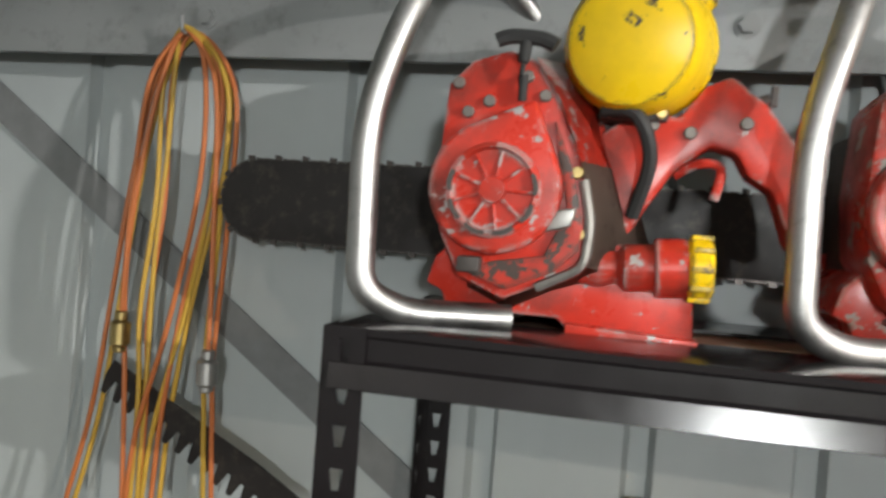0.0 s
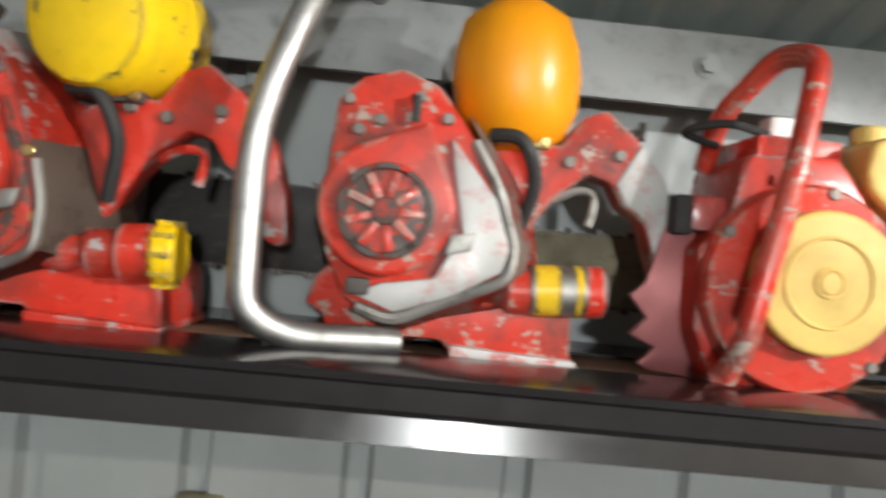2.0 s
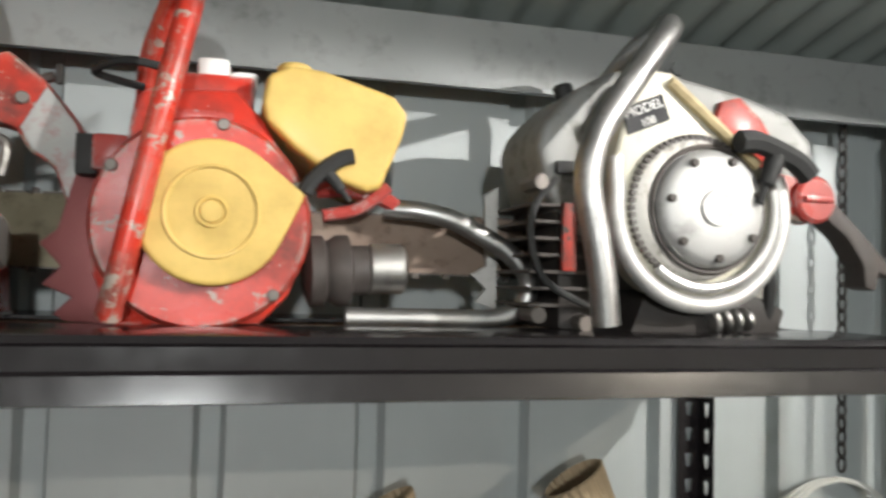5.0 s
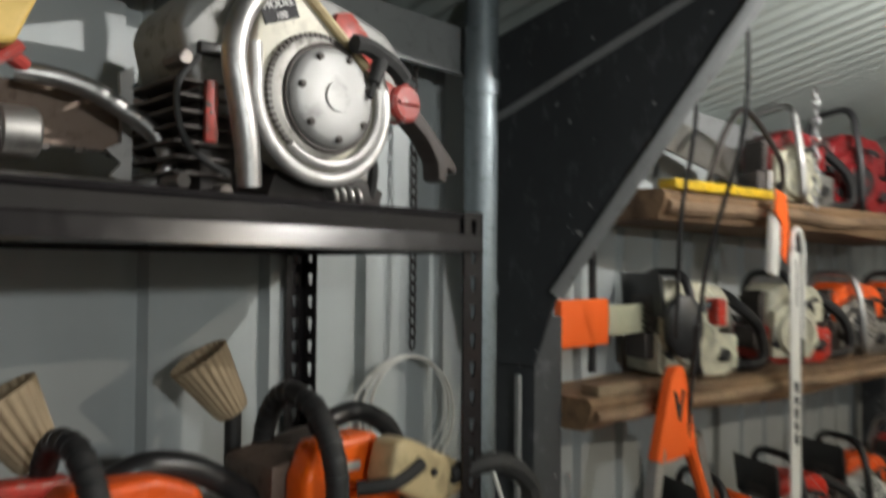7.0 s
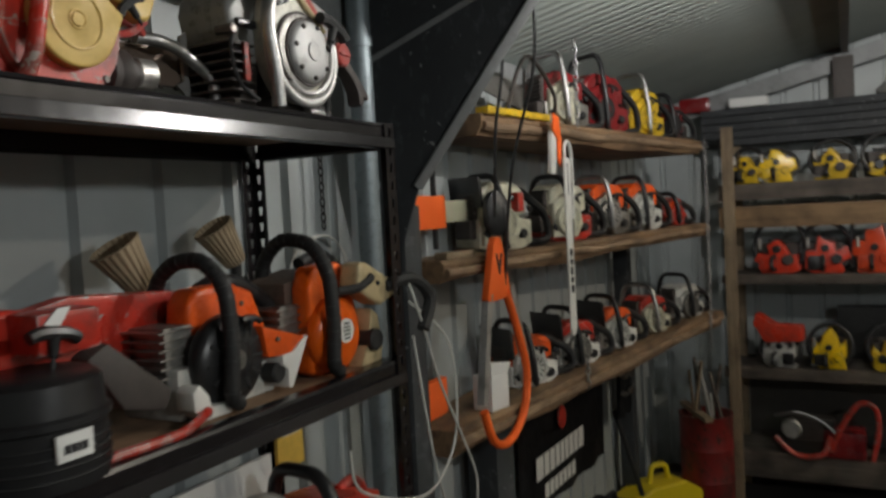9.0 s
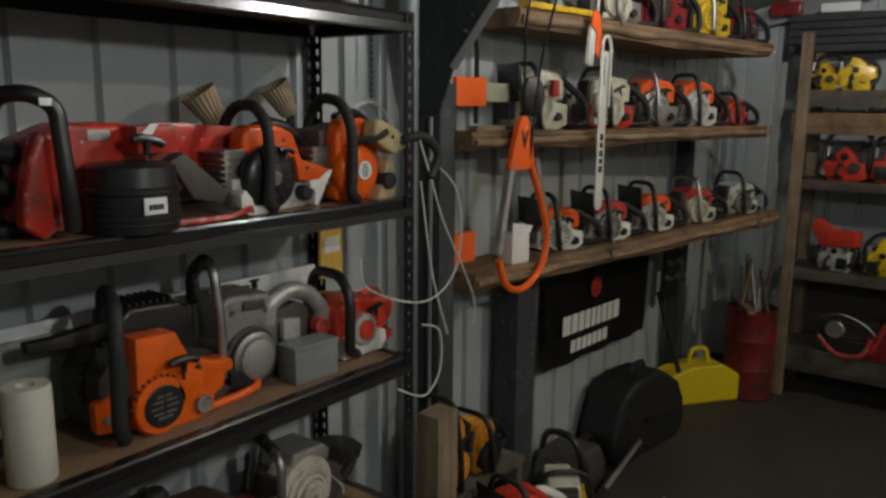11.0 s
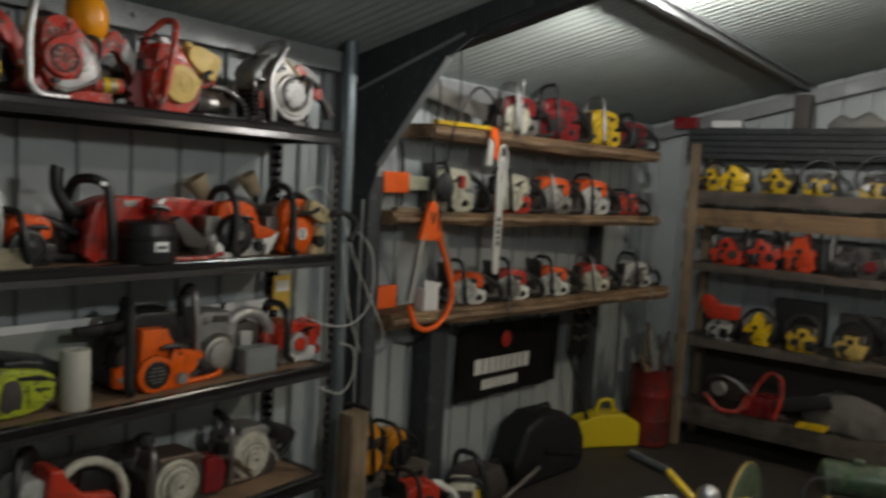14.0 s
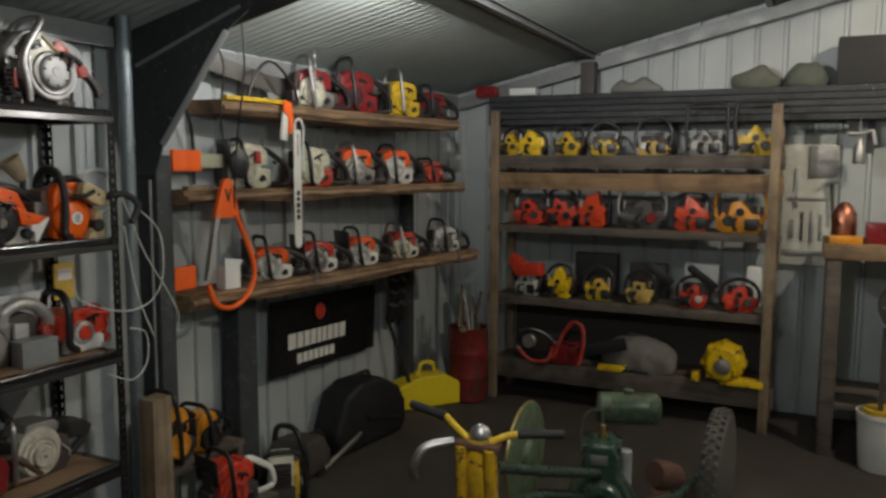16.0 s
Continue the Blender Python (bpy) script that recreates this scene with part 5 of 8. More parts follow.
def finned_block(t, x0, x1, z0, z1, y0, y1, n=7):
    bm = B()
    box(bm, ((x0 + x1) / 2 + 0.01, (y0 + y1) / 2, (z0 + z1) / 2), (x1 - x0 - 0.02, y1 - y0 - 0.016, z1 - z0 - 0.004), 0.002)
    core = part("cylinder", bm, GREY_CAST, t)
    for k in range(n):
        z = z0 + (z1 - z0) * (k + 0.5) / n
        bm = B()
        box(bm, ((x0 + x1) / 2, (y0 + y1) / 2, z), (x1 - x0, y1 - y0, 0.0035), 0.001)
        part("fin", bm, GREY_CAST, core)


def orange_white_saw():
    t = thing("chainsaw", pose(0.745, -0.275, Z) @ Matrix.Scale(0.88, 4), "orange and white chainsaw with round black starter cover", "chainsaw", "orange saws")
    bm = B()
    prism(bm, [(-0.15, 0.0), (0.12, 0.0), (0.14, 0.03), (0.13, 0.09), (-0.15, 0.1)], -0.055, 0.1, 0.008)
    part("crankcase", bm, PALE, t)
    bm = B()
    prism(bm, [(-0.1, 0.06), (-0.09, 0.215), (-0.065, 0.244), (0.04, 0.246), (0.1, 0.222), (0.137, 0.14), (0.12, 0.05)], -0.03, 0.035, 0.014, seg=3)
    part("shroud", bm, ORANGE, t)
    bm = B()
    prism(bm, [(-0.075, 0.03), (-0.065, 0.195), (0.09, 0.2), (0.125, 0.14), (0.115, 0.03)], 0.034, 0.115, 0.012)
    part("engine_cover", bm, GRIME, t)
    finned_block(t, -0.175, -0.085, 0.06, 0.18, -0.04, 0.1)
    bm = B()
    lathe(bm, (-0.03, -0.05, 0.098), (-0.03, -0.098, 0.098), [(0.09, 0), (0.094, 0.2), (0.092, 0.55), (0.083, 0.75), (0.06, 0.86), (0.04, 0.9), (0.036, 0.98), (0.03, 1.02), (0, 1.02)], 40)
    cov = part("starter_cover", bm, BLACK, t, "glossy black starter cover")
    bm = B()
    lathe(bm, (-0.03, -0.098, 0.098), (-0.03, -0.1, 0.098), [(0.022, 0), (0.02, 1), (0, 1)], 20)
    part("hub_badge", bm, GREY_CAST, cov)
    for k in range(12):
        a = 2 * math.pi * k / 12
        bm = B()
        box(bm, (0, 0, 0.062), (0.006, 0.004, 0.03), 0.001, Matrix.Translation((-0.03, -0.091, 0.098)) @ Matrix.Rotation(a, 4, "Y"))
        part("vent_rib", bm, RUBBER, cov)
    bm = B()
    prism(bm, [(0.045, 0.155), (0.19, 0.11), (0.165, 0.1), (0.13, 0.078), (0.06, 0.085)], -0.096, -0.04, 0.006)
    part("side_fairing", bm, ORANGE, t)
    bm = B()
    prism(bm, [(0.195, 0.112), (0.13, 0.006), (0.115, 0.01), (0.118, 0.05), (0.1, 0.06), (0.1, 0.082), (0.14, 0.085), (0.165, 0.102)], -0.1, -0.045, 0.004)
    part("rear_guard", bm, WHITE_PLASTIC, t, "white plastic rear guard")
    bm = B()
    prism(bm, [(-0.158, 0.06), (-0.14, 0.074), (-0.118, 0.05), (-0.11, 0.026), (-0.062, 0.022), (-0.06, 0.001), (-0.13, 0.001), (-0.156, 0.025)], -0.1, -0.05, 0.006)
    part("front_foot", bm, WHITE_PLASTIC, t)
    bm = B()
    cyl(bm, (0.098, -0.04, 0.045), (0.098, -0.092, 0.045), 0.022, 20, bevel=0.004)
    part("fuel_cap", bm, RUBBER, t)
    bm = B()
    tube(bm, rounded([(0.0, 0.03, 0.23), (0.045, 0.02, 0.25), (0.11, 0.02, 0.238), (0.19, 0.02, 0.19), (0.25, 0.02, 0.12), (0.255, 0.02, 0.04), (0.2, 0.02, 0.018), (0.1, 0.02, 0.02)], 0.05, 6), 0.0175, 12, flat=1.15)
    part("rear_handle", bm, BLACK, t, "glossy black rear handle")
    wrap_handle(t, [(-0.04, -0.1, 0.014), (-0.075, -0.115, 0.03), (-0.064, -0.115, 0.15), (-0.066, -0.108, 0.25), (-0.07, -0.06, 0.303), (-0.062, 0.03, 0.3), (-0.052, 0.1, 0.25), (-0.045, 0.122, 0.06)])
    pull_handle(t, (0.005, -0.104, 0.172), BLACK, 10, 0.85)
    for bx, bz in ((0.09, 0.12), (-0.12, 0.012), (0.06, 0.2)):
        bolt(t, bx, -0.1 if bz < 0.2 else -0.032, bz, 0.005)


def sticker_saw():
    t = thing("chainsaw", pose(1.02, -0.285, Z) @ Matrix.Scale(0.92, 4), "orange chainsaw with round paper sticker on its starter cover", "chainsaw", "orange saws")
    bm = B()
    prism(bm, [(-0.08, 0.012), (-0.076, 0.2), (-0.055, 0.248), (0.045, 0.252), (0.08, 0.226), (0.115, 0.1), (0.1, 0.0), (-0.05, 0.0)], -0.064, -0.01, 0.014, seg=3)
    part("shroud", bm, BRIGHT_ORANGE, t)
    bm = B()
    prism(bm, [(-0.1, 0.012), (-0.095, 0.215), (0.05, 0.238), (0.1, 0.18), (0.1, 0.0)], -0.012, 0.115, 0.012)
    part("engine_cover", bm, RIM_BROWN, t, "dark brown oily engine cover")
    bm = B()
    box(bm, (0.0, -0.067, 0.21), (0.03, 0.004, 0.012), 0.001)
    part("name_strip", bm, PALE, t)
    finned_block(t, -0.16, -0.08, 0.05, 0.17, -0.04, 0.1)
    bm = B()
    lathe(bm, (-0.002, -0.058, 0.09), (-0.002, -0.096, 0.09), [(0.086, 0), (0.088, 0.3), (0.082, 0.7), (0.07, 0.9), (0, 1.0)], 40)
    cov = part("starter_cover", bm, BRIGHT_ORANGE, t)
    bm = B()
    lathe(bm, (0.01, -0.0945, 0.096), (0.01, -0.0985, 0.096), [(0.028, 0), (0.028, 1), (0, 1)], 28)
    st = part("round_sticker", bm, PAPER, cov, "round white sticker with dark print")
    for k in range(5):
        bm = B()
        box(bm, (0.01, -0.0992, 0.079 + 0.0085 * k), (0.03 - 0.004 * abs(k - 2), 0.0012, 0.0042))
        part("print_bar", bm, INK, st)
    bm = B()
    prism(bm, [(0.015, 0.19), (0.028, 0.246), (0.055, 0.25), (0.186, 0.188), (0.178, 0.158), (0.112, 0.14), (0.06, 0.165)], -0.13, -0.075, 0.01, seg=3)
    part("handle_fairing", bm, FADED_CREAM, t, "dirty cream handle fairing")
    for bx, bz in ((0.1, 0.195), (0.14, 0.178)):
        bolt(t, bx, -0.132, bz, 0.006, RUBBER)
    bm = B()
    prism(bm, [(0.06, 0.0), (0.15, 0.0), (0.158, 0.04), (0.142, 0.115), (0.112, 0.135), (0.095, 0.06)], -0.1, -0.05, 0.007)
    part("base_panel", bm, FADED_CREAM, t)
    bm = B()
    cyl(bm, (0.112, -0.06, 0.058), (0.112, -0.115, 0.058), 0.027, 20, bevel=0.004)
    part("oil_cap", bm, RUBBER, t)
    bm = B()
    tube(bm, spline([(-0.018, -0.1, 0.188), (0.02, -0.125, 0.192), (0.055, -0.13, 0.203), (0.074, -0.13, 0.213)], 5), 0.011, 8)
    part("choke_lever", bm, RUBBER, t)
    bm = B()
    tube(bm, rounded([(0.0, 0.02, 0.25), (0.08, 0.02, 0.272), (0.165, 0.02, 0.225), (0.18, 0.02, 0.08), (0.12, 0.02, 0.02)], 0.05, 6), 0.016, 12)
    part("rear_handle", bm, BLACK, t)
    wrap_handle(t, [(-0.03, -0.1, 0.012), (-0.07, -0.115, 0.03), (-0.06, -0.115, 0.12), (-0.061, -0.11, 0.235), (-0.063, -0.07, 0.3), (-0.045, 0.03, 0.315), (-0.032, 0.1, 0.26), (-0.03, 0.125, 0.08)])


orange_white_saw()
sticker_saw()


STAINED_CARD = plain("stained_card", (0.36, 0.28, 0.18), 0.8, 0.4, 25)


def filter_cone(x, y, z, r, flutes, label, aim):
    """A stained pleated filter cone on a black stick, narrow end at height z, its mouth towards aim."""
    t = thing("filter_cone", pose(x, y, Z), label, "air filter")
    bm = B()
    cyl(bm, (0, 0, 0), (0, 0, z + 0.006), 0.012, 10)
    part("stick", bm, RUBBER, t)
    tmp, rings, n = B(), [], flutes * 4
    for rad, h, deep in ((0.0, 0.0, 0), (0.55, 0.0, 0.3), (0.62, 0.008, 1), (0.76, 0.04, 1), (1.0, 0.088, 1), (1.04, 0.094, 0.6), (0.99, 0.096, 0.6), (0.7, 0.048, 1), (0.48, 0.012, 0.5), (0.0, 0.01, 0)):
        if rad == 0:
            rings.append([tmp.verts.new((0, 0, h))])
        else:
            rings.append([tmp.verts.new((r * (rad - 0.06 * deep * (k % 4 in (1, 2))) * math.cos(2 * math.pi * k / n), r * (rad - 0.06 * deep * (k % 4 in (1, 2))) * math.sin(2 * math.pi * k / n), h)) for k in range(n)])
    for a, b in zip(rings, rings[1:]):
        for k in range(n):
            tmp.faces.new(list(dict.fromkeys([a[k % len(a)], a[(k + 1) % len(a)], b[(k + 1) % len(b)], b[k % len(b)]])))
    bmesh.ops.recalc_face_normals(tmp, faces=tmp.faces)
    bm = B()
    merge(bm, tmp, frame_to((0, 0, z), Vector((0, 0, z)) + Vector(aim))[0])
    part("cone", bm, STAINED_CARD, t, "stained tan pleated paper cone", 20)


filter_cone(0.714, -0.14, 0.215, 0.047, 20, "stained tan filter cone on a black stick", (-0.5, 0.12, 0.85))
filter_cone(0.978, -0.13, 0.24, 0.043, 22, "stained ribbed filter cone by the rack post", (-0.5, 0.12, 0.8))

GL = "small saws at the rack end"
t = chainsaw(pose(-0.225, -0.25, Z), "grimy red chainsaw with a chrome bar handle", RED, handle=GRIME, side=GRIME, cover=RED, rear=GRIME, height=0.19, length=0.2, arch=0.0, style="spokes", guard=False, bar=0.0, seed=3, vintage=True, group=GL)
bm = B()
tube(bm, rounded([(0.062, -0.105, 0.01), (0.066, -0.11, 0.1), (0.066, -0.1, 0.235), (0.0, -0.06, 0.24)], 0.02), 0.009, 10)
part("chrome_bar", bm, CHROME, t, "upright chrome handle bar")
bm = B()
tube(bm, rounded([(0.0, -0.06, 0.19), (0.0, -0.06, 0.24), (0.06, -0.07, 0.245), (0.066, -0.08, 0.21)], 0.02), 0.01, 10)
part("tan_grip", bm, FADED_CREAM, t)
t = chainsaw(pose(-0.055, -0.26, Z), "small orange chainsaw with black rear handle", ORANGE, cover=BLACK, side=BLACK, height=0.165, length=0.17, arch=0.01, bar=0.0, seed=5, guard=False, group=GL)
bm = B()
box(bm, (0, 0, 0), (0.06, 0.045, 0.085), 0.005)
tagged(part("switch_box", bm, FADED_CREAM), "small cream switch box fixed to the wall", "switch box").matrix_world = pose(-0.167, -0.018, 1.887)
bm = B()
prism(bm, stadium(0.3, 0.0, 0.034, 0.034, 0.03), -0.004, 0.004, 0.001)
ob = tagged(part("spare_bar", bm, BAR_OLIVE), "worn grey guide bar lying on its edge", "guide bar")
ob.matrix_world = pose(-0.375, -0.375, Z, -14, 0, 0)
bm = B()
prism(bm, [(-0.04, 0), (0.05, 0), (0.06, 0.05), (0.03, 0.1), (-0.04, 0.09)], -0.05, 0.05, 0.012)
tagged(part("green_saw_body", bm, paint("leaf_green_enamel", (0.03, 0.3, 0.06), 0.3)), "bright green plastic saw casing", "saw casing").matrix_world = pose(-0.41, -0.3, Z)

# ---- third shelf ----
Z = LEVELS[2]
bm = B()
box(bm, (0.36, -0.055, Z + 0.122), (1.54, 0.012, 0.244), 0.002)
tagged(part("white_board", bm, plain("white_panel_board", (0.72, 0.73, 0.72), 0.6, 0.08, 6)), "plain white board standing against the wall", "board").rotation_euler = (0, 0, 0)
bm = B()
box(bm, (0.05, -0.085, Z + 0.11), (0.62, 0.01, 0.218), 0.002)
tagged(part("grey_board", bm, plain("grey_green_panel", (0.26, 0.28, 0.25), 0.7, 0.2, 8)), "grey-green board with a dark edge", "board")


def panel(t, name, pts, y0, y1, mat, bevel=0.006, label="", seg=2):
    bm = B()
    prism(bm, pts, y0, y1, bevel, seg=seg)
    return part(name, bm, mat, t, label)


def bent(t, name, pts, r, mat, bend=0.04, label="", flat=1.0):
    bm = B()
    tube(bm, rounded(pts, bend, 6), r, 12, flat=flat)
    return part(name, bm, mat, t, label)


def round_part(t, name, c, r, depth, mat, label="", lip=0.12):
    """A turned disc facing the room, with a soft edge."""
    x, y, z = c
    bm = B()
    lathe(bm, (x, y, z), (x, y - depth, z), [(r, 0), (r, 0.7), (r * (1 - lip * 0.4), 0.93), (r * (1 - lip), 1), (0, 1)], 32)
    return part(name, bm, mat, t, label)


def ring_fan(t, c, r, mat, depth=0.06):
    """Fan cover of stepped rings round a raised hub."""
    x, y, z = c
    bm = B()
    lathe(bm, (x, y, z), (x, y - depth, z), [(r, 0), (r, 0.28), (r * 0.95, 0.38), (r * 0.82, 0.4), (r * 0.8, 0.2), (r * 0.74, 0.2), (r * 0.72, 0.56), (r * 0.66, 0.62), (r * 0.6, 0.62), (r * 0.58, 0.4), (r * 0.53, 0.4), (r * 0.52, 0.9), (r * 0.48, 1.0), (r * 0.36, 1.0), (r * 0.35, 0.93), (r * 0.3, 0.93), (r * 0.29, 1.0), (r * 0.16, 1.0), (r * 0.15, 0.95), (0, 0.95)], 40)
    fan = part("fan_cover", bm, mat, t, "", 30)
    for k in range(16):
        bm = B()
        box(bm, (0, 0, r * 0.77), (r * 0.035, depth * 0.2, r * 0.1), 0, Matrix.Translation((x, y - depth * 0.26, z)) @ Matrix.Rotation(2 * math.pi * k / 16, 4, "Y"))
        part("rib", bm, mat, fan)
    bm = B()
    cyl(bm, (x, y - depth * 0.93, z), (x, y - depth * 1.03, z), r * 0.08, 10, bevel=0.001)
    part("hub_bolt", bm, BOLT, fan)
    return fan


def wing_knob(t, x, y, z, r, mat):
    cap = round_part(t, "fuel_cap", (x, y, z), r, 0.018, mat)
    for k in range(10):
        bm = B()
        box(bm, (0, 0, r), (0.005, 0.012, 0.004), 0.001, Matrix.Translation((x, y - 0.009, z)) @ Matrix.Rotation(2 * math.pi * k / 10, 4, "Y"))
        part("grip_notch", bm, mat, cap)
    return cap


def red_loop_saw():
    t = thing("chainsaw", pose(-0.31, 0, Z), "bright red chainsaw with a red loop handle", "chainsaw")
    panel(t, "crankcase", [(-0.09, 0.0), (0.05, 0.0), (0.06, 0.05), (0.03, 0.1), (-0.09, 0.11)], -0.31, -0.12, GRIME, 0.008)
    panel(t, "shroud", [(-0.1, 0.012), (0.02, 0.01), (0.035, 0.05), (0.01, 0.1), (-0.03, 0.13), (-0.1, 0.13)], -0.335, -0.29, RED_BRIGHT, 0.01)
    recoil_cover(t, (-0.035, -0.325, 0.058), 0.045, RED_BRIGHT, 0.024, "slots")
    bent(t, "rear_handle", [(-0.03, -0.32, 0.12), (0.02, -0.325, 0.145), (0.075, -0.33, 0.12), (0.1, -0.33, 0.075), (0.06, -0.325, 0.03), (0.02, -0.32, 0.02)], 0.013, RED_BRIGHT)
    bent(t, "front_handle", [(-0.06, -0.35, 0.01), (-0.07, -0.36, 0.1), (-0.07, -0.28, 0.19), (-0.07, -0.16, 0.19), (-0.06, -0.13, 0.05)], 0.012, BLACK)


def lime_saw():
    t = thing("chainsaw", pose(-0.07, 0, Z), "chipped lime green chainsaw with black handle", "chainsaw")
    panel(t, "base", [(-0.1, 0.0), (0.09, 0.0), (0.1, 0.05), (0.08, 0.12), (-0.1, 0.13)], -0.3, -0.12, GRIME, 0.008)
    panel(t, "starter_housing", [(-0.098, 0.02), (-0.06, 0.004), (0.0, 0.004), (0.05, 0.016), (0.09, 0.04), (0.102, 0.08), (0.1, 0.122), (0.06, 0.145), (-0.01, 0.158), (-0.08, 0.166), (-0.098, 0.15)], -0.325, -0.28, LIME, 0.012, seg=3)
    panel(t, "rear_panel", [(0.012, 0.03), (0.06, 0.03), (0.092, 0.05), (0.096, 0.1), (0.08, 0.112), (0.012, 0.106)], -0.332, -0.322, LIME, 0.003)
    for k, (bx, w) in enumerate(((0.038, 0.012), (0.054, 0.014), (0.072, 0.012))):
        bm = B()
        box(bm, (bx, -0.333, 0.088 - 0.002 * k), (w, 0.002, 0.011))
        part("lettering_bar", bm, INK, t)
    panel(t, "bare_patch", [(-0.075, 0.04), (-0.05, 0.022), (-0.03, 0.034), (-0.008, 0.03), (-0.004, 0.07), (-0.012, 0.118), (-0.035, 0.128), (-0.06, 0.12), (-0.068, 0.09)], -0.33, -0.32, GRIME, 0.003, "dark oily bare badge patch")
    panel(t, "seam", [(-0.02, 0.122), (0.04, 0.118), (0.1, 0.1), (0.1, 0.108), (0.05, 0.132), (-0.02, 0.134)], -0.33, -0.3, BLACK, 0.002)
    panel(t, "engine_cover", [(-0.06, 0.14), (0.13, 0.11), (0.145, 0.13), (0.13, 0.155), (0.02, 0.182), (-0.05, 0.184)], -0.3, -0.12, BLACK, 0.012, "low black engine cover", 3)
    for k in range(3):
        bent(t, "cover_rib", [(-0.045, -0.302, 0.172 - 0.01 * k), (0.03, -0.303, 0.168 - 0.01 * k), (0.12, -0.302, 0.146 - 0.008 * k)], 0.003, RUBBER)
    bent(t, "front_handle", [(-0.12, -0.34, 0.012), (-0.124, -0.352, 0.06), (-0.12, -0.35, 0.22), (-0.118, -0.3, 0.24), (-0.11, -0.15, 0.235), (-0.1, -0.12, 0.06)], 0.016, RUBBER)
    bent(t, "rear_handle", [(0.09, -0.22, 0.13), (0.15, -0.22, 0.12), (0.18, -0.22, 0.06), (0.12, -0.22, 0.016), (0.06, -0.22, 0.02)], 0.014, BLACK)
    bolt(t, -0.085, -0.326, 0.06)
    bolt(t, 0.08, -0.333, 0.042)


def badge_saw():
    t = thing("chainsaw", pose(0.42, 0, Z), "bright orange chainsaw with round dark badge", "chainsaw")
    panel(t, "crankcase", [(-0.16, 0.03), (-0.12, 0.0), (0.13, 0.0), (0.2, 0.03), (0.2, 0.1), (0.05, 0.14), (-0.12, 0.19), (-0.16, 0.15)], -0.29, -0.12, GRIME, 0.01)
    panel(t, "starter_housing", [(-0.094, 0.02), (-0.09, 0.234), (0.012, 0.23), (0.03, 0.192), (0.05, 0.158), (0.13, 0.128), (0.168, 0.126), (0.172, 0.098), (0.148, 0.094), (0.14, 0.06), (0.112, 0.046), (0.108, 0.012), (0.07, 0.0), (-0.07, 0.0)], -0.33, -0.265, BRIGHT_ORANGE, 0.007)
    ring = round_part(t, "starter_ring", (-0.04, -0.326, 0.068), 0.068, 0.016, BRIGHT_ORANGE, "", 0.1)
    for k in range(15):
        a = radians(-10 + 13.5 * k)
        bm = B()
        box(bm, (0, 0, 0.0685), (0.0045, 0.01, 0.006), 0, Matrix.Translation((-0.04, -0.334, 0.068)) @ Matrix.Rotation(math.pi / 2 - a, 4, "Y"))
        part("vent_slot", bm, SOOT, ring)
    badge = round_part(t, "badge_disc", (-0.036, -0.341, 0.066), 0.05, 0.005, BLACK, "round black badge with worn silver print", 0.06)
    for bz, w in ((0.092, 0.04), (0.08, 0.066), (0.066, 0.076), (0.052, 0.064), (0.041, 0.04)):
        for q in (-0.26, 0.26):
            bm = B()
            box(bm, (-0.036 + w * q, -0.3468, bz), (w * 0.42, 0.0016, 0.0055))
            part("print_bar", bm, BAR_GREY, badge)
    panel(t, "pull_boss", [(0.0, 0.06), (0.03, 0.05), (0.072, 0.06), (0.078, 0.12), (0.03, 0.14), (0.0, 0.12)], -0.342, -0.326, BRIGHT_ORANGE, 0.006)
    pull_handle(t, (0.015, -0.352, 0.16), BLACK, 4, 1.15)
    for bx, bz in ((0.066, 0.128), (0.068, 0.105)):
        round_part(t, "screw_hole", (bx, -0.328, bz), 0.009, 0.004, SOOT)
    wing_knob(t, 0.074, -0.326, 0.036, 0.022, ALLOY)
    bent(t, "lower_rail", [(0.09, -0.31, 0.012), (0.2, -0.31, 0.012), (0.27, -0.3, 0.018), (0.285, -0.27, 0.03)], 0.011, BRIGHT_ORANGE)
    panel(t, "rear_grip", [(0.13, 0.092), (0.18, 0.09), (0.26, 0.05), (0.29, 0.03), (0.28, 0.015), (0.2, 0.018), (0.15, 0.05)], -0.29, -0.25, BLACK, 0.01)
    panel(t, "deck", [(0.03, 0.185), (0.06, 0.17), (0.165, 0.134), (0.16, 0.12), (0.03, 0.13)], -0.268, -0.16, RUBBER, 0.006, "black carburettor deck")
    panel(t, "engine_cover", [(-0.08, 0.16), (-0.075, 0.262), (-0.05, 0.284), (0.08, 0.276), (0.11, 0.25), (0.13, 0.14)], -0.25, -0.12, BLACK, 0.012, "black cylinder cover", 3)
    for k in range(7):
        bm = B()
        box(bm, (0.0 + 0.018 * k - 0.045, -0.19, 0.285), (0.006, 0.1, 0.012), 0.001)
        part("cover_fin", bm, BLACK, t)
    # toothed drum cover towards the bar
    pts = []
    for k in range(15):
        a = radians(70 + 13 * k)
        for q, d in ((0.104, 0.0), (0.088, 0.07), (0.09, 0.13)):
            pts.append((-0.075 + q * math.cos(a + d), 0.12 + q * math.sin(a + d)))
    panel(t, "bumper_spikes", pts, -0.23, -0.222, BAR_DARK, 0.0)
    bm = B()
    lathe(bm, (-0.075, -0.225, 0.12), (-0.075, -0.3, 0.12), [(0.086, 0), (0.084, 0.3), (0.07, 0.6), (0.05, 1), (0, 1)], 28)
    part("silencer", bm, GRIME, t)
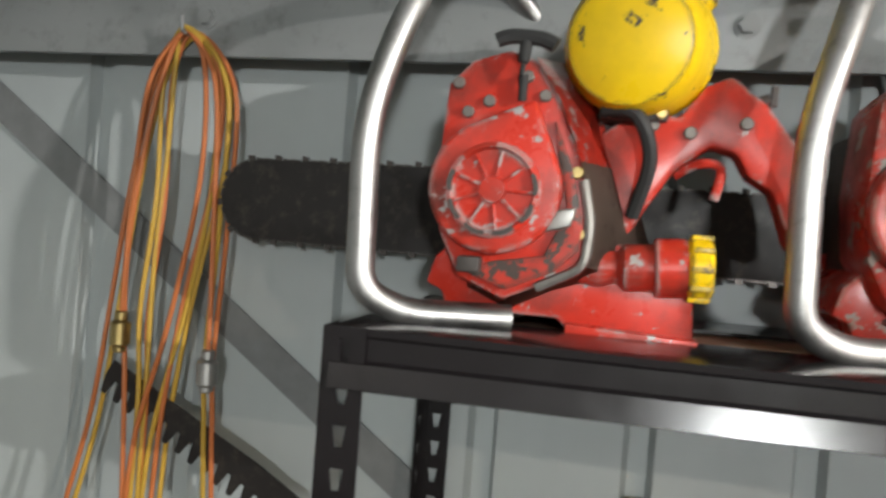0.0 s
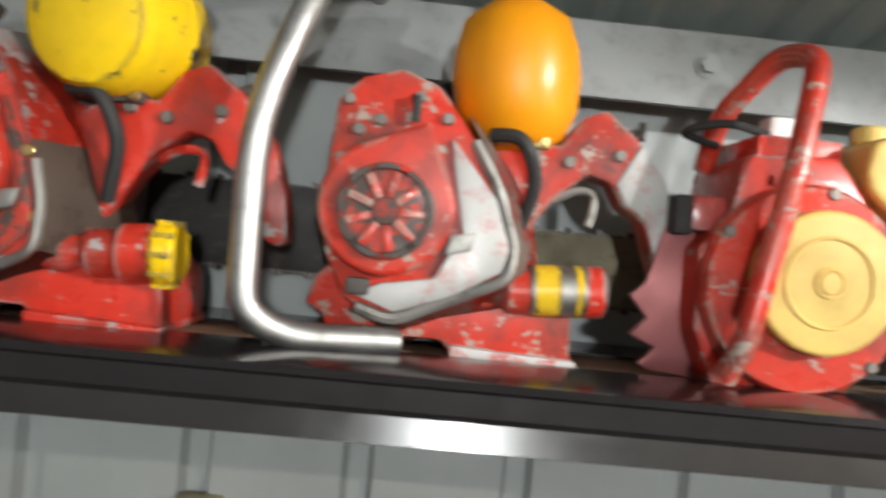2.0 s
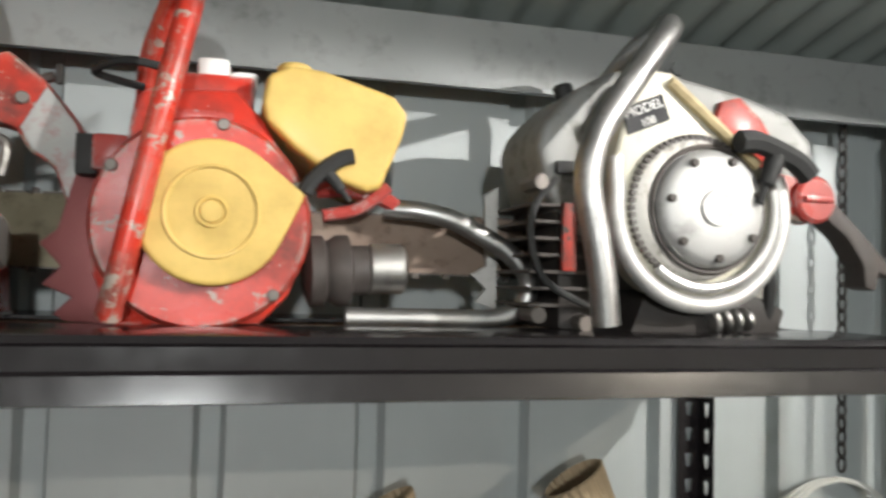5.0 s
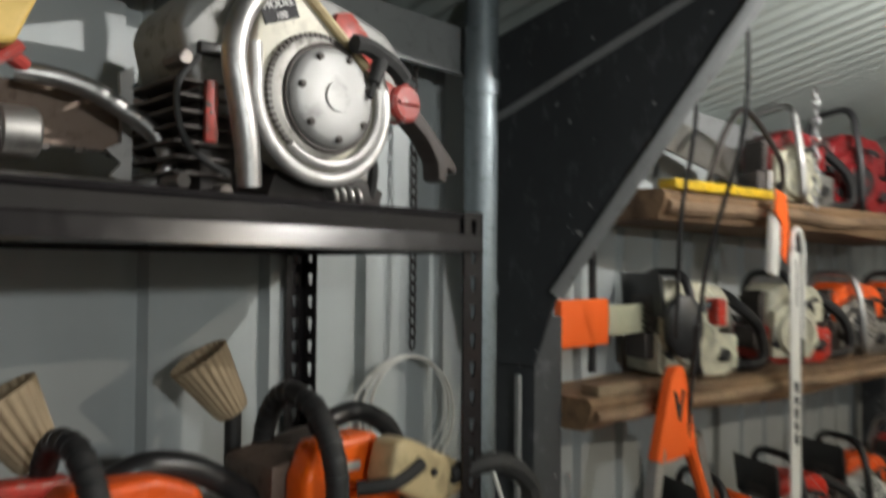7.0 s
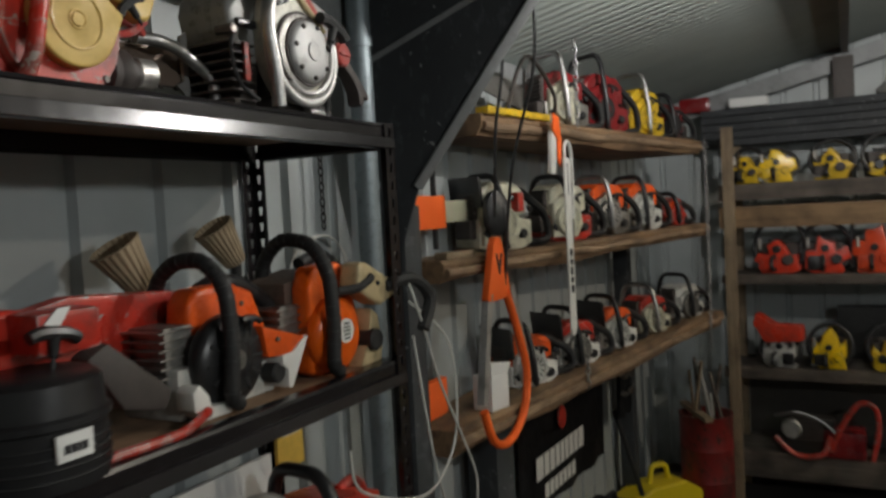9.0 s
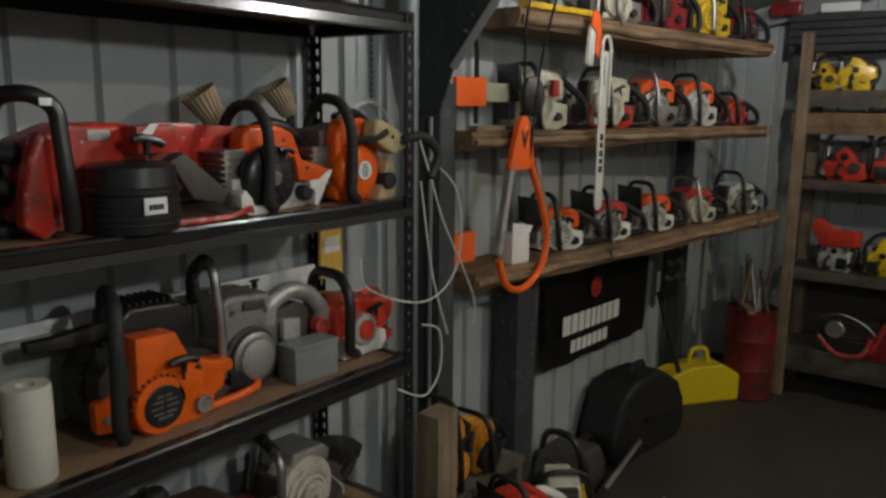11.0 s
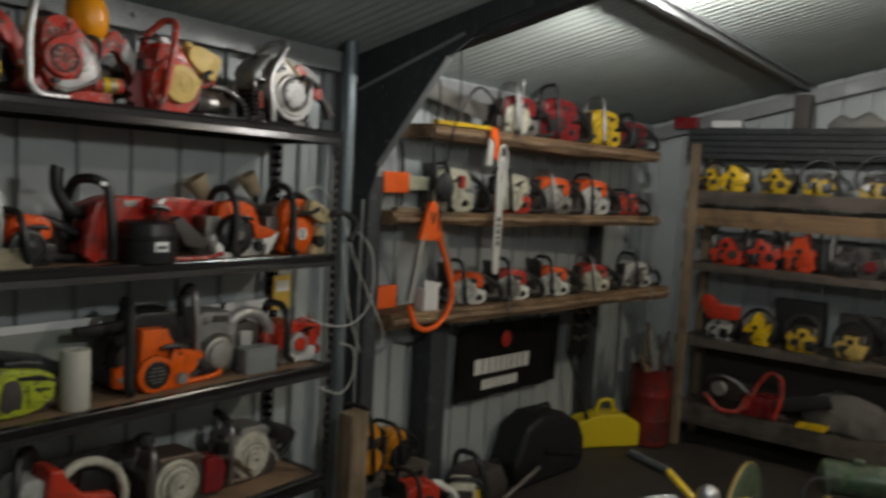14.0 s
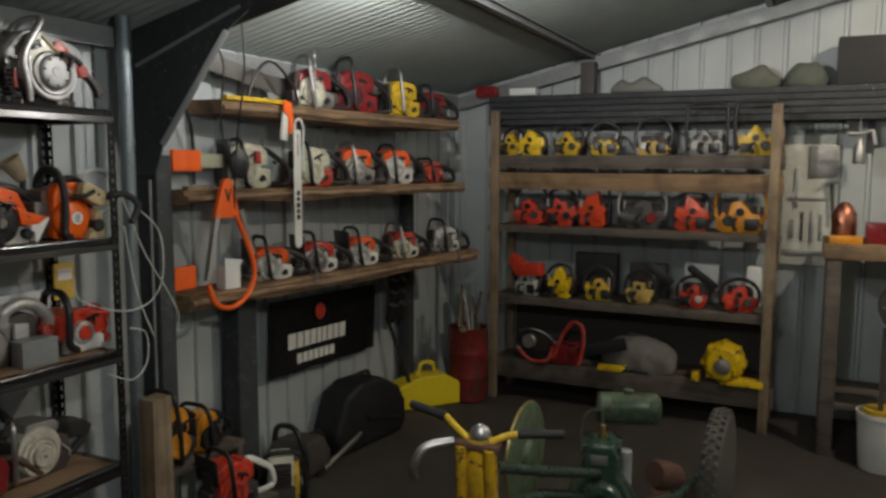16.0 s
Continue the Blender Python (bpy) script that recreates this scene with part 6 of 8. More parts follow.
    panel(t, "bar_mount", [(-0.26, 0.214), (-0.12, 0.206), (-0.07, 0.222), (-0.07, 0.25), (-0.12, 0.246), (-0.2, 0.238), (-0.262, 0.24)], -0.2, -0.165, SOOT, 0.006, "sooty bar clamp")
    panel(t, "front_lug", [(-0.175, 0.03), (-0.12, 0.02), (-0.11, 0.09), (-0.13, 0.11), (-0.175, 0.1)], -0.3, -0.27, BRIGHT_ORANGE, 0.006)
    bolt(t, -0.15, -0.302, 0.058, 0.01, ALLOY)
    h = bent(t, "front_handle", [(-0.13, -0.33, 0.015), (-0.155, -0.358, 0.05), (-0.15, -0.358, 0.25), (-0.125, -0.31, 0.328), (-0.085, -0.2, 0.328), (-0.07, -0.17, 0.24)], 0.0175, RUBBER, 0.05, "thick black rubber handle")
    bent(h, "chrome_shank", [(-0.07, -0.17, 0.26), (-0.066, -0.166, 0.2), (-0.06, -0.17, 0.1)], 0.012, CHROME)


def alloy_saw():
    t = thing("chainsaw", pose(0.72, 0, Z), "old bare alloy chainsaw with chrome handle", "chainsaw")
    panel(t, "crankcase", [(-0.1, 0.012), (-0.06, 0.0), (0.1, 0.0), (0.15, 0.05), (0.12, 0.16), (0.05, 0.19), (-0.08, 0.19), (-0.11, 0.12)], -0.25, -0.08, GREY_CAST, 0.014, seg=3)
    panel(t, "tank", [(-0.1, 0.13), (0.05, 0.13), (0.065, 0.2), (0.055, 0.25), (-0.085, 0.262), (-0.105, 0.24)], -0.26, -0.1, MOTTLED, 0.016, "mottled alloy fuel tank", 3)
    bm = B()
    tube(bm, [(-0.09 + 0.14 * k / 9, -0.18, 0.263 - 0.001 * k) for k in range(10)], 0.004, 6)
    part("seam", bm, GREY_CAST, t)
    cylr = round_part(t, "starter_drum", (-0.02, -0.245, 0.085), 0.074, 0.04, GREY_CAST, "", 0.1)
    bm = B()
    lathe(bm, (-0.02, -0.284, 0.085), (-0.02, -0.3, 0.085), [(0.056, 0), (0.054, 0.6), (0.044, 1), (0, 0.8)], 30)
    part("drum_face", bm, DULL_ALLOY, cylr)
    bm = B()
    tube(bm, [(-0.02 + 0.078 * math.cos(radians(a)), -0.262, 0.085 + 0.078 * math.sin(radians(a))) for a in range(10, 181, 10)], 0.007, 8)
    part("drum_band", bm, GRIME, cylr)
    bent(t, "intake_pipe", [(0.05, -0.24, 0.16), (0.055, -0.25, 0.215), (0.12, -0.25, 0.242), (0.19, -0.25, 0.225), (0.25, -0.25, 0.165), (0.25, -0.245, 0.13)], 0.025, SILVER, 0.06, "shiny curved alloy handle pipe")
    panel(t, "carburettor", [(0.07, 0.02), (0.16, 0.02), (0.2, 0.08), (0.2, 0.18), (0.16, 0.2), (0.08, 0.19)], -0.25, -0.14, GRIME, 0.01)
    panel(t, "plate", [(0.088, 0.105), (0.148, 0.1), (0.15, 0.158), (0.09, 0.165)], -0.27, -0.25, SILVER, 0.003, "bright alloy plate")
    round_part(t, "red_cap", (0.222, -0.26, 0.12), 0.026, 0.03, RED_WORN)
    for bx, bz in ((-0.075, 0.215), (0.035, 0.205)):
        bolt(t, bx, -0.262, bz, 0.008)
    panel(t, "tank_cap", [(-0.045, 0.215), (0.03, 0.21), (0.028, 0.235), (-0.04, 0.24)], -0.268, -0.25, GRIME, 0.005)
    bm = B()
    cyl(bm, (0.05, -0.2, 0.25), (0.05, -0.2, 0.275), 0.008, 10, bevel=0.001)
    box(bm, (0.05, -0.2, 0.272), (0.03, 0.008, 0.006), 0.001, pose(0, 0, 0, 0, 0, 0))
    part("tap", bm, BLACK, t)
    h = bent(t, "front_handle", [(-0.125, -0.28, 0.06), (-0.128, -0.285, 0.2), (-0.135, -0.27, 0.345), (-0.112, -0.2, 0.352), (-0.105, -0.14, 0.3), (-0.1, -0.14, 0.12)], 0.0125, CHROME, 0.04)
    bent(h, "grip", [(-0.126, -0.235, 0.352), (-0.112, -0.2, 0.355), (-0.105, -0.138, 0.31), (-0.104, -0.138, 0.23)], 0.0175, RUBBER, 0.03)


def red_white_saw():
    t = thing("chainsaw", pose(1.08, 0, Z), "small red and white chainsaw with black handle", "chainsaw")
    panel(t, "crankcase", [(-0.09, 0.0), (0.1, 0.0), (0.12, 0.06), (0.09, 0.12), (-0.09, 0.13)], -0.29, -0.13, GRIME, 0.008)
    panel(t, "shroud", [(-0.1, 0.06), (0.1, 0.062), (0.15, 0.1), (0.15, 0.15), (0.08, 0.168), (-0.02, 0.182), (-0.09, 0.165)], -0.305, -0.15, RED_BRIGHT, 0.012, seg=3)
    panel(t, "lower_panel", [(-0.085, 0.006), (0.08, 0.004), (0.105, 0.03), (0.1, 0.066), (-0.08, 0.075)], -0.318, -0.28, WHITE_PLASTIC, 0.007, "white lower panel")
    cov = round_part(t, "starter_cover", (0.0, -0.305, 0.085), 0.05, 0.022, SILVER, "grey starter ring")
    round_part(cov, "starter_hub", (0.0, -0.326, 0.085), 0.03, 0.008, RED_BRIGHT, "red starter hub")
    pull_handle(t, (0.05, -0.32, 0.14), BLACK, -15, 0.9)
    panel(t, "fuel_cap", [(0.12, 0.02), (0.15, 0.02), (0.155, 0.05), (0.13, 0.065), (0.115, 0.05)], -0.3, -0.26, RED, 0.006)
    bent(t, "rear_handle", [(0.08, -0.23, 0.16), (0.14, -0.23, 0.175), (0.185, -0.23, 0.13), (0.18, -0.23, 0.04), (0.1, -0.23, 0.02)], 0.014, RED)
    bent(t, "front_handle", [(-0.04, -0.325, 0.02), (-0.09, -0.345, 0.045), (-0.085, -0.345, 0.2), (-0.08, -0.3, 0.262), (-0.06, -0.17, 0.26), (-0.05, -0.13, 0.1)], 0.0155, BLACK, 0.05)


red_loop_saw()
lime_saw()
bm = B()
lathe(bm, (0.09, -0.33, Z), (0.09, -0.33, Z + 0.2), [(0.044, 0), (0.047, 0.02), (0.047, 0.97), (0.044, 1), (0.018, 1), (0.018, 0.9), (0, 0.9)], 32)
tagged(part("paper_roll", bm, plain("paper_towel", (0.6, 0.58, 0.5), 0.9, 0.1, 40, 0.3)), "dirty white paper towel roll standing upright", "paper roll")
badge_saw()
alloy_saw()
bm = B()
box(bm, (0, 0, 0.05), (0.15, 0.08, 0.1), 0.004)
box(bm, (0, 0, 0.098), (0.154, 0.084, 0.014), 0.002)
tagged(part("grey_tin", bm, plain("grey_tin_paint", (0.22, 0.23, 0.23), 0.5)), "small grey metal box beside the saw", "box").matrix_world = pose(0.855, -0.315, Z, 0, 0, -4)
red_white_saw()

# ---- fourth shelf and below ----
Z = LEVELS[3]


def white_handle_saw():
    t = thing("chainsaw", pose(0.12, 0, Z), "red chainsaw with a worn white loop handle", "chainsaw")
    panel(t, "crankcase", [(-0.18, 0.0), (0.14, 0.0), (0.15, 0.1), (0.08, 0.15), (-0.1, 0.17), (-0.18, 0.12)], -0.28, -0.12, GRIME, 0.01)
    panel(t, "engine_cover", [(-0.19, 0.06), (-0.1, 0.06), (-0.09, 0.24), (-0.12, 0.262), (-0.17, 0.255), (-0.195, 0.2)], -0.28, -0.14, PALE, 0.014, "pale grey engine cover", 3)
    panel(t, "shroud", [(-0.1, 0.03), (0.12, 0.02), (0.15, 0.08), (0.13, 0.15), (0.02, 0.18), (-0.03, 0.235), (-0.05, 0.282), (-0.095, 0.29), (-0.105, 0.2)], -0.31, -0.18, RED_BRIGHT, 0.014, seg=3)
    recoil_cover(t, (-0.03, -0.305, 0.09), 0.06, RED_BRIGHT, 0.02, "slots")
    bent(t, "rear_handle", [(-0.05, -0.29, 0.25), (0.0, -0.295, 0.288), (0.07, -0.3, 0.285), (0.145, -0.3, 0.235), (0.178, -0.3, 0.15), (0.16, -0.3, 0.06), (0.1, -0.29, 0.04)], 0.0145, CREAM_WORN, 0.05, "worn white plastic handle", 1.2)
    panel(t, "trigger_guard", [(0.01, 0.17), (0.13, 0.16), (0.15, 0.2), (0.1, 0.24), (0.03, 0.25)], -0.28, -0.25, BLACK, 0.008)
    bent(t, "front_handle", [(-0.2, -0.3, 0.06), (-0.21, -0.31, 0.25), (-0.175, -0.26, 0.362), (-0.1, -0.2, 0.34), (-0.06, -0.14, 0.2)], 0.014, BLACK, 0.05)


def cream_fan_saw():
    t = thing("chainsaw", pose(0.52, 0, Z), "dark red chainsaw with cream ringed fan cover", "chainsaw", "ring fan saws")
    panel(t, "crankcase", [(-0.12, 0.0), (0.2, 0.0), (0.23, 0.06), (0.2, 0.13), (0.0, 0.17), (-0.13, 0.14)], -0.28, -0.1, GRIME, 0.012)
    panel(t, "tank", [(-0.08, 0.13), (0.13, 0.12), (0.16, 0.16), (0.1, 0.2), (-0.07, 0.212)], -0.27, -0.12, RIM_BROWN, 0.014, "brown oily fuel tank", 3)
    ring_fan(t, (-0.008, -0.28, 0.1), 0.098, CREAM_WORN, 0.045)
    panel(t, "carburettor_box", [(0.11, 0.03), (0.2, 0.02), (0.22, 0.12), (0.19, 0.165), (0.12, 0.17)], -0.3, -0.2, DARK_RED, 0.01, "dark red intake box")
    bent(t, "rear_handle", [(0.18, -0.26, 0.15), (0.27, -0.26, 0.125), (0.34, -0.26, 0.06), (0.38, -0.26, 0.018), (0.33, -0.25, 0.016), (0.2, -0.25, 0.03)], 0.015, RIM_BROWN, 0.03, "worn dark rear grip")
    for k in range(4):
        bolt(t, -0.05 + 0.05 * k, -0.272, 0.185 - 0.003 * k, 0.007)
    bent(t, "front_handle", [(-0.13, -0.32, 0.03), (-0.135, -0.33, 0.1), (-0.133, -0.33, 0.262), (-0.12, -0.27, 0.285), (-0.1, -0.16, 0.28), (-0.1, -0.12, 0.1)], 0.012, CHROME, 0.03)
    bm = B()
    lathe(bm, (-0.118, -0.25, 0.262), (-0.118, -0.25, 0.315), [(0.02, 0), (0.034, 0.3), (0.034, 0.7), (0.022, 1), (0, 1)], 18)
    part("handle_clamp", bm, RUBBER, t)
    guide_bar(t, -0.1, -0.44, 0.235, 0.034, 0.03, -0.16, BAR_DARK)


def white_fan_saw():
    t = thing("chainsaw", pose(0.9, 0, Z), "grimy chainsaw with white ringed fan cover", "chainsaw", "ring fan saws")
    panel(t, "crankcase", [(-0.1, 0.0), (0.12, 0.0), (0.16, 0.05), (0.14, 0.14), (0.08, 0.17), (-0.1, 0.17)], -0.25, -0.09, GRIME, 0.012)
    panel(t, "fan_housing", disc_outline(0.0, 0.112, 0.1, 30), -0.255, -0.16, CREAM_WORN, 0.012, seg=3)
    panel(t, "tank", [(-0.06, 0.17), (0.1, 0.165), (0.11, 0.2), (0.08, 0.225), (-0.04, 0.23)], -0.24, -0.1, DULL_ALLOY, 0.012, seg=3)
    ring_fan(t, (0.0, -0.25, 0.098), 0.086, CREAM_WORN, 0.038)
    bent(t, "starter_cord", [(0.09, -0.26, 0.12), (0.11, -0.29, 0.09), (0.1, -0.3, 0.07)], 0.004, GREY_CAST)
    bent(t, "front_handle", [(-0.13, -0.28, 0.03), (-0.142, -0.3, 0.12), (-0.142, -0.3, 0.262), (-0.13, -0.25, 0.292), (-0.1, -0.15, 0.29), (-0.1, -0.11, 0.1)], 0.012, CHROME, 0.03)
    bent(t, "handle_sleeve", [(-0.138, -0.27, 0.285), (-0.12, -0.2, 0.296), (-0.1, -0.14, 0.29)], 0.017, RUBBER, 0.03)
    bent(t, "rear_handle", [(0.06, -0.18, 0.2), (0.16, -0.18, 0.185), (0.25, -0.18, 0.15), (0.27, -0.18, 0.08), (0.2, -0.18, 0.03), (0.12, -0.18, 0.03)], 0.018, RUBBER, 0.04, "", 1.3)
    panel(t, "rear_frame", [(0.1, 0.1), (0.28, 0.09), (0.3, 0.13), (0.26, 0.165), (0.1, 0.19)], -0.2, -0.165, BAR_DARK, 0.006)


white_handle_saw()
cream_fan_saw()
white_fan_saw()

# ---- bits hung on the wall left of and behind the rack ----
bm = B()
box(bm, (0.6, 0, 0), (1.2, 0.004, 0.05), 0, pose(-1.26, -0.006, 2.455, 0, 36.1, 0))
solid("wall_brace", bm, STRAP, "galvanised diagonal strap brace on the wall", "brace")

cord = thing("extension_cord", pose(-0.823, -0.1, 2.511), "orange and yellow cord hank hung on a bolt", "cord")


def strand(pts, mat, r=0.0036):
    bm = B()
    tube(bm, spline(pts, 7), r, 8)
    part("strand", bm, mat, cord)


# each strand goes up one leg, over the hook and down the other; legs run together lower down
LEGS = (((-0.151, -0.666), (-0.119, -0.53), (-0.096, -0.35), (-0.079, -0.21), (-0.05, -0.06), (0.048, -0.058), (0.05, -0.18), (0.016, -0.356), (-0.007, -0.517), (-0.016, -0.65)),
        ((-0.045, -0.66), (-0.042, -0.5), (-0.048, -0.386), (-0.034, -0.225), (-0.034, -0.06), (0.062, -0.07), (0.064, -0.258), (0.056, -0.43), (0.06, -0.52), (0.067, -0.634)),
        ((-0.052, -0.68), (-0.06, -0.5), (-0.07, -0.33), (-0.055, -0.17), (-0.03, -0.05), (0.03, -0.045), (0.034, -0.2), (0.0, -0.4), (-0.038, -0.55), (-0.05, -0.68)),
        ((-0.038, -0.68), (-0.035, -0.5), (-0.035, -0.33), (-0.026, -0.18), (-0.022, -0.05), (0.04, -0.05), (0.046, -0.2), (0.022, -0.36), (-0.02, -0.55), (-0.032, -0.68)))
for k, leg in enumerate(LEGS):
    pts = [(a, -0.006 * (k % 3) - 0.004, c) for a, c in leg]
    pts.insert(5, (0.0, -0.012 - 0.004 * k, 0.002 + 0.005 * (k % 2)))
    strand(pts, CORD_YELLOW if k % 2 else CORD_ORANGE)
    if k < 2:
        strand([(a + 0.008, y + 0.008, c - 0.004) for a, y, c in pts], CORD_ORANGE if k % 2 else CORD_YELLOW)
for pts, mm in ((((-0.004, -0.02, 0.002), (-0.05, -0.02, -0.07), (-0.066, -0.02, -0.25), (-0.07, -0.02, -0.4)), BRASS), (((0.006, -0.02, 0.002), (0.05, -0.02, -0.07), (0.062, -0.02, -0.28), (0.066, -0.02, -0.44)), ALLOY)):
    strand(pts, CORD_ORANGE)
    x1, zz = pts[-1][0], pts[-1][2]
    bm = B()
    cyl(bm, (x1, -0.02, zz), (x1, -0.02, zz - 0.035), 0.014, 14, bevel=0.003)
    cyl(bm, (x1, -0.02, zz + 0.014), (x1, -0.02, zz), 0.009, 12, bevel=0.002)
    cyl(bm, (x1, -0.02, zz - 0.035), (x1, -0.02, zz - 0.044), 0.009, 12, bevel=0.002)
    part("cord_fitting", bm, mm, cord, "metal end fitting of the cord")
bm = B()
tube(bm, rounded([(0.0, 0.03, 0.0), (0.0, -0.03, 0.0), (0.0, -0.032, 0.02)], 0.008), 0.003, 8)
part("hook", bm, GALV, cord)

# two-man saw blade with raked teeth
bm = B()
pts, n = [], 22
for i in range(n):
    x0 = i * 0.021
    pts += [(x0, 0.0), (x0 + 0.006, -0.022), (x0 + 0.013, -0.022), (x0 + 0.016, 0.0)]
pts += [(n * 0.021, 0.0), (n * 0.021, 0.03), (n * 0.0105, 0.034), (0.0, 0.022)]
prism(bm, pts, -0.0012, 0.0012)
tagged(part("crosscut_saw", bm, BAR_DARK), "dark old crosscut saw blade hung on the wall", "saw").matrix_world = pose(-0.925, -0.1, 2.03, 0, 30, 0) @ Matrix.Scale(1.12, 4)


def link_chain(x, y, z0, z1, label, mat=LINK_STEEL, size=1.0):
    t = thing("chain", pose(x, y, z1), label, "chain")
    n = int((z1 - z0) / (0.026 * size))
    first = None
    for k in range(n):
        zc = -0.026 * size * (k + 0.5)
        if first is None:
            bm = B()
            tube(bm, [(0.0085 * size * math.cos(a), 0, 0.0165 * size * math.sin(a)) for a in [2 * math.pi * j / 10 for j in range(10)]], 0.0032 * size, 6, True)
            ob = first = part("link", bm, mat, t)
        else:
            ob = new("link", first.data)
            ob.parent = t
        ob.matrix_local = pose(0, 0, zc, 0, 0, 90 * (k % 2))
    return t


link_chain(1.415, -0.05, 1.94, 2.55, "dark hanging chain with a cable coil", BAR_DARK, 0.8)
coil = thing("cable_coil", pose(1.413, -0.045, 1.93), "coil of pale cable hung on the chain end", "cable")
for k in range(3):
    bm = B()
    r = 0.1 + 0.012 * k
    tube(bm, [(r * math.sin(a) * (1 + 0.06 * k), 0.006 * k, -r + r * math.cos(a)) for a in [2 * math.pi * j / 36 for j in range(36)]], 0.003, 6, True)
    part("turn", bm, WIRE, coil)

cable = thing("loose_cable", pose(0, 0, 0), "loose white cable draped off the rack end", "cable")
for pts in ([(1.2, -0.43, 1.83), (1.25, -0.44, 1.7), (1.31, -0.44, 1.57), (1.44, -0.43, 1.39), (1.5, -0.43, 1.28), (1.494, -0.43, 1.2)],
            [(0.98, -0.4, 1.5), (1.0, -0.41, 1.41), (1.17, -0.45, 1.343), (1.34, -0.43, 1.358), (1.426, -0.42, 1.46), (1.436, -0.4, 1.65), (1.42, -0.3, 1.75)],
            [(1.21, -0.43, 1.7), (1.256, -0.44, 1.416), (1.352, -0.43, 1.2)],
            [(1.1, -0.43, 1.088), (1.21, -0.45, 1.04), (1.3, -0.44, 1.1), (1.308, -0.43, 1.22), (1.22, -0.43, 1.26)]):
    bm = B()
    tube(bm, spline(pts, 7), 0.0032, 7)
    part("cable_run", bm, WIRE, cable)
bm = B()
tube(bm, spline([(1.15, -0.4, 1.82), (1.22, -0.43, 1.83), (1.28, -0.44, 1.78), (1.24, -0.44, 1.71)], 6), 0.015, 8)
tagged(part("black_hose", bm, RUBBER), "short black rubber hose over the rack end", "hose")
# packet hung behind the third shelf
t = thing("hanging_packet", pose(1.2, -0.06, 1.44), "yellow and white packet hung behind the shelf", "packet")
bm = B()
box(bm, (0, 0, 0), (0.1, 0.012, 0.16), 0.003)
part("bag", bm, plain("packet_card", (0.7, 0.45, 0.08), 0.5, 0.5, 18), t)
bm = B()
box(bm, (0, -0.008, 0.03), (0.07, 0.003, 0.05), 0.001)
part("print_panel", bm, PAPER, t)


# ---- saws and gear on the slab shelves ----
def on_slab(x, z, back=0.15, turn=-27):
    return pose(x, front_y(x) + back, z, 0, 0, turn)


GT = "saws on the slab shelves"
# top slab
chainsaw(on_slab(2.85, Z_TOP), "cream chainsaw with chrome handles and red top", CREAM, top=DARK_RED, cover=CREAM, side=CREAM, handle=CHROME, height=0.24, arch=0.07, style="rings", guard=False, bar=0.0, seed=21, group=GT, vintage=True)
chainsaw(on_slab(3.24, Z_TOP), "dark red chainsaw with black wrap handle", DARK_RED, cover=DARK_RED, side=DARK_RED, rear=BLACK, height=0.27, length=0.3, arch=0.08, style="badge", guard=False, bar=0.0, seed=22, group=GT)
chainsaw(on_slab(3.74, Z_TOP), "yellow chainsaw with chrome handle on the slab", SAW_YELLOW, cover=SAW_YELLOW, side=SAW_YELLOW, handle=CHROME, height=0.25, arch=0.07, style="slots", guard=False, bar=0.0, seed=23, group=GT)
chainsaw(on_slab(4.1, Z_TOP), "dark red chainsaw at the chain end of the slab", DARK_RED, cover=BLACK, side=GRIME, height=0.2, arch=0.05, bar=0.0, seed=24, group=GT)
bm = B()
prism(bm, stadium(0.6, 0.0, 0.05, 0.048, 0.046), -0.004, 0.004, 0.001)
tagged(part("loose_bar", bm, BAR_GREY), "long pale guide bar leaning on the top slab", "guide bar").matrix_world = pose(2.05, -0.12, Z_TOP + 0.16, 0, 9, -4)
bm = B()
box(bm, (0.22, 0, 0.012), (0.44, 0.05, 0.024), 0.003)
tagged(part("yellow_level", bm, SAW_YELLOW), "yellow spirit level lying on the slab", "spirit level").matrix_world = pose(2.05, -0.25, Z_TOP, 0, 0, -8)
bm = B()
tube(bm, spline([(2.2, -0.28, 2.31), (2.27, -0.3, 2.46), (2.4, -0.3, 2.52), (2.55, -0.33, 2.4), (2.62, -0.3, 2.31)], 7), 0.008, 8)
tagged(part("loose_saw_chain", bm, CHAIN_STEEL), "dull saw chain looped up on the slab", "saw chain")
link_chain(2.69, -0.375, Z_TOP - 0.01, 2.62, "galvanised chain holding the slab shelf")
# middle slab
t = chainsaw(on_slab(2.32, Z_MID), "pale cream chainsaw with a black oval for its intake opening", CREAM, top=CREAM, cover=CREAM, side=CREAM, height=0.25, length=0.26, arch=0.02, style="rings", guard=True, bar=0.0, seed=31, group=GT)
# raised black oval, the recess's dark put into its colour
bm = B()
lathe(bm, (0, 0, 0), (0, 0.03, 0), [(0.045, 0), (0.052, 0.2), (0.052, 1)], 26, pose(-0.075, -0.125, 0.135) @ Matrix.Diagonal((1, 1, 1.55, 1)))
part("intake", bm, BLACK, t, "raised black oval in place of the intake recess")
bm = B()
box(bm, (0, 0, 0), (0.03, 0.05, 0.07), 0.006, pose(0.03, -0.1, 0.17))
part("red_switch_plate", bm, RED, t)
chainsaw(on_slab(2.83, Z_MID), "cream chainsaw with red side plates", CREAM, top=CREAM, cover=CREAM, side=RED, height=0.24, arch=0.03, style="rings", guard=False, bar=0.0, seed=32, group=GT)
chainsaw(on_slab(3.24, Z_MID), "bare alloy chainsaw with orange top and chrome handle", GREY_CAST, top=ORANGE, cover=ALLOY, side=GREY_CAST, handle=CHROME, height=0.24, arch=0.03, style="slots", guard=False, bar=0.0, seed=33, group=GT)
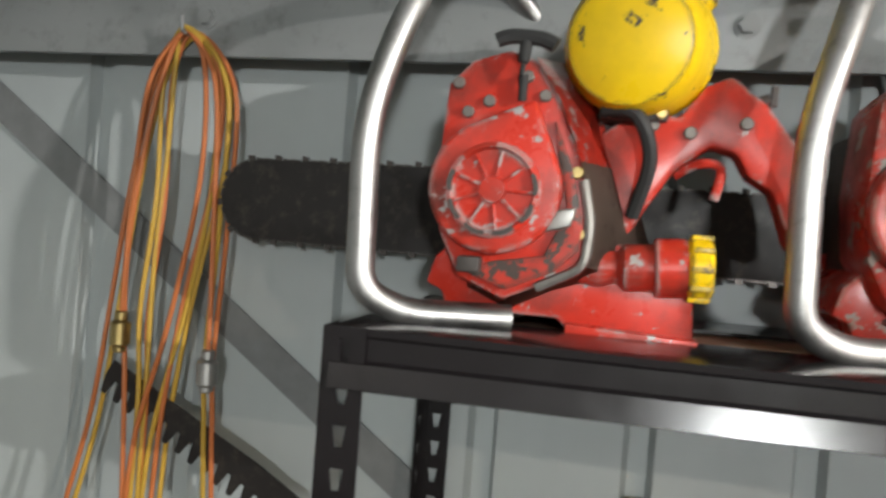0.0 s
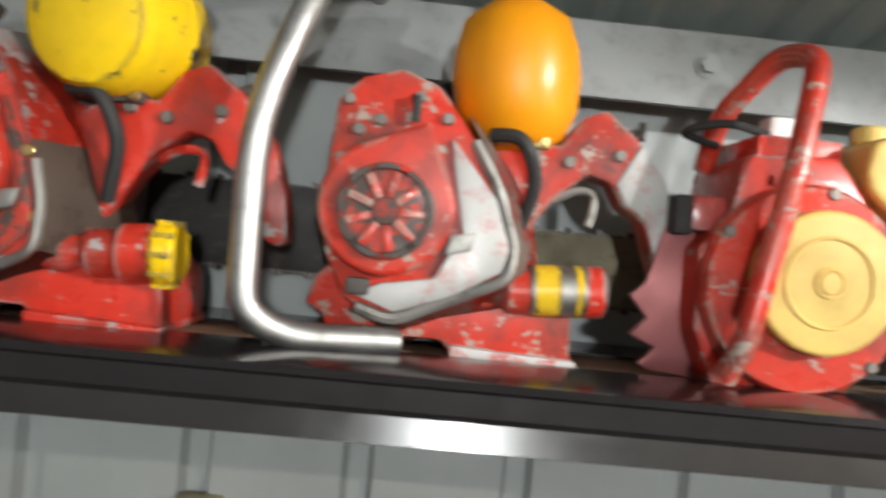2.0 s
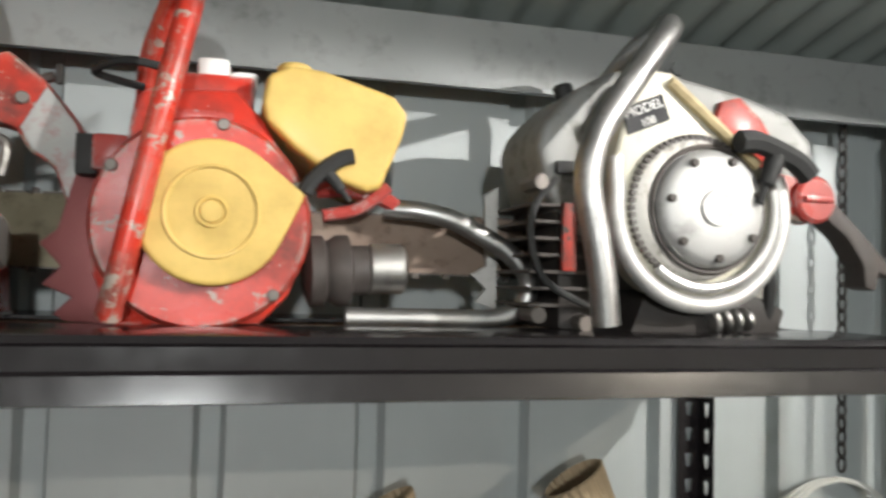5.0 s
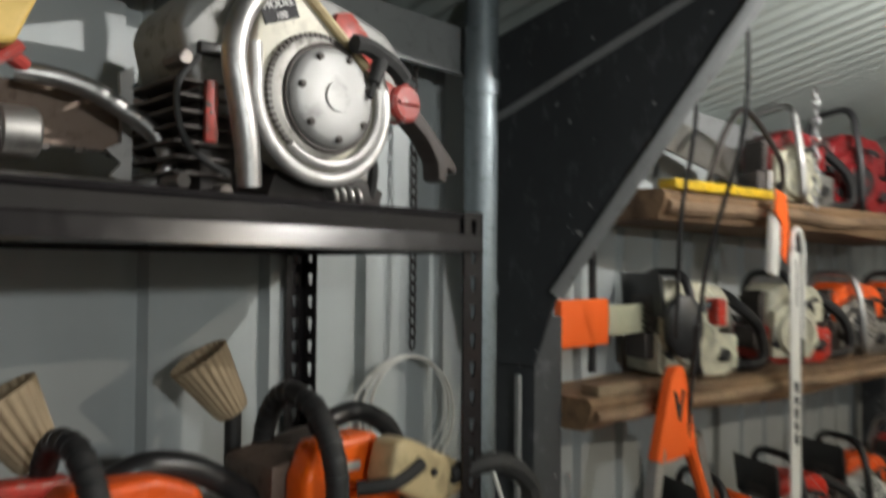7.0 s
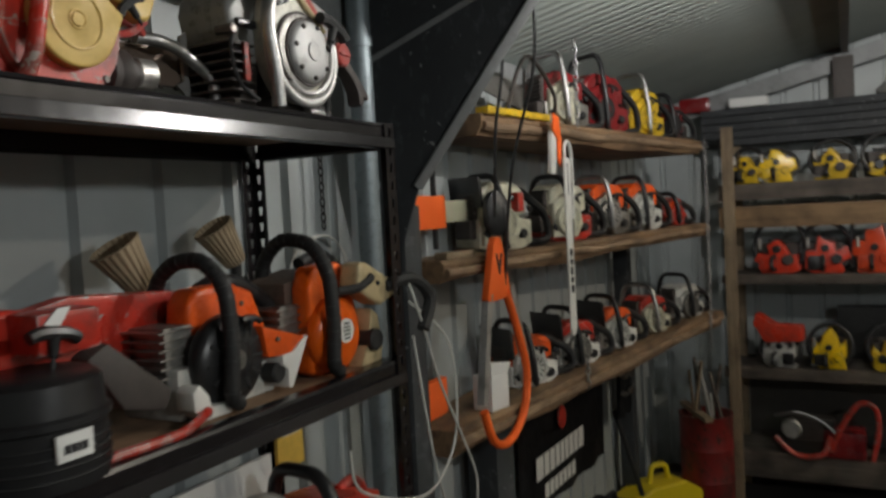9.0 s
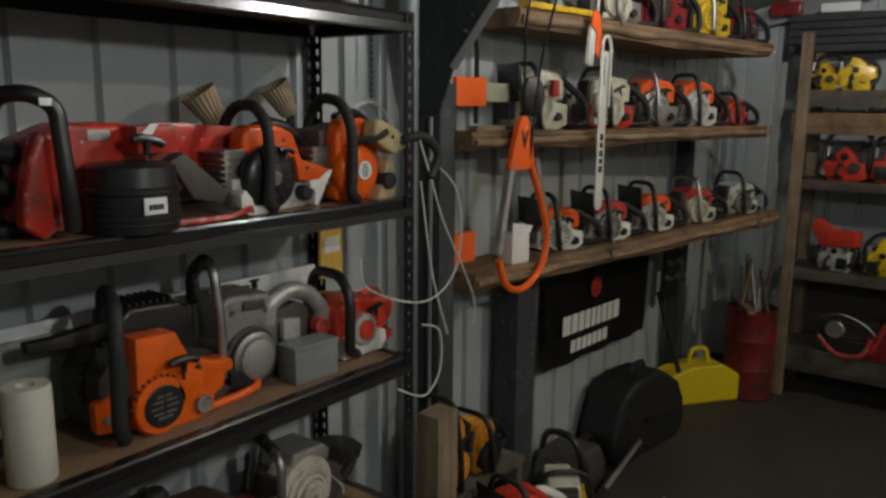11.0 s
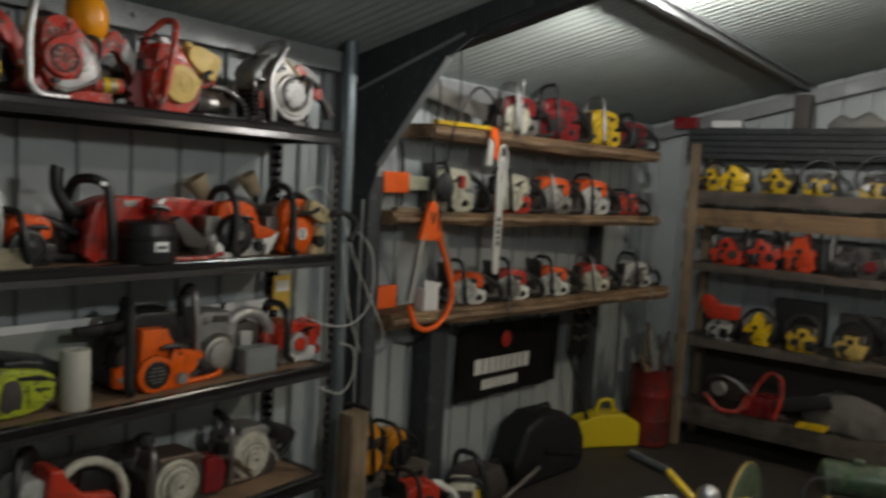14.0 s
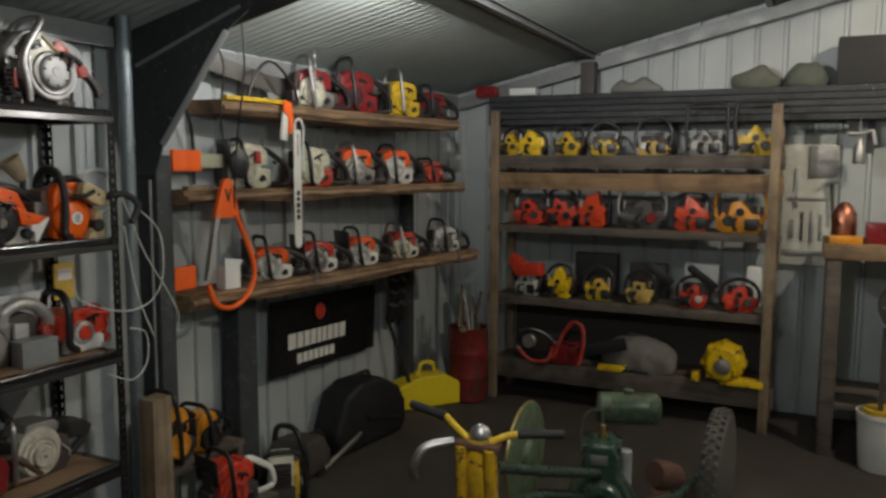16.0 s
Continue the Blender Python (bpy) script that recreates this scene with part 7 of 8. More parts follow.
chainsaw(on_slab(3.66, Z_MID), "white chainsaw with orange top cover", PALE, top=ORANGE, cover=PALE, side=PALE, height=0.24, arch=0.03, style="slots", guard=False, bar=0.0, seed=34, group=GT)
chainsaw(on_slab(4.1, Z_MID), "small bright red chainsaw without a bar", ORANGE, top=RED, cover=RED, side=RED, height=0.16, length=0.2, arch=0.02, guard=False, bar=0.0, seed=35, group=GT)
bm = B()
box(bm, (0, 0, 0), (0.36, 0.012, 0.075), 0.002)
tagged(part("olive_bar", bm, plain("olive_bar_paint", (0.42, 0.42, 0.3), 0.5)), "olive grey guide bar sticking out over the slab end", "guide bar").matrix_world = pose(2.08, -0.1, 1.975)
bm = B()
box(bm, (0, 0, 0), (0.2, 0.02, 0.11), 0.002)
tagged(part("orange_card", bm, STICKER), "fluorescent orange card wrapped round a bar end", "card").matrix_world = pose(1.925, -0.1, 1.975)
bm = B()
box(bm, (0, 0, 0.012), (0.16, 0.05, 0.022), 0.003)
tagged(part("wood_offcut", bm, PINE), "pale wood offcut on the slab end", "offcut").matrix_world = pose(1.9, -0.2, Z_MID, 0, 0, -8)
# low slab
for x, lab, kw in ((2.48, "white chainsaw with orange top and black handle", dict(body=PALE, top=ORANGE, cover=PALE, side=WHITE_PLASTIC)),
                   (2.87, "white chainsaw with red stripe and black guard", dict(body=PALE, top=RED, cover=GREY_CAST, side=WHITE_PLASTIC)),
                   (3.28, "white and orange chainsaw with black wrap handle", dict(body=PALE, top=ORANGE, cover=PALE, side=WHITE_PLASTIC)),
                   (3.74, "cream chainsaw with red top and chrome handle", dict(body=CREAM, top=RED, cover=CREAM, side=CREAM, handle=CHROME)),
                   (4.28, "pale grey chainsaw at the end of the low slab", dict(body=PALE, top=PALE, cover=GREY_CAST, side=PALE))):
    chainsaw(on_slab(x, Z_LOW), lab, height=0.19, length=0.25, arch=0.06, guard=x < 3.5, bar=0.0, seed=int(x * 50), group=GT, **kw)
bm = B()
box(bm, (0, 0, 0.06), (0.1, 0.08, 0.12), 0.003)
prism(bm, [(-0.05, 0.12), (0.05, 0.12), (0.07, 0.15), (-0.05, 0.17)], -0.04, -0.036)
tagged(part("white_carton", bm, PAPER), "small white open carton on the low slab", "carton").matrix_world = pose(2.1, -0.21, Z_LOW, 0, 0, -12)
bm = B()
box(bm, (0, 0, 0), (0.16, 0.03, 0.12), 0.003)
tagged(part("orange_tag_board", bm, STICKER), "orange card wrapped over a bar on the low slab", "card").matrix_world = pose(1.88, -0.1, Z_LOW + 0.075)

# hanging plastic felling frame: orange head, steel legs and a hoop
t = thing("orange_hoop_tool", pose(0, 0, 0), "orange triangular tool with steel legs hung on the slab", "tool")
HY = -0.295
bm = B()
prism(bm, [(1.965, 1.86), (1.985, 1.885), (2.02, 1.885), (2.04, 1.86), (2.09, 1.69), (2.05, 1.68), (1.925, 1.68), (1.9, 1.69)], HY - 0.012, HY + 0.012, 0.004)
part("head", bm, STICKER, t)
bm = B()
prism(bm, [(1.975, 1.83), (1.985, 1.83), (2.0, 1.79), (2.015, 1.83), (2.025, 1.83), (2.003, 1.765), (1.997, 1.765)], HY - 0.0145, HY - 0.012)
part("head_mark", bm, INK, t)
for a, b in (((1.925, 1.71), (1.845, 1.37)), ((2.1, 1.72), (2.2, 1.47))):
    bm = B()
    tube(bm, [(a[0], HY, a[1]), (b[0], HY, b[1])], 0.019, 4, flat=0.6)
    part("leg", bm, ALLOY, t)
bm = B()
tube(bm, spline([(2.06, HY - 0.005, 1.7), (2.15, HY - 0.01, 1.53), (2.2, HY - 0.01, 1.4), (2.17, HY - 0.01, 1.29), (2.08, HY - 0.01, 1.225), (1.98, HY - 0.01, 1.21), (1.89, HY - 0.01, 1.25), (1.845, HY - 0.005, 1.35)], 7), 0.0145, 8, flat=1.0)
part("hoop", bm, STICKER, t)

# white guide bar hung from the top slab by a wire loop
t = thing("hanging_guide_bar", pose(2.497, -0.385, 2.17), "long white guide bar with dark lettering bars hung up", "guide bar")
bm = B()
m = Matrix.Rotation(radians(-90), 4, "Y")
prism(bm, stadium(-0.02, -0.69, 0.0, 0.034, 0.034), -0.003, 0.003, 0.001, m)
part("blade", bm, WHITE_PLASTIC, t)
for k in range(5):
    bm = B()
    box(bm, (0.0, -0.0036, -0.375 - 0.034 * k), (0.03, 0.0012, 0.022 if k % 2 else 0.028))
    part("lettering_bar", bm, INK, t)
bm = B()
box(bm, (0.0, -0.0036, -0.1), (0.006, 0.0012, 0.12), 0.0)
part("slot", bm, INK, t)
bm = B()
tube(bm, rounded([(-0.02, 0, -0.06), (-0.02, 0, 0.03), (0.03, 0, 0.05), (0.06, 0, 0.0), (0.055, 0.0, -0.25)], 0.04, 5), 0.007, 8)
part("hanger_loop", bm, WHITE_PLASTIC, t)
t = thing("tagged_bar_end", pose(2.42, -0.36, 2.2), "white bar end with an orange card over the slab edge", "guide bar")
bm = B()
box(bm, (0, 0, -0.03), (0.05, 0.016, 0.16), 0.003, pose(0, 0, 0, 0, 8, 0))
part("bar_end", bm, WHITE_PLASTIC, t)
bm = B()
prism(bm, [(-0.02, 0.11), (0.04, 0.1), (0.06, 0.02), (0.04, -0.08), (0.015, -0.06), (0.02, 0.02), (-0.03, 0.05)], -0.016, -0.011)
part("card", bm, STICKER, t)
link_chain(2.69, -0.372, 1.22, Z_LOW + 0.05, "short chain end below the low slab")
link_chain(4.24, -0.615, 1.1, 2.3, "long galvanised chain holding the slab ends")
# cables and brace behind the slab ends
for pts, r in (([(1.78, -0.12, 2.5), (1.95, -0.1, 2.2), (2.0, -0.08, 2.05), (2.0, -0.08, 1.85)], 0.01), ([(1.75, -0.2, 2.62), (1.86, -0.4, 2.5), (1.9, -0.36, 2.2), (2.0, -0.3, 1.95)], 0.005), ([(1.9, -0.5, 2.66), (1.94, -0.48, 2.4), (2.02, -0.36, 2.1), (2.05, -0.3, 1.7)], 0.005)):
    bm = B()
    tube(bm, spline(pts, 7), r, 7)
    tagged(part("hanging_cable", bm, RUBBER), "black cable hanging by the knee plate", "cable")
# posts under the slabs
bm = B()
box(bm, (2.31, -0.1, 0.6), (0.16, 0.12, 1.2), 0.005)
solid("steel_post", bm, FRAME_STEEL, "dark steel post under the slab shelves", "post")
bm = B()
box(bm, (4.36, -0.09, 0.9), (0.09, 0.09, 1.8), 0.004)
solid("steel_post", bm, FRAME_STEEL, "dark steel post beside the banner", "post")
bm = B()
box(bm, (1.45, -0.32, 0.44), (0.115, 0.09, 0.88), 0.004)
tagged(part("timber_block", bm, PINE), "thick pale timber post beside the rack", "timber post")
# banner
ban = thing("banner", pose(3.23, -0.085, 0.85, 0, 2.5, 0), "black cloth banner with white lettering bars and red crest", "banner")
bm = B()
n = 24
rows = [[bm.verts.new((-0.63 + 1.26 * i / n, 0.012 * math.sin(i * 0.9) * (0.4 + 0.6 * j / 6), 0.24 - 0.48 * j / 6)) for i in range(n + 1)] for j in range(7)]
for a, b in zip(rows, rows[1:]):
    for i in range(n):
        bm.faces.new((a[i], a[i + 1], b[i + 1], b[i]))
bmesh.ops.solidify(bm, geom=bm.faces[:], thickness=0.002)
part("cloth", bm, BANNER, ban)
blocks(ban, pose(-0.14, -0.018, -0.03), (0.085, 0.062, 0.06, 0.058, 0.05, 0.048, 0.06, 0.058, 0.075), 0.1, WHITE_PLASTIC, gap=0.13)
blocks(ban, pose(-0.16, -0.018, -0.15), (0.052, 0.05, 0.046, 0.048, 0.046, 0.05, 0.055), 0.065, WHITE_PLASTIC, gap=0.2)
bm = B()
lathe(bm, (-0.12, -0.014, 0.13), (-0.12, -0.02, 0.13), [(0.055, 0), (0.055, 1)], 24)
part("crest", bm, RED, ban, "round red crest")
for q in (-0.6, 0.6):
    bm = B()
    cyl(bm, (q, 0.09, 0.225), (q, -0.016, 0.225), 0.005, 8)
    part("nail", bm, GALV, ban)
t = thing("hanging_jacket", pose(4.08, -0.12, 1.0), "dark cloth with pale stripes hung by the banner", "cloth")
bm = B()
rows = [[bm.verts.new((-0.13 + 0.26 * i / 10, -0.02 * math.sin(i * 1.3 + j * 0.4) - 0.02, 0.16 - 0.42 * j / 8)) for i in range(11)] for j in range(9)]
for a, b in zip(rows, rows[1:]):
    for i in range(10):
        bm.faces.new((a[i], a[i + 1], b[i + 1], b[i]))
bmesh.ops.solidify(bm, geom=bm.faces[:], thickness=0.004)
part("cloth", bm, BANNER, t)
for k in range(3):
    bm = B()
    tube(bm, spline([(-0.12, -0.045, 0.1 - 0.1 * k), (-0.03, -0.05, 0.07 - 0.1 * k), (0.05, -0.05, 0.09 - 0.1 * k), (0.12, -0.045, 0.05 - 0.1 * k)], 6), 0.016, 6, flat=0.4)
    part("stripe", bm, GREY_CAST, t)

# ---- on the floor along the wall ----
def stand(x, y, w, d, h, label):
    t = thing("low_stand", pose(x, y, 0), label, "stand")
    bm = B()
    box(bm, (0, 0, h - 0.015), (w, d, 0.03), 0.003)
    part("top", bm, GREY_PLANK, t)
    for sx in (-1, 1):
        for sy in (-1, 1):
            bm = B()
            box(bm, (sx * (w / 2 - 0.03), sy * (d / 2 - 0.03), (h - 0.03) / 2), (0.045, 0.045, h - 0.03), 0.002)
            part("leg", bm, GREY_PLANK, t)
    return t


# stands added under saws whose heights are placed to fit the camera's view
stand(1.84, -0.16, 0.54, 0.26, 0.46, "added dark low stand holding two saws at a height fitted to the view")
stand(1.8, -0.46, 0.42, 0.26, 0.25, "added lower stand in front holding a red saw at a height fitted to the view")
AMBER = paint("amber_enamel", (0.75, 0.3, 0.015), 0.3)
GF = "saws on the low stands"
chainsaw(pose(1.68, -0.17, 0.46), "amber and black chainsaw on a low stand", BLACK, top=AMBER, cover=AMBER, side=GRIME, height=0.28, length=0.2, arch=0.1, bar=0.0, guard=False, seed=51, group=GF, style="spokes")
chainsaw(pose(1.9, -0.17, 0.46), "smaller amber and black chainsaw on a low stand", AMBER, top=AMBER, cover=BLACK, side=AMBER, height=0.2, length=0.18, arch=0.05, bar=0.0, guard=False, seed=54, group=GF)
chainsaw(pose(1.78, -0.46, 0.25, 0, 0, -15), "orange-red chainsaw with white rear guard on a low stand", RED_BRIGHT, cover=RED_BRIGHT, side=GRIME, rear=WHITE_PLASTIC, height=0.24, length=0.26, arch=0.06, bar=0.0, seed=52, group=GF)
chainsaw(pose(2.38, -0.33, 0.0, 0, 0, 38), "yellow and black chainsaw standing on the floor", SAW_YELLOW, cover=BLACK, side=GRIME, top=CREAM_WORN, height=0.27, length=0.26, arch=0.02, guard=False, bar=0.0, seed=53, bar_mat=BAR_DARK, scale=1.1)
# black carry case with strap
t = thing("carry_case", pose(3.42, -0.2, 0, 0, 0, -6), "bulky black soft carry case standing by the wall", "carry case")
bm = B()
prism(bm, [(-0.3, 0.0), (0.34, 0.0), (0.41, 0.06), (0.42, 0.22), (0.35, 0.34), (0.14, 0.46), (-0.1, 0.47), (-0.26, 0.4), (-0.36, 0.16)], -0.13, 0.12, 0.045, seg=4)
for v in bm.verts:
    v.co += 0.02 * Vector((noise.noise(v.co * 7), noise.noise(v.co * 7 + Vector((9, 0, 0))), 0.4 * noise.noise(v.co * 6)))
    v.co.z = max(v.co.z, 0.0)
part("shell", bm, BANNER, t)
bm = B()
tube(bm, rounded([(-0.02, 0, 0.44), (0.0, 0, 0.49), (0.12, 0, 0.49), (0.14, 0, 0.44)], 0.02), 0.014, 8)
part("grip", bm, BLACK, t)
bm = B()
box(bm, (0.08, -0.145, 0.2), (0.4, 0.02, 0.03), 0.006, pose(0, 0, 0, 0, 14, 0))
part("strap", bm, BLACK, t)
t = thing("bar_scabbard", pose(2.74, -0.36, 0.05, 0, -10, 2), "pale grey bar scabbard lying along the case", "scabbard")
bm = B()
prism(bm, stadium(0.0, 0.5, 0.0, 0.046, 0.038), -0.012, 0.012, 0.005, Matrix.Rotation(radians(35), 4, "X"))
part("sleeve", bm, BAR_GREY, t)
t = thing("black_chainsaw", pose(2.74, -0.17, 0, 0, 0, 4) @ Matrix.Scale(1.35, 4), "grimy black chainsaw lying on the floor by the post", "chainsaw")
bm = B()
prism(bm, [(-0.16, 0.0), (0.15, 0.0), (0.17, 0.08), (0.1, 0.17), (-0.08, 0.19), (-0.16, 0.11)], -0.09, 0.08, 0.02, seg=3)
part("body", bm, GRIME, t)
bm = B()
tube(bm, rounded([(-0.08, -0.1, 0.02), (-0.1, -0.12, 0.14), (-0.1, -0.06, 0.27), (-0.08, 0.06, 0.26), (-0.06, 0.09, 0.06)], 0.05, 5), 0.013, 9)
part("front_handle", bm, BLACK, t)
bm = B()
tube(bm, rounded([(0.1, 0, 0.15), (0.2, 0, 0.15), (0.26, 0, 0.06), (0.14, 0, 0.03)], 0.04, 5), 0.015, 9)
part("rear_handle", bm, BLACK, t)
bm = B()
cyl(bm, (4.02, -0.1, 0.78), (4.22, -0.2, 0.2), 0.016, 10)
tagged(part("leaning_stick", bm, RUBBER), "thin dark stick leaning on the wall", "stick")
# yellow case
t = thing("yellow_case", pose(4.4, -0.245, 0, 0, 0, -37), "bright yellow plastic saw carry case with top grip", "carry case")
bm = B()
prism(bm, [(-0.3, 0.0), (0.27, 0.0), (0.3, 0.03), (0.29, 0.17), (0.14, 0.26), (-0.1, 0.26), (-0.29, 0.19)], -0.1, 0.1, 0.03, seg=4)
part("shell", bm, plain("yellow_plastic", (0.75, 0.58, 0.015), 0.4, 0.08), t)
bm = B()
tube(bm, rounded([(-0.07, 0, 0.25), (-0.045, 0, 0.355), (0.06, 0, 0.355), (0.085, 0, 0.25)], 0.03), 0.017, 10)
part("grip", bm, plain("yellow_grip_plastic", (0.75, 0.58, 0.015), 0.4, 0.08), t)
# red bin with handles and offcuts
t = thing("red_bin", pose(4.71, -0.49, 0) @ Matrix.Diagonal((0.8, 0.8, 1.0, 1)), "dark red steel drum filled with tool handles", "bin")
bm = B()
lathe(bm, (0, 0, 0), (0, 0, 0.62), [(0.18, 0), (0.2, 0.02), (0.2, 0.32), (0.206, 0.34), (0.2, 0.36), (0.2, 0.64), (0.206, 0.66), (0.2, 0.68), (0.2, 0.98), (0.208, 1.0), (0.19, 1.0), (0.188, 0.9), (0, 0.9)], 36)
# dark red with large dark blotches
part("drum", bm, paint("blotched_drum_enamel", (0.2, 0.012, 0.01), 0.7, under=(0.03, 0.02, 0.014), rough=0.5, dirt=0.95, scale=0.35), t)
rng = random.Random(3)
for k in range(9):
    a, r = rng.uniform(0, 6.28), rng.uniform(0.02, 0.14)
    bm = B()
    p = Vector((r * math.cos(a), r * math.sin(a), 0.57))
    q = p + Vector((rng.uniform(-0.12, 0.12), rng.uniform(-0.12, 0.12), rng.uniform(0.15, 0.42)))
    cyl(bm, p, q, rng.uniform(0.01, 0.02), 8)
    part("tool_handle", bm, rng.choice((PINE, GREY_CAST, ALLOY, GREY_PLANK)), t)
bm = B()
box(bm, (0, 0, 0.0), (0.44, 0.05, 0.03), 0.004)
tagged(part("cross_board", bm, PINE), "pine offcut across the drum rim", "offcut").matrix_world = pose(4.66, -0.44, 0.635, 0, 0, 30)

# ---- end rack saws ----
GE = "saws on the end rack"


TURN_Y = pose(0, 0, 0, 0, 0, -90)


def hoop_saw(y, z, label, body, hoop=BLACK, width=0.26, height=0.34, tall=0.19, square=False, accent=GRIME, seed=1, lean=0, fuller=1.0, x=4.98):
    """A saw stood with its rear to the aisle: hoop handle across it, coloured casing low in front, engine behind."""
    t = thing("chainsaw", pose(x, y, z, 0, 0, lean), label, "chainsaw", GE)
    rng = random.Random(seed)
    w, h, b = width, height, tall
    bm = B()
    box(bm, (0.1, 0, b * 0.45), (0.17, w * 0.74, b * 0.9), 0.016)
    part("engine", bm, GRIME, t)
    bm = B()
    for k in range(5):
        box(bm, (0.05, 0, b * (0.55 + 0.11 * k)), (0.1, w * 0.5, 0.006), 0.001)
    part("cooling_fins", bm, GRIME, t)
    f = fuller * rng.uniform(0.92, 1.06)
    hand = rng.choice((-1, 1))
    shape = [(-0.36, 0), (0.3, 0), (0.42, 0.12), (0.4, 0.38), (0.46, 0.5), (0.36, 0.7), (0.22, 0.62), (0.16, 0.98), (-0.02, 1.05), (-0.2, 0.9), (-0.22, 0.66), (-0.42, 0.74), (-0.46, 0.4), (-0.34, 0.3), (-0.4, 0.12)]
    shape = [(p * w * rng.uniform(0.82, 1.1), q * b * f * rng.uniform(0.85, 1.1)) for p, q in shape]
    bm = B()
    prism(bm, [(hand * p, q) for p, q in (shape if hand > 0 else shape[::-1])], -0.05, 0.05, 0.009, TURN_Y, seg=2)
    part("casing", bm, body, t)
    side = rng.choice((-1, 1))
    bm = B()
    box(bm, (-0.058, side * 0.24 * w, 0.32 * b), (0.03, 0.26 * w, 0.4 * b), 0.008)
    part("tank_panel", bm, rng.choice((body, accent, BLACK)), t)
    bm = B()
    cyl(bm, (-0.05, -side * 0.2 * w, 0.42 * b), (-0.078, -side * 0.2 * w, 0.42 * b), 0.11 * w, 18, bevel=0.004)
    part("starter_cover", bm, accent, t)
    bm = B()
    cyl(bm, (-0.05, side * 0.02 * w, 0.74 * b), (-0.066, side * 0.02 * w, 0.74 * b), 0.08 * w, 14, bevel=0.003)
    part("intake_cap", bm, BLACK, t)
    bm = B()
    box(bm, (-0.054, side * 0.08, 0.14 * b), (0.012, 0.05, 0.02), 0.003)
    part("label_plate", bm, rng.choice((ALLOY, PALE, GRIME)), t)
    bm = B()
    if square:
        tube(bm, rounded([(-0.01, -0.46 * w, 0.03), (-0.01, -0.5 * w, 0.5 * h), (0.0, -0.46 * w, h), (0.0, 0.46 * w, h), (-0.01, 0.5 * w, 0.5 * h), (-0.01, 0.46 * w, 0.03)], 0.05, 5), 0.014, 10)
    else:
        tube(bm, [(0.02 * math.sin(q), 0.5 * w * math.cos(q), 0.5 * h + 0.49 * h * math.sin(q)) for q in [radians(-62 + 304 * j / 26) for j in range(27)]], 0.014, 10)
    part("hoop_handle", bm, hoop, t)
    bm = B()
    tube(bm, rounded([(-0.04, 0.02, 0.5 * b), (-0.11, 0.02, 0.52 * b), (-0.14, 0.02, 0.2 * b), (-0.05, 0.02, 0.12 * b)], 0.03, 4), 0.0125, 8)
    part("rear_grip", bm, BLACK, t)
    bm = B()
    cyl(bm, (-0.05, side * 0.36 * w, 0.75 * b), (-0.05, side * 0.36 * w, 1.05 * b), 0.012, 10, bevel=0.002)
    part("spark_plug", bm, ALLOY, t)
    return t


for k, (y, lab, kw) in enumerate(((-0.76, "yellow chainsaw partly behind the upright", dict(body=SAW_YELLOW, width=0.2, height=0.23)),
                                  (-0.93, "bright yellow chainsaw with pale tank panel", dict(body=YELLOW, accent=SAW_YELLOW, width=0.24, height=0.2, fuller=1.3)),
                                  (-1.24, "yellow and black chainsaw on the top plank", dict(body=SAW_YELLOW, width=0.25, height=0.24)),
                                  (-1.53, "dirty yellow chainsaw with black handle", dict(body=SAW_YELLOW, accent=BLACK, width=0.26, height=0.26, fuller=0.75)),
                                  (-1.91, "grimy dark chainsaw with yellow traces", dict(body=FADED_YELLOW, accent=ALLOY, width=0.28, height=0.3, fuller=0.7)),
                                  (-2.3, "bare alloy chainsaw with tall black arch handle", dict(body=GREY_CAST, accent=ALLOY, width=0.31, height=0.385, square=True)),
                                  (-2.645, "yellow chainsaw with tall black arch handle", dict(body=SAW_YELLOW, accent=BLACK, width=0.3, height=0.39, square=True, fuller=1.2)))):
    hoop_saw(y, 2.04, lab, seed=k + 3, lean=(k * 37) % 23 - 11, tall=0.17, **kw)
for k, (y, lab, kw) in enumerate(((-0.93, "red chainsaw with big black hoop handle", dict(body=RED_BRIGHT, height=0.35, width=0.3)),
                                  (-1.19, "red chainsaw with black hoop handle", dict(body=RED_BRIGHT, accent=BLACK, height=0.31, width=0.28)),
                                  (-1.46, "bright red chainsaw with square black handle", dict(body=ORANGE_RED, accent=ORANGE_RED, height=0.33, width=0.26, square=True, fuller=1.3)),
                                  (-1.84, "dark chainsaw with large chrome hoop handle", dict(body=GRIME, accent=DARK_RED, hoop=CHROME, height=0.36, width=0.37)),
                                  (-2.22, "bright red chainsaw with short black handle", dict(body=ORANGE_RED, accent=RED_BRIGHT, height=0.3, width=0.29, fuller=1.25)),
                                  (-2.56, "orange-yellow chainsaw with wide yellow hoop handle", dict(body=AMBER, accent=BLACK, hoop=AMBER, height=0.39, width=0.37)))):
    hoop_saw(y, 1.47, lab, seed=k + 21, lean=(k * 31) % 19 - 9, tall=0.21, **kw)
for k, (y, lab, kw) in enumerate(((-0.92, "pale grey chainsaw with a red top leaning over", dict(body=PALE, accent=PALE, height=0.22, width=0.24)),
                                  (-1.2, "bright yellow chainsaw with black top", dict(body=YELLOW, accent=YELLOW, height=0.27, width=0.24, fuller=1.25)),
                                  (-1.52, "yellow chainsaw with black handle", dict(body=SAW_YELLOW, accent=BLACK, height=0.27, width=0.24, fuller=1.15)),
                                  (-1.85, "faded yellow chainsaw with worn cover", dict(body=FADED_YELLOW, accent=GRIME, height=0.26, width=0.25)),
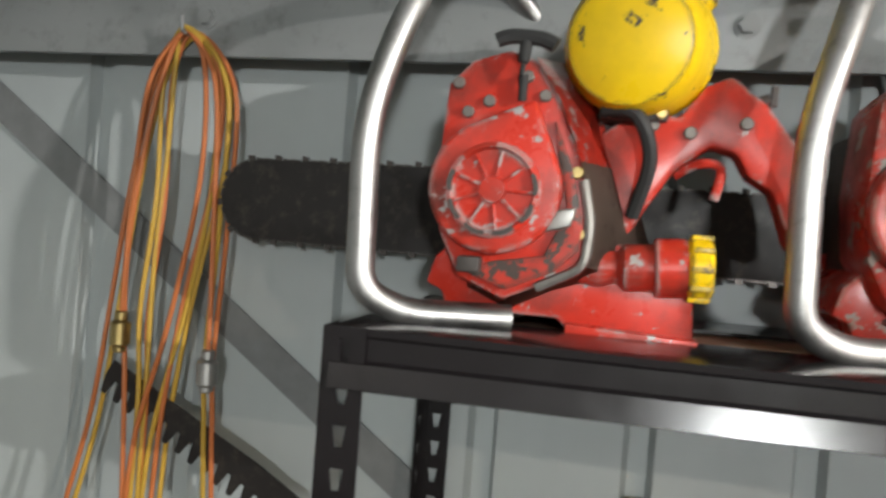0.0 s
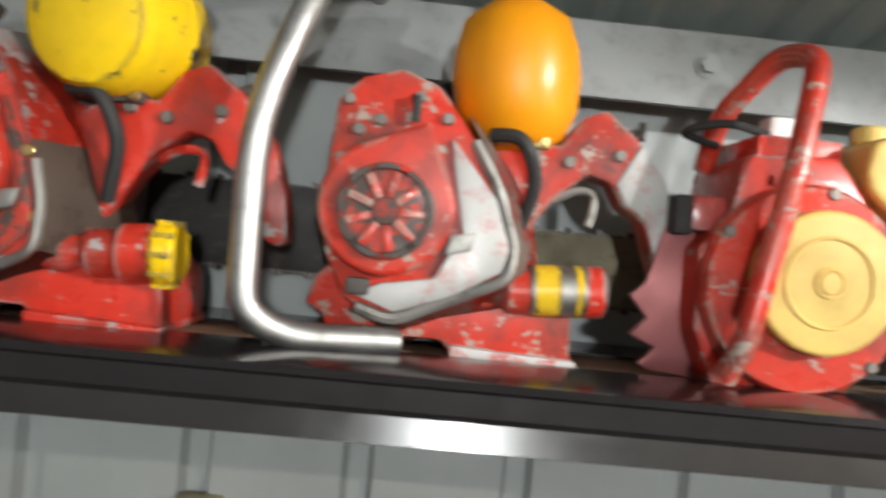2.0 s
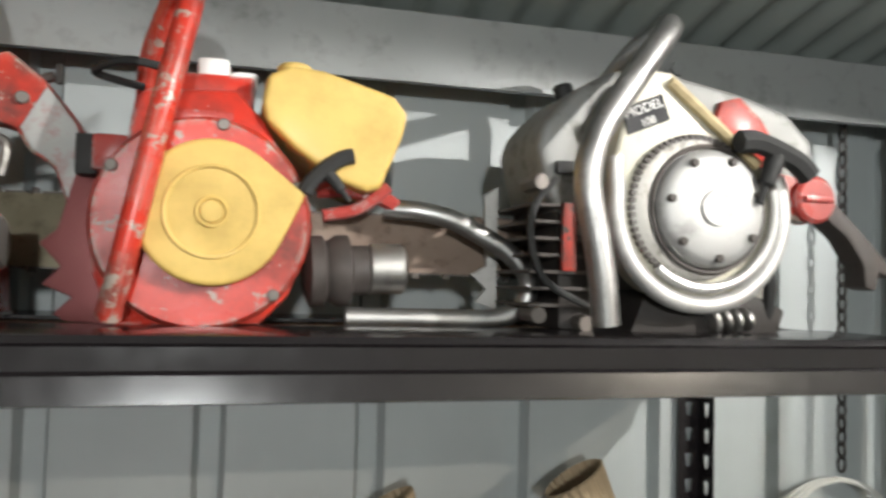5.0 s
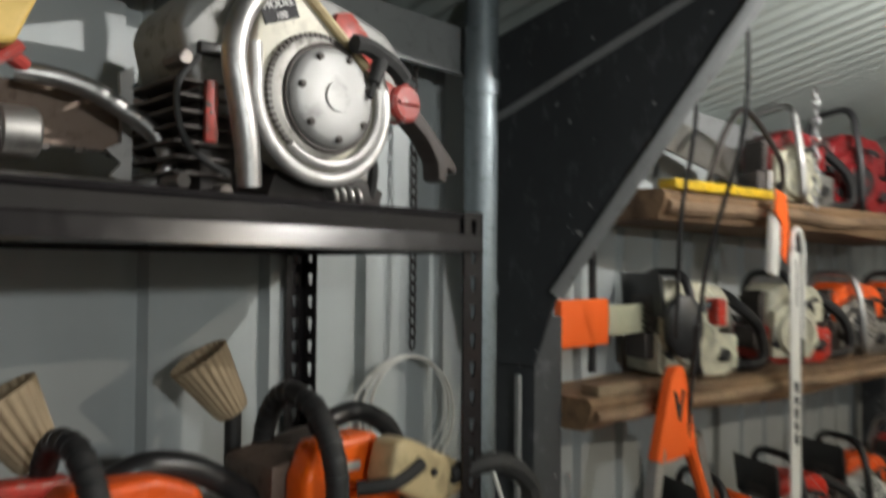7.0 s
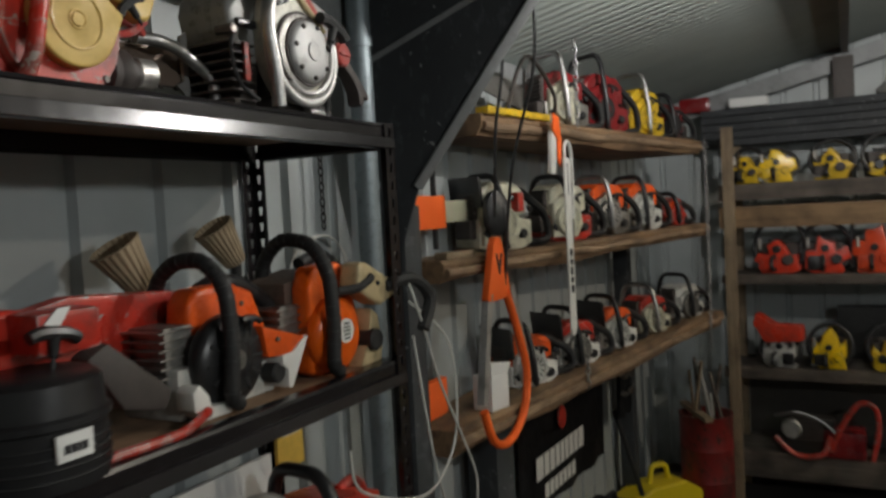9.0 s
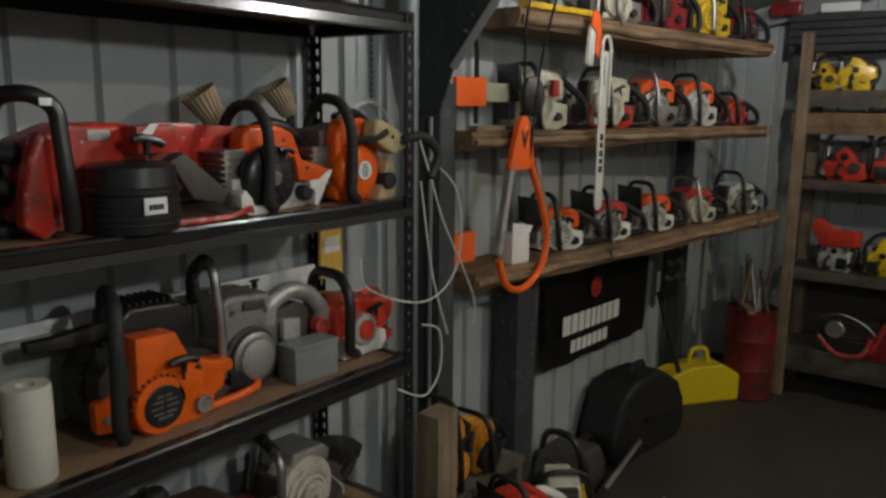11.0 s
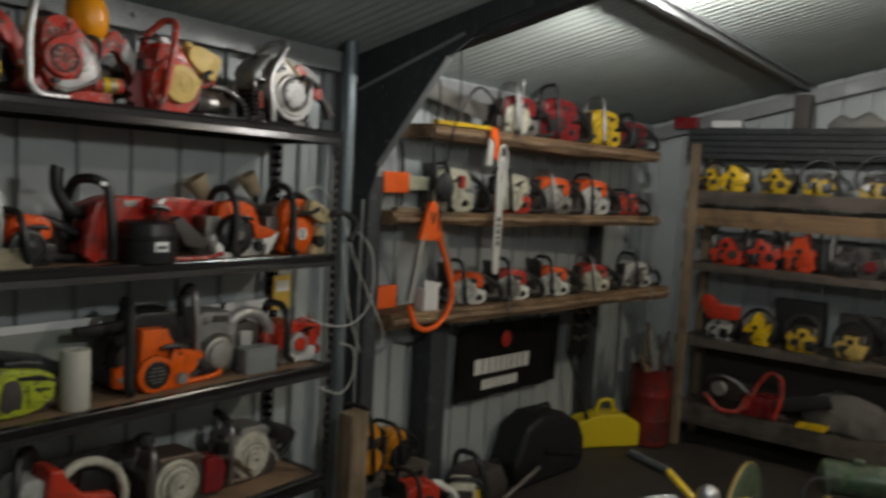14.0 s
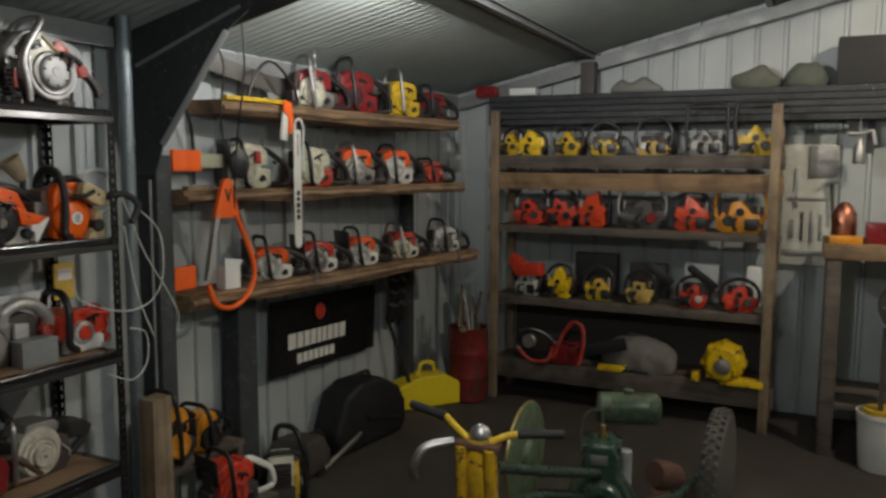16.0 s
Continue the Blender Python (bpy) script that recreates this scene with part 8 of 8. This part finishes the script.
                                  (-2.25, "bright red chainsaw with white filter cover", dict(body=RED_BRIGHT, accent=PALE, height=0.24, width=0.24)),
                                  (-2.58, "bright red chainsaw with dark engine", dict(body=RED_BRIGHT, accent=GRIME, height=0.24, width=0.28)))):
    t = hoop_saw(y, 0.885, lab, seed=k + 41, lean=(k * 29) % 21 - 10, tall=0.18, x=4.96, **kw)
    if k == 0:
        bm = B()
        prism(bm, [(-0.14, 0.0), (0.08, -0.02), (0.15, 0.1), (0.13, 0.17), (0.02, 0.1), (-0.14, 0.1)], -0.06, 0.05, 0.014, pose(-0.02, 0, 0.17) @ TURN_Y @ Matrix.Diagonal((-1, -1, 1, 1)))
        part("red_top", bm, RED_BRIGHT, t, "bright red top cover")
for y, z, tip in ((-2.1, 1.06, 0.16), (-2.42, 1.05, 0.17)):
    t = thing("bar_cover", pose(4.9, y, z), "black plastic bar cover sticking up from a saw", "bar cover")
    bm = B()
    prism(bm, stadium(0.0, 0.26, 0.0, 0.034, 0.03), -0.008, 0.008, 0.003, pose(0, 0, 0, 0, 0, 90) @ pose(0, 0, 0, 0, -38, 0))
    part("sleeve", bm, BLACK, t)
# panel added in a dark colour so the bottom bay's back reads dark
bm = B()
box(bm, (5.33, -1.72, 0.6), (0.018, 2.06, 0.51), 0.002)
tagged(part("dark_board", bm, plain("dark_backing_colour", (0.065, 0.058, 0.05), 0.75, 0.5, 12, 0.2)), "added dark panel that darkens the back of the bottom plank", "board")
# bottom plank: red hooped tool, bar in scabbard, grey plate drawn as a lump, yellow round saw
t = thing("red_hoop_saw", pose(4.95, -1.12, 0.345) @ Matrix.Scale(1.2, 4), "red hoop-handled power tool in pieces", "power tool")
for pts in ([(-0.1, 0.2, 0.1), (-0.12, 0.1, 0.02), (-0.12, -0.02, 0.03), (-0.1, -0.06, 0.12)], [(-0.1, -0.06, 0.05), (-0.12, -0.12, 0.2), (-0.12, -0.19, 0.3), (-0.12, -0.26, 0.28), (-0.12, -0.27, 0.16), (-0.12, -0.24, 0.02)]):
    bm = B()
    tube(bm, spline(pts, 7), 0.014, 9)
    part("hoop_handle", bm, RED, t)
bm = B()
box(bm, (0, -0.12, 0.07), (0.16, 0.2, 0.14), 0.02)
part("engine", bm, DARK_RED, t)
bm = B()
cyl(bm, (-0.09, 0.12, 0.14), (-0.0, 0.12, 0.14), 0.05, 20, bevel=0.008)
part("alloy_cylinder", bm, ALLOY, t)
for k in range(6):
    bm = B()
    box(bm, (-0.02, 0.03, 0.09 + 0.018 * k), (0.13, 0.12, 0.006), 0.001)
    part("cooling_fin", bm, GRIME, t)
bm = B()
box(bm, (0.0, 0.04, 0.1), (0.1, 0.24, 0.19), 0.02)
part("crankcase", bm, SOOT, t)
bm = B()
tube(bm, spline([(-0.06, 0.2, 0.2), (-0.09, 0.1, 0.23), (-0.08, 0.0, 0.2), (-0.09, -0.08, 0.14)], 6), 0.008, 8)
part("hose", bm, LINK_STEEL, t)
bm = B()
prism(bm, stadium(0.4, 0.0, 0.045, 0.05, 0.045), -0.01, 0.01, 0.004)
tagged(part("scabbard", bm, BLACK), "black plastic bar scabbard lying on the plank", "scabbard").matrix_world = pose(4.86, -1.4, 0.42, 0, -16, -90)
bm = B()
prism(bm, [(0, 0), (0.2, 0.0), (0.24, 0.06), (0.02, 0.05)], -0.006, 0.006, 0.002)
tagged(part("yellow_wedge", bm, YELLOW), "flat yellow felling wedge on the plank", "wedge").matrix_world = pose(4.84, -1.55, 0.345, 0, 0, -90)
bm = B()
bmesh.ops.create_icosphere(bm, subdivisions=4, radius=1)
for v in bm.verts:
    v.co = Vector((v.co.x * 0.16, v.co.y * 0.3, max(v.co.z, -0.4) * 0.2 + 0.08))
    v.co += Vector((0.02, 0.03, 0.025)) * noise.noise(v.co * 14)
tagged(part("cloth_bag", bm, plain("grey_lump_colour", (0.14, 0.13, 0.12), 0.9, 0.3, 30, 0.5)), "grey plate on the plank, drawn as a crumpled lump", "bag").matrix_world = pose(5.02, -1.85, 0.345)
t = thing("round_yellow_saw", pose(4.9, -2.5, 0.345) @ Matrix.Scale(1.22, 4), "bright yellow round-bodied saw with bare hub", "chainsaw")
bm = B()
lathe(bm, (-0.1, 0, 0.13), (0.1, 0, 0.13), [(0.0, 0), (0.09, 0.0), (0.11, 0.1), (0.125, 0.4), (0.125, 0.7), (0.1, 1), (0, 1)], 26)
part("body", bm, YELLOW, t)
for k in range(8):
    a = 2 * math.pi * k / 8
    bm = B()
    box(bm, (0, 0.115 * math.cos(a), 0.13 + 0.115 * math.sin(a)), (0.14, 0.03, 0.03), 0.006)
    part("cooling_lug", bm, YELLOW, t)
bm = B()
lathe(bm, (-0.1, 0, 0.12), (-0.125, 0, 0.12), [(0.05, 0), (0.045, 0.7), (0.02, 1), (0, 1)], 20)
part("hub", bm, ALLOY, t)
bm = B()
box(bm, (-0.02, -0.12, 0.02), (0.12, 0.22, 0.04), 0.01)
part("foot", bm, YELLOW, t)
bm = B()
box(bm, (-0.02, 0.16, 0.03), (0.1, 0.05, 0.06), 0.01)
part("rear_lug", bm, YELLOW, t)
# papers and cartons behind the third plank
for y, z, w, hh, mm in ((-2.27, 0.885, 0.26, 0.3, PAPER), (-2.66, 0.885, 0.11, 0.3, PAPER), (-1.42, 0.885, 0.36, 0.34, RUBBER), (-1.85, 0.885, 0.3, 0.28, GRIME)):
    bm = B()
    box(bm, (5.3, y, z + hh / 2), (0.1, w, hh), 0.004)
    tagged(part("carton", bm, mm), "upright carton at the back of the plank", "carton")

# ---- shelf over the end rack and what lies on it ----
t = thing("high_ledge", pose(5.32, -2.05, 2.3), "dark ribbed high ledge along the end wall", "ledge")
for k in range(5):
    bm = B()
    box(bm, (0.0, 0, 0.025 + 0.05 * k), (0.24 + 0.006 * (k % 2), 3.2, 0.046), 0.008)
    part("ledge_strip", bm, FRAME_STEEL, t)
for y in (-0.6, -2.0, -3.4):
    bm = B()
    box(bm, (0.1, y + 2.05, -0.11), (0.04, 0.05, 0.26), 0.003)
    part("bracket", bm, FRAME_STEEL, t)
bm = B()
box(bm, (5.28, -1.31, 2.68), (0.1, 0.12, 0.26), 0.006)
tagged(part("post_stub", bm, GRIME), "short dark post stub on the ledge", "stub")
rng = random.Random(8)
for y, w, hh, lab, mm in ((-1.7, 0.42, 0.1, "folded grey tarpaulin on the ledge", plain("grey_tarp", (0.2, 0.2, 0.19), 0.8)), (-2.6, 0.36, 0.15, "lumpy grey-green cloth roll on the ledge", plain("camo_cloth", (0.12, 0.125, 0.1), 0.9, 0.5, 20)), (-2.95, 0.3, 0.17, "lumpy grey-green cloth roll on the ledge", plain("camo_cloth_dark", (0.1, 0.11, 0.09), 0.9, 0.5, 20))):
    bm = B()
    bmesh.ops.create_icosphere(bm, subdivisions=4, radius=1)
    for v in bm.verts:
        v.co = Vector((v.co.x * 0.1, v.co.y * w / 2, (max(v.co.z, -0.5) + 0.5) * hh / 1.5))
        v.co.z *= 1 + 0.5 * noise.noise(Vector((v.co.y * 9, y, 0)))
    tagged(part("gear_roll", bm, mm), lab, "roll").matrix_world = pose(5.3, y, 2.55)
bm = B()
box(bm, (5.32, -3.4, 2.72), (0.2, 0.5, 0.34), 0.01)
tagged(part("black_case", bm, RUBBER), "square black case on the high ledge", "case")
bm = B()
box(bm, (5.27, -0.75, 2.585), (0.1, 0.24, 0.06), 0.01)
tagged(part("pale_packet", bm, PAPER), "pale flat packet on the high ledge", "packet")
bm = B()
box(bm, (5.3, -0.4, 2.6), (0.1, 0.2, 0.1), 0.02)
tagged(part("red_tin", bm, DARK_RED), "dark red tin on the high ledge", "tin")

# ---- tool wall and bench past the end rack ----
t = thing("tool_board", pose(5.46, -3.0, 1.7), "pale tool board with hanging hand tools", "tool board")
bm = B()
box(bm, (0, 0, 0), (0.02, 0.36, 1.0), 0.003)
part("board", bm, plain("tool_board_paint", (0.55, 0.56, 0.5), 0.6), t)
for y, z, w, hh in ((-0.1, 0.3, 0.2, 0.24), (0.08, 0.1, 0.03, 0.3), (0.03, -0.2, 0.02, 0.22), (-0.04, -0.2, 0.02, 0.24), (-0.1, -0.2, 0.02, 0.2), (0.1, -0.22, 0.03, 0.14), (0.0, 0.02, 0.26, 0.025), (0.0, -0.4, 0.3, 0.04)):
    bm = B()
    box(bm, (-0.02, y, z), (0.016, w, hh), 0.004)
    part("hand_tool", bm, random.Random(int(100 * y + 40 * z)).choice((GREY_CAST, ALLOY, GRIME)), t)
t = thing("hammer", pose(5.4, -3.18, 1.72), "claw hammer hung on the tool board", "hammer")
bm = B()
cyl(bm, (0, 0, -0.16), (0, 0.02, 0.12), 0.012, 8)
part("shaft", bm, GRIME, t)
bm = B()
prism(bm, [(-0.05, -0.015), (0.03, -0.015), (0.07, -0.03), (0.04, 0.015), (-0.05, 0.015)], -0.012, 0.012, 0.003, pose(0, 0.02, 0.13, 0, 0, 90))
part("head", bm, GREY_CAST, t)
bm = B()
for k in range(9):
    cyl(bm, (5.36, -2.9 - 0.04 * k, 2.26), (5.36, -2.93 - 0.04 * k, 2.26), 0.026, 12)
tagged(part("hose_coil", bm, plain("pale_hose", (0.4, 0.45, 0.42), 0.5)), "pale striped hose along the ledge edge", "hose")
t = thing("spray_gun", pose(5.17, -3.32, 2.1), "shiny spray gun hung by its hook", "spray gun")
bm = B()
lathe(bm, (0, 0, -0.12), (0, 0, 0.06), [(0.035, 0), (0.04, 0.1), (0.04, 0.7), (0.02, 0.85), (0.018, 1)], 20)
part("cup", bm, ALLOY, t)
bm = B()
tube(bm, rounded([(0, 0.08, 0.1), (0, 0, 0.09), (0, -0.08, 0.12), (0, -0.1, 0.02)], 0.02), 0.014, 8)
part("body", bm, CHROME, t)
bm = B()
tube(bm, rounded([(0, 0, 0.09), (0, 0, 0.17), (0.05, 0, 0.205), (0.07, 0, 0.205)], 0.02), 0.004, 8)
part("hook", bm, GALV, t)
t = thing("work_bench", pose(4.75, -3.55, 0), "heavy timber work bench with cluttered top", "bench")
bm = B()
box(bm, (0.2, 0, 1.4), (0.75, 0.86, 0.1), 0.006)
part("bench_top", bm, PINE_Y, t)
for sx in (-0.12, 0.5):
    for sy in (-0.36, 0.36):
        bm = B()
        box(bm, (sx, sy, 0.675), (0.09, 0.09, 1.35), 0.005)
        part("leg", bm, GREY_PLANK, t)
bm = B()
box(bm, (0.2, 0, 0.35), (0.7, 0.8, 0.04), 0.004)
part("lower_shelf", bm, GREY_PLANK, t)
for k, (dx, dy, s, mm, lab) in enumerate(((-0.05, 0.3, (0.12, 0.2, 0.05), AMBER, "amber tool tray on the bench"), (0.05, 0.1, (0.16, 0.16, 0.14), DARK_RED, "dark red tin on the bench"), (0.1, -0.2, (0.2, 0.2, 0.1), PAPER, "pale box on the bench"))):
    bm = B()
    box(bm, (0, 0, s[2] / 2), s, 0.01)
    tagged(part("bench_box", bm, mm), lab, "box").matrix_world = pose(4.75 + dx, -3.55 + dy, 1.45)
bm = B()
lathe(bm, (4.85, -3.24, 1.45), (4.85, -3.24, 1.72), [(0.07, 0), (0.08, 0.1), (0.08, 0.7), (0.05, 0.9), (0.02, 1)], 20)
tagged(part("copper_can", bm, bare_metal("copper", (0.5, 0.2, 0.13), 0.35)), "dull copper can on the bench", "can")
for k, (z0, r, mm, lab) in enumerate(((0.0, 0.15, WHITE_PLASTIC, "white plastic bucket on the floor"),)):
    t = thing("bucket", pose(4.5, -3.52, z0), lab, "bucket")
    bm = B()
    lathe(bm, (0, 0, 0), (0, 0, 0.38), [(0.125, 0), (0.13, 0.02), (0.15, 0.9), (0.158, 0.92), (0.158, 1), (0.148, 1), (0.125, 0.06), (0, 0.06)], 30)
    part("pail", bm, mm, t)
    bm = B()
    tube(bm, [(0.152 * math.cos(a), 0.152 * math.sin(a), 0.37) for a in [2 * math.pi * j / 30 for j in range(30)]], 0.004, 6, True)
    part("wire_handle", bm, ALLOY, t)
bm = B()
cyl(bm, (4.5, -3.52, 0.025), (4.5, -3.52, 0.4), 0.118, 20)
tagged(part("yellow_contents", bm, SAW_YELLOW), "yellow oil rag in the bucket", "rag")
t = thing("blower_fan", pose(4.45, -3.62, 0.78), "dark round blower fan on a steel frame", "fan")
bm = B()
lathe(bm, (-0.06, 0, 0.3), (0.06, 0, 0.3), [(0.14, 0), (0.17, 0.1), (0.17, 0.9), (0.14, 1)], 28)
part("drum", bm, GRIME, t)
for k in range(6):
    a = math.pi * k / 6
    bm = B()
    tube(bm, [(-0.065, 0.15 * math.cos(a), 0.3 + 0.15 * math.sin(a)), (-0.065, -0.15 * math.cos(a), 0.3 - 0.15 * math.sin(a))], 0.004, 6)
    part("grille_bar", bm, GREY_CAST, t)
for sy in (-0.12, 0.12):
    bm = B()
    box(bm, (0, sy, -0.31), (0.04, 0.03, 0.94), 0.003)
    part("leg", bm, GRIME, t)

# ---- old green machine with handlebars ----
FORK_YELLOW = paint("oily_yellow_enamel", (0.62, 0.36, 0.012), 0.7, under=(0.09, 0.05, 0.03), dirt=0.7, scale=0.6)
WORN_GREEN = paint("worn_olive_enamel", (0.05, 0.085, 0.045), 0.8, under=(0.16, 0.15, 0.11), rough=0.35, dirt=0.6, scale=0.7)
TYRE = plain("dusty_tyre_rubber", (0.075, 0.068, 0.06), 0.85, 0.5, 20, 0.3)
RUSTY = plain("rust_brown", (0.09, 0.042, 0.026), 0.8, 0.5, 14, 0.4)
mb = thing("mini_motorbike", pose(0, 0, 0), "old green mini motorbike with yellow steering column", "motorbike")
bm = B()
lathe(bm, (1.2, -2.09, 0.3), (1.135, -2.09, 1.07), [(0.055, 0), (0.055, 0.85), (0.05, 0.96), (0.04, 1), (0, 1)], 22)
part("steering_column", bm, FORK_YELLOW, mb, "scuffed yellow steering column")
for sy in (-0.05, 0.05):
    bm = B()
    tube(bm, [(1.17, -2.09 + sy, 0.3), (1.09, -2.09 + sy, 1.05)], 0.02, 10)
    part("fork_tube", bm, FORK_YELLOW, mb)
bm = B()
lathe(bm, (1.135, -2.09, 1.065), (1.13, -2.09, 1.115), [(0.034, 0), (0.036, 0.3), (0.03, 0.7), (0.014, 0.95), (0, 1)], 20)
part("column_cap", bm, CHROME, mb, "chrome domed cap")
bm = B()
box(bm, (1.13, -2.09, 1.05), (0.09, 0.15, 0.022), 0.006)
part("top_yoke", bm, RUSTY, mb, "rusty top yoke")
for sy, pts in ((1, [(1.13, -2.05, 1.06), (1.14, -2.0, 1.09), (1.17, -1.95, 1.11)]), (-1, [(1.13, -2.13, 1.06), (1.15, -2.17, 1.08), (1.19, -2.2, 1.08)])):
    bm = B()
    tube(bm, spline(pts, 6), 0.012, 10)
    bar = part("handlebar", bm, SAW_YELLOW, mb)
    e = Vector(pts[-1])
    bm = B()
    cyl(bm, e, e + Vector((0.03, 0.15 * sy, 0.015)), 0.015, 12, bevel=0.003)
    part("grip", bm, RUBBER, bar, "black rubber grip")
bm = B()
tube(bm, spline([(1.12, -2.0, 1.05), (1.05, -1.93, 1.04), (1.03, -1.9, 0.98), (1.05, -1.89, 0.93)], 6), 0.012, 8, flat=1.3)
part("brake_lever", bm, ALLOY, mb)
FW = pose(1.76, -2.03, 0.79, 0, 0, -2)
bm = B()
lathe(bm, (0, 0.012, 0), (0, -0.012, 0), [(0.0, 0), (0.2, 0), (0.208, 0.2), (0.208, 0.8), (0.195, 1), (0.06, 1), (0.05, 1.8), (0.03, 2.0), (0, 2.0)], 40, FW)
wheel = part("flywheel", bm, FLYWHEEL_GREEN, mb, "pale green flywheel disc with a tan rim")
bm = B()
tube(bm, [(0.209 * math.cos(a), 0.0, 0.209 * math.sin(a)) for a in [2 * math.pi * j / 40 for j in range(40)]], 0.0075, 7, True, FW)
part("rim", bm, BRASS, wheel, "tan worn rim")
for pts in ([(1.2, -2.12, 0.95), (1.6, -2.18, 0.8), (2.1, -2.25, 0.62)], [(1.2, -2.12, 0.8), (1.6, -2.15, 0.7), (2.1, -2.2, 0.5)], [(2.0, -2.3, 0.5), (2.5, -2.5, 0.4), (3.0, -2.6, 0.36)], [(1.2, -2.1, 0.35), (1.8, -2.2, 0.3), (2.6, -2.5, 0.32)]):
    bm = B()
    tube(bm, spline(pts, 6), 0.02, 10)
    part("frame_tube", bm, GREEN, mb)
bm = B()
lathe(bm, (2.33, -2.18, 0.845), (2.42, -2.45, 0.845), [(0.0, 0), (0.055, 0.0), (0.072, 0.05), (0.072, 0.18), (0.074, 0.2), (0.072, 0.22), (0.072, 0.78), (0.074, 0.8), (0.072, 0.82), (0.072, 0.95), (0.055, 1), (0, 1)], 28)
part("fuel_tank", bm, WORN_GREEN, mb, "scuffed olive green fuel tank")
bm = B()
cyl(bm, (2.375, -2.315, 0.91), (2.375, -2.315, 0.935), 0.024, 14, bevel=0.004)
part("tank_cap", bm, WORN_GREEN, mb)
EN = pose(2.2, -2.24, 0.28, 0, 0, -78)
bm = B()
prism(bm, [(-0.17, 0.0), (0.17, 0.0), (0.18, 0.12), (0.13, 0.24), (0.085, 0.32), (0.075, 0.42), (0.05, 0.47), (-0.05, 0.47), (-0.075, 0.42), (-0.085, 0.32), (-0.13, 0.24), (-0.18, 0.12)], -0.1, 0.1, 0.035, EN, seg=4)
case = part("engine", bm, GREEN, mb, "glossy dark green engine casing")
bm = B()
lathe(bm, (0, -0.095, 0.21), (0, -0.15, 0.21), [(0.1, 0), (0.1, 0.5), (0.085, 0.9), (0.06, 1), (0.052, 1), (0.048, 0.3), (0, 0.3)], 32, EN)
part("crank_boss", bm, GREEN, case)
# dark disc on the boss floor, the hole's shade put into its colour
bm = B()
lathe(bm, (0, -0.112, 0.21), (0, -0.118, 0.21), [(0.047, 0), (0.047, 0.6), (0.02, 1), (0, 1)], 24, EN)
part("crank_opening", bm, SOOT, case, "dark disc that gives the crank hole its shade")
bm = B()
box(bm, (-0.01, -0.104, 0.4), (0.075, 0.01, 0.045), 0.004, EN)
part("name_plate", bm, GREY_CAST, case, "rubbed bare plate")
for q in range(8):
    a = 2 * math.pi * q / 8
    bm = B()
    cyl(bm, (0.088 * math.cos(a), -0.118, 0.21 + 0.088 * math.sin(a)), (0.088 * math.cos(a), -0.135, 0.21 + 0.088 * math.sin(a)), 0.008, 8, EN)
    part("bolt", bm, BOLT, case)
for k in range(4):
    bm = B()
    box(bm, (0, 0.02, 0.4 + 0.016 * k), (0.17, 0.19, 0.005), 0.001, EN)
    part("cooling_fin", bm, GREEN, case)
bm = B()
cyl(bm, (2.2, -2.24, 0.74), (2.2, -2.24, 0.77), 0.022, 6)
cyl(bm, (2.2, -2.24, 0.77), (2.2, -2.24, 0.81), 0.013, 12, bevel=0.003)
part("spark_plug", bm, BRASS, mb, "brass and white spark plug")
bm = B()
tube(bm, spline([(2.2, -2.24, 0.8), (2.24, -2.22, 0.86), (2.18, -2.16, 0.84), (2.1, -2.16, 0.7)], 6), 0.007, 8)
part("ignition_lead", bm, RUBBER, mb)
bm = B()
cyl(bm, (2.28, -2.33, 0.4), (2.28, -2.33, 0.68), 0.028, 14, bevel=0.004)
part("exhaust", bm, SILVER, mb)
bm = B()
lathe(bm, (2.5, -2.42, 0.5), (2.62, -2.5, 0.46), [(0.06, 0), (0.075, 0.3), (0.06, 1)], 18)
part("gear_case", bm, RUSTY, mb)
bm = B()
box(bm, (2.62, -2.5, 0.31), (0.5, 0.24, 0.012), 0.004, Matrix.Identity(4))
part("foot_board", bm, RUSTY, mb, "rusty foot board")
W = pose(3.02, -2.66, 0.355, 0, 0, -3)
bm = B()
lathe(bm, (0, -0.05, 0), (0, 0.05, 0), [(0.24, 0), (0.3, 0.0), (0.33, 0.25), (0.335, 0.5), (0.33, 0.75), (0.3, 1), (0.24, 1)], 44, W)
wheel = part("tyre", bm, TYRE, mb, "knobby black rubber tyre")
knob = None
for k in range(40):
    for r in (-0.03, 0.0, 0.03):
        a = 2 * math.pi * (k + (0.5 if r == 0 else 0)) / 40
        if knob is None:
            bm = B()
            box(bm, (0, 0, 0), (0.026, 0.022, 0.022), 0.003, seg=1)
            knob = part("tread_knob", bm, TYRE, wheel)
            ob = knob
        else:
            ob = new("tread_knob", knob.data)
            ob.parent = wheel
        ob.matrix_local = W @ Matrix.Rotation(a, 4, "Y") @ Matrix.Translation((0, r, 0.333 if r == 0 else 0.328))
bm = B()
lathe(bm, (0, -0.03, 0), (0, 0.03, 0), [(0.03, 0), (0.2, 0.2), (0.24, 0), (0.24, 1), (0.2, 0.8), (0.03, 1)], 30, W)
part("rim", bm, GREY_CAST, wheel)
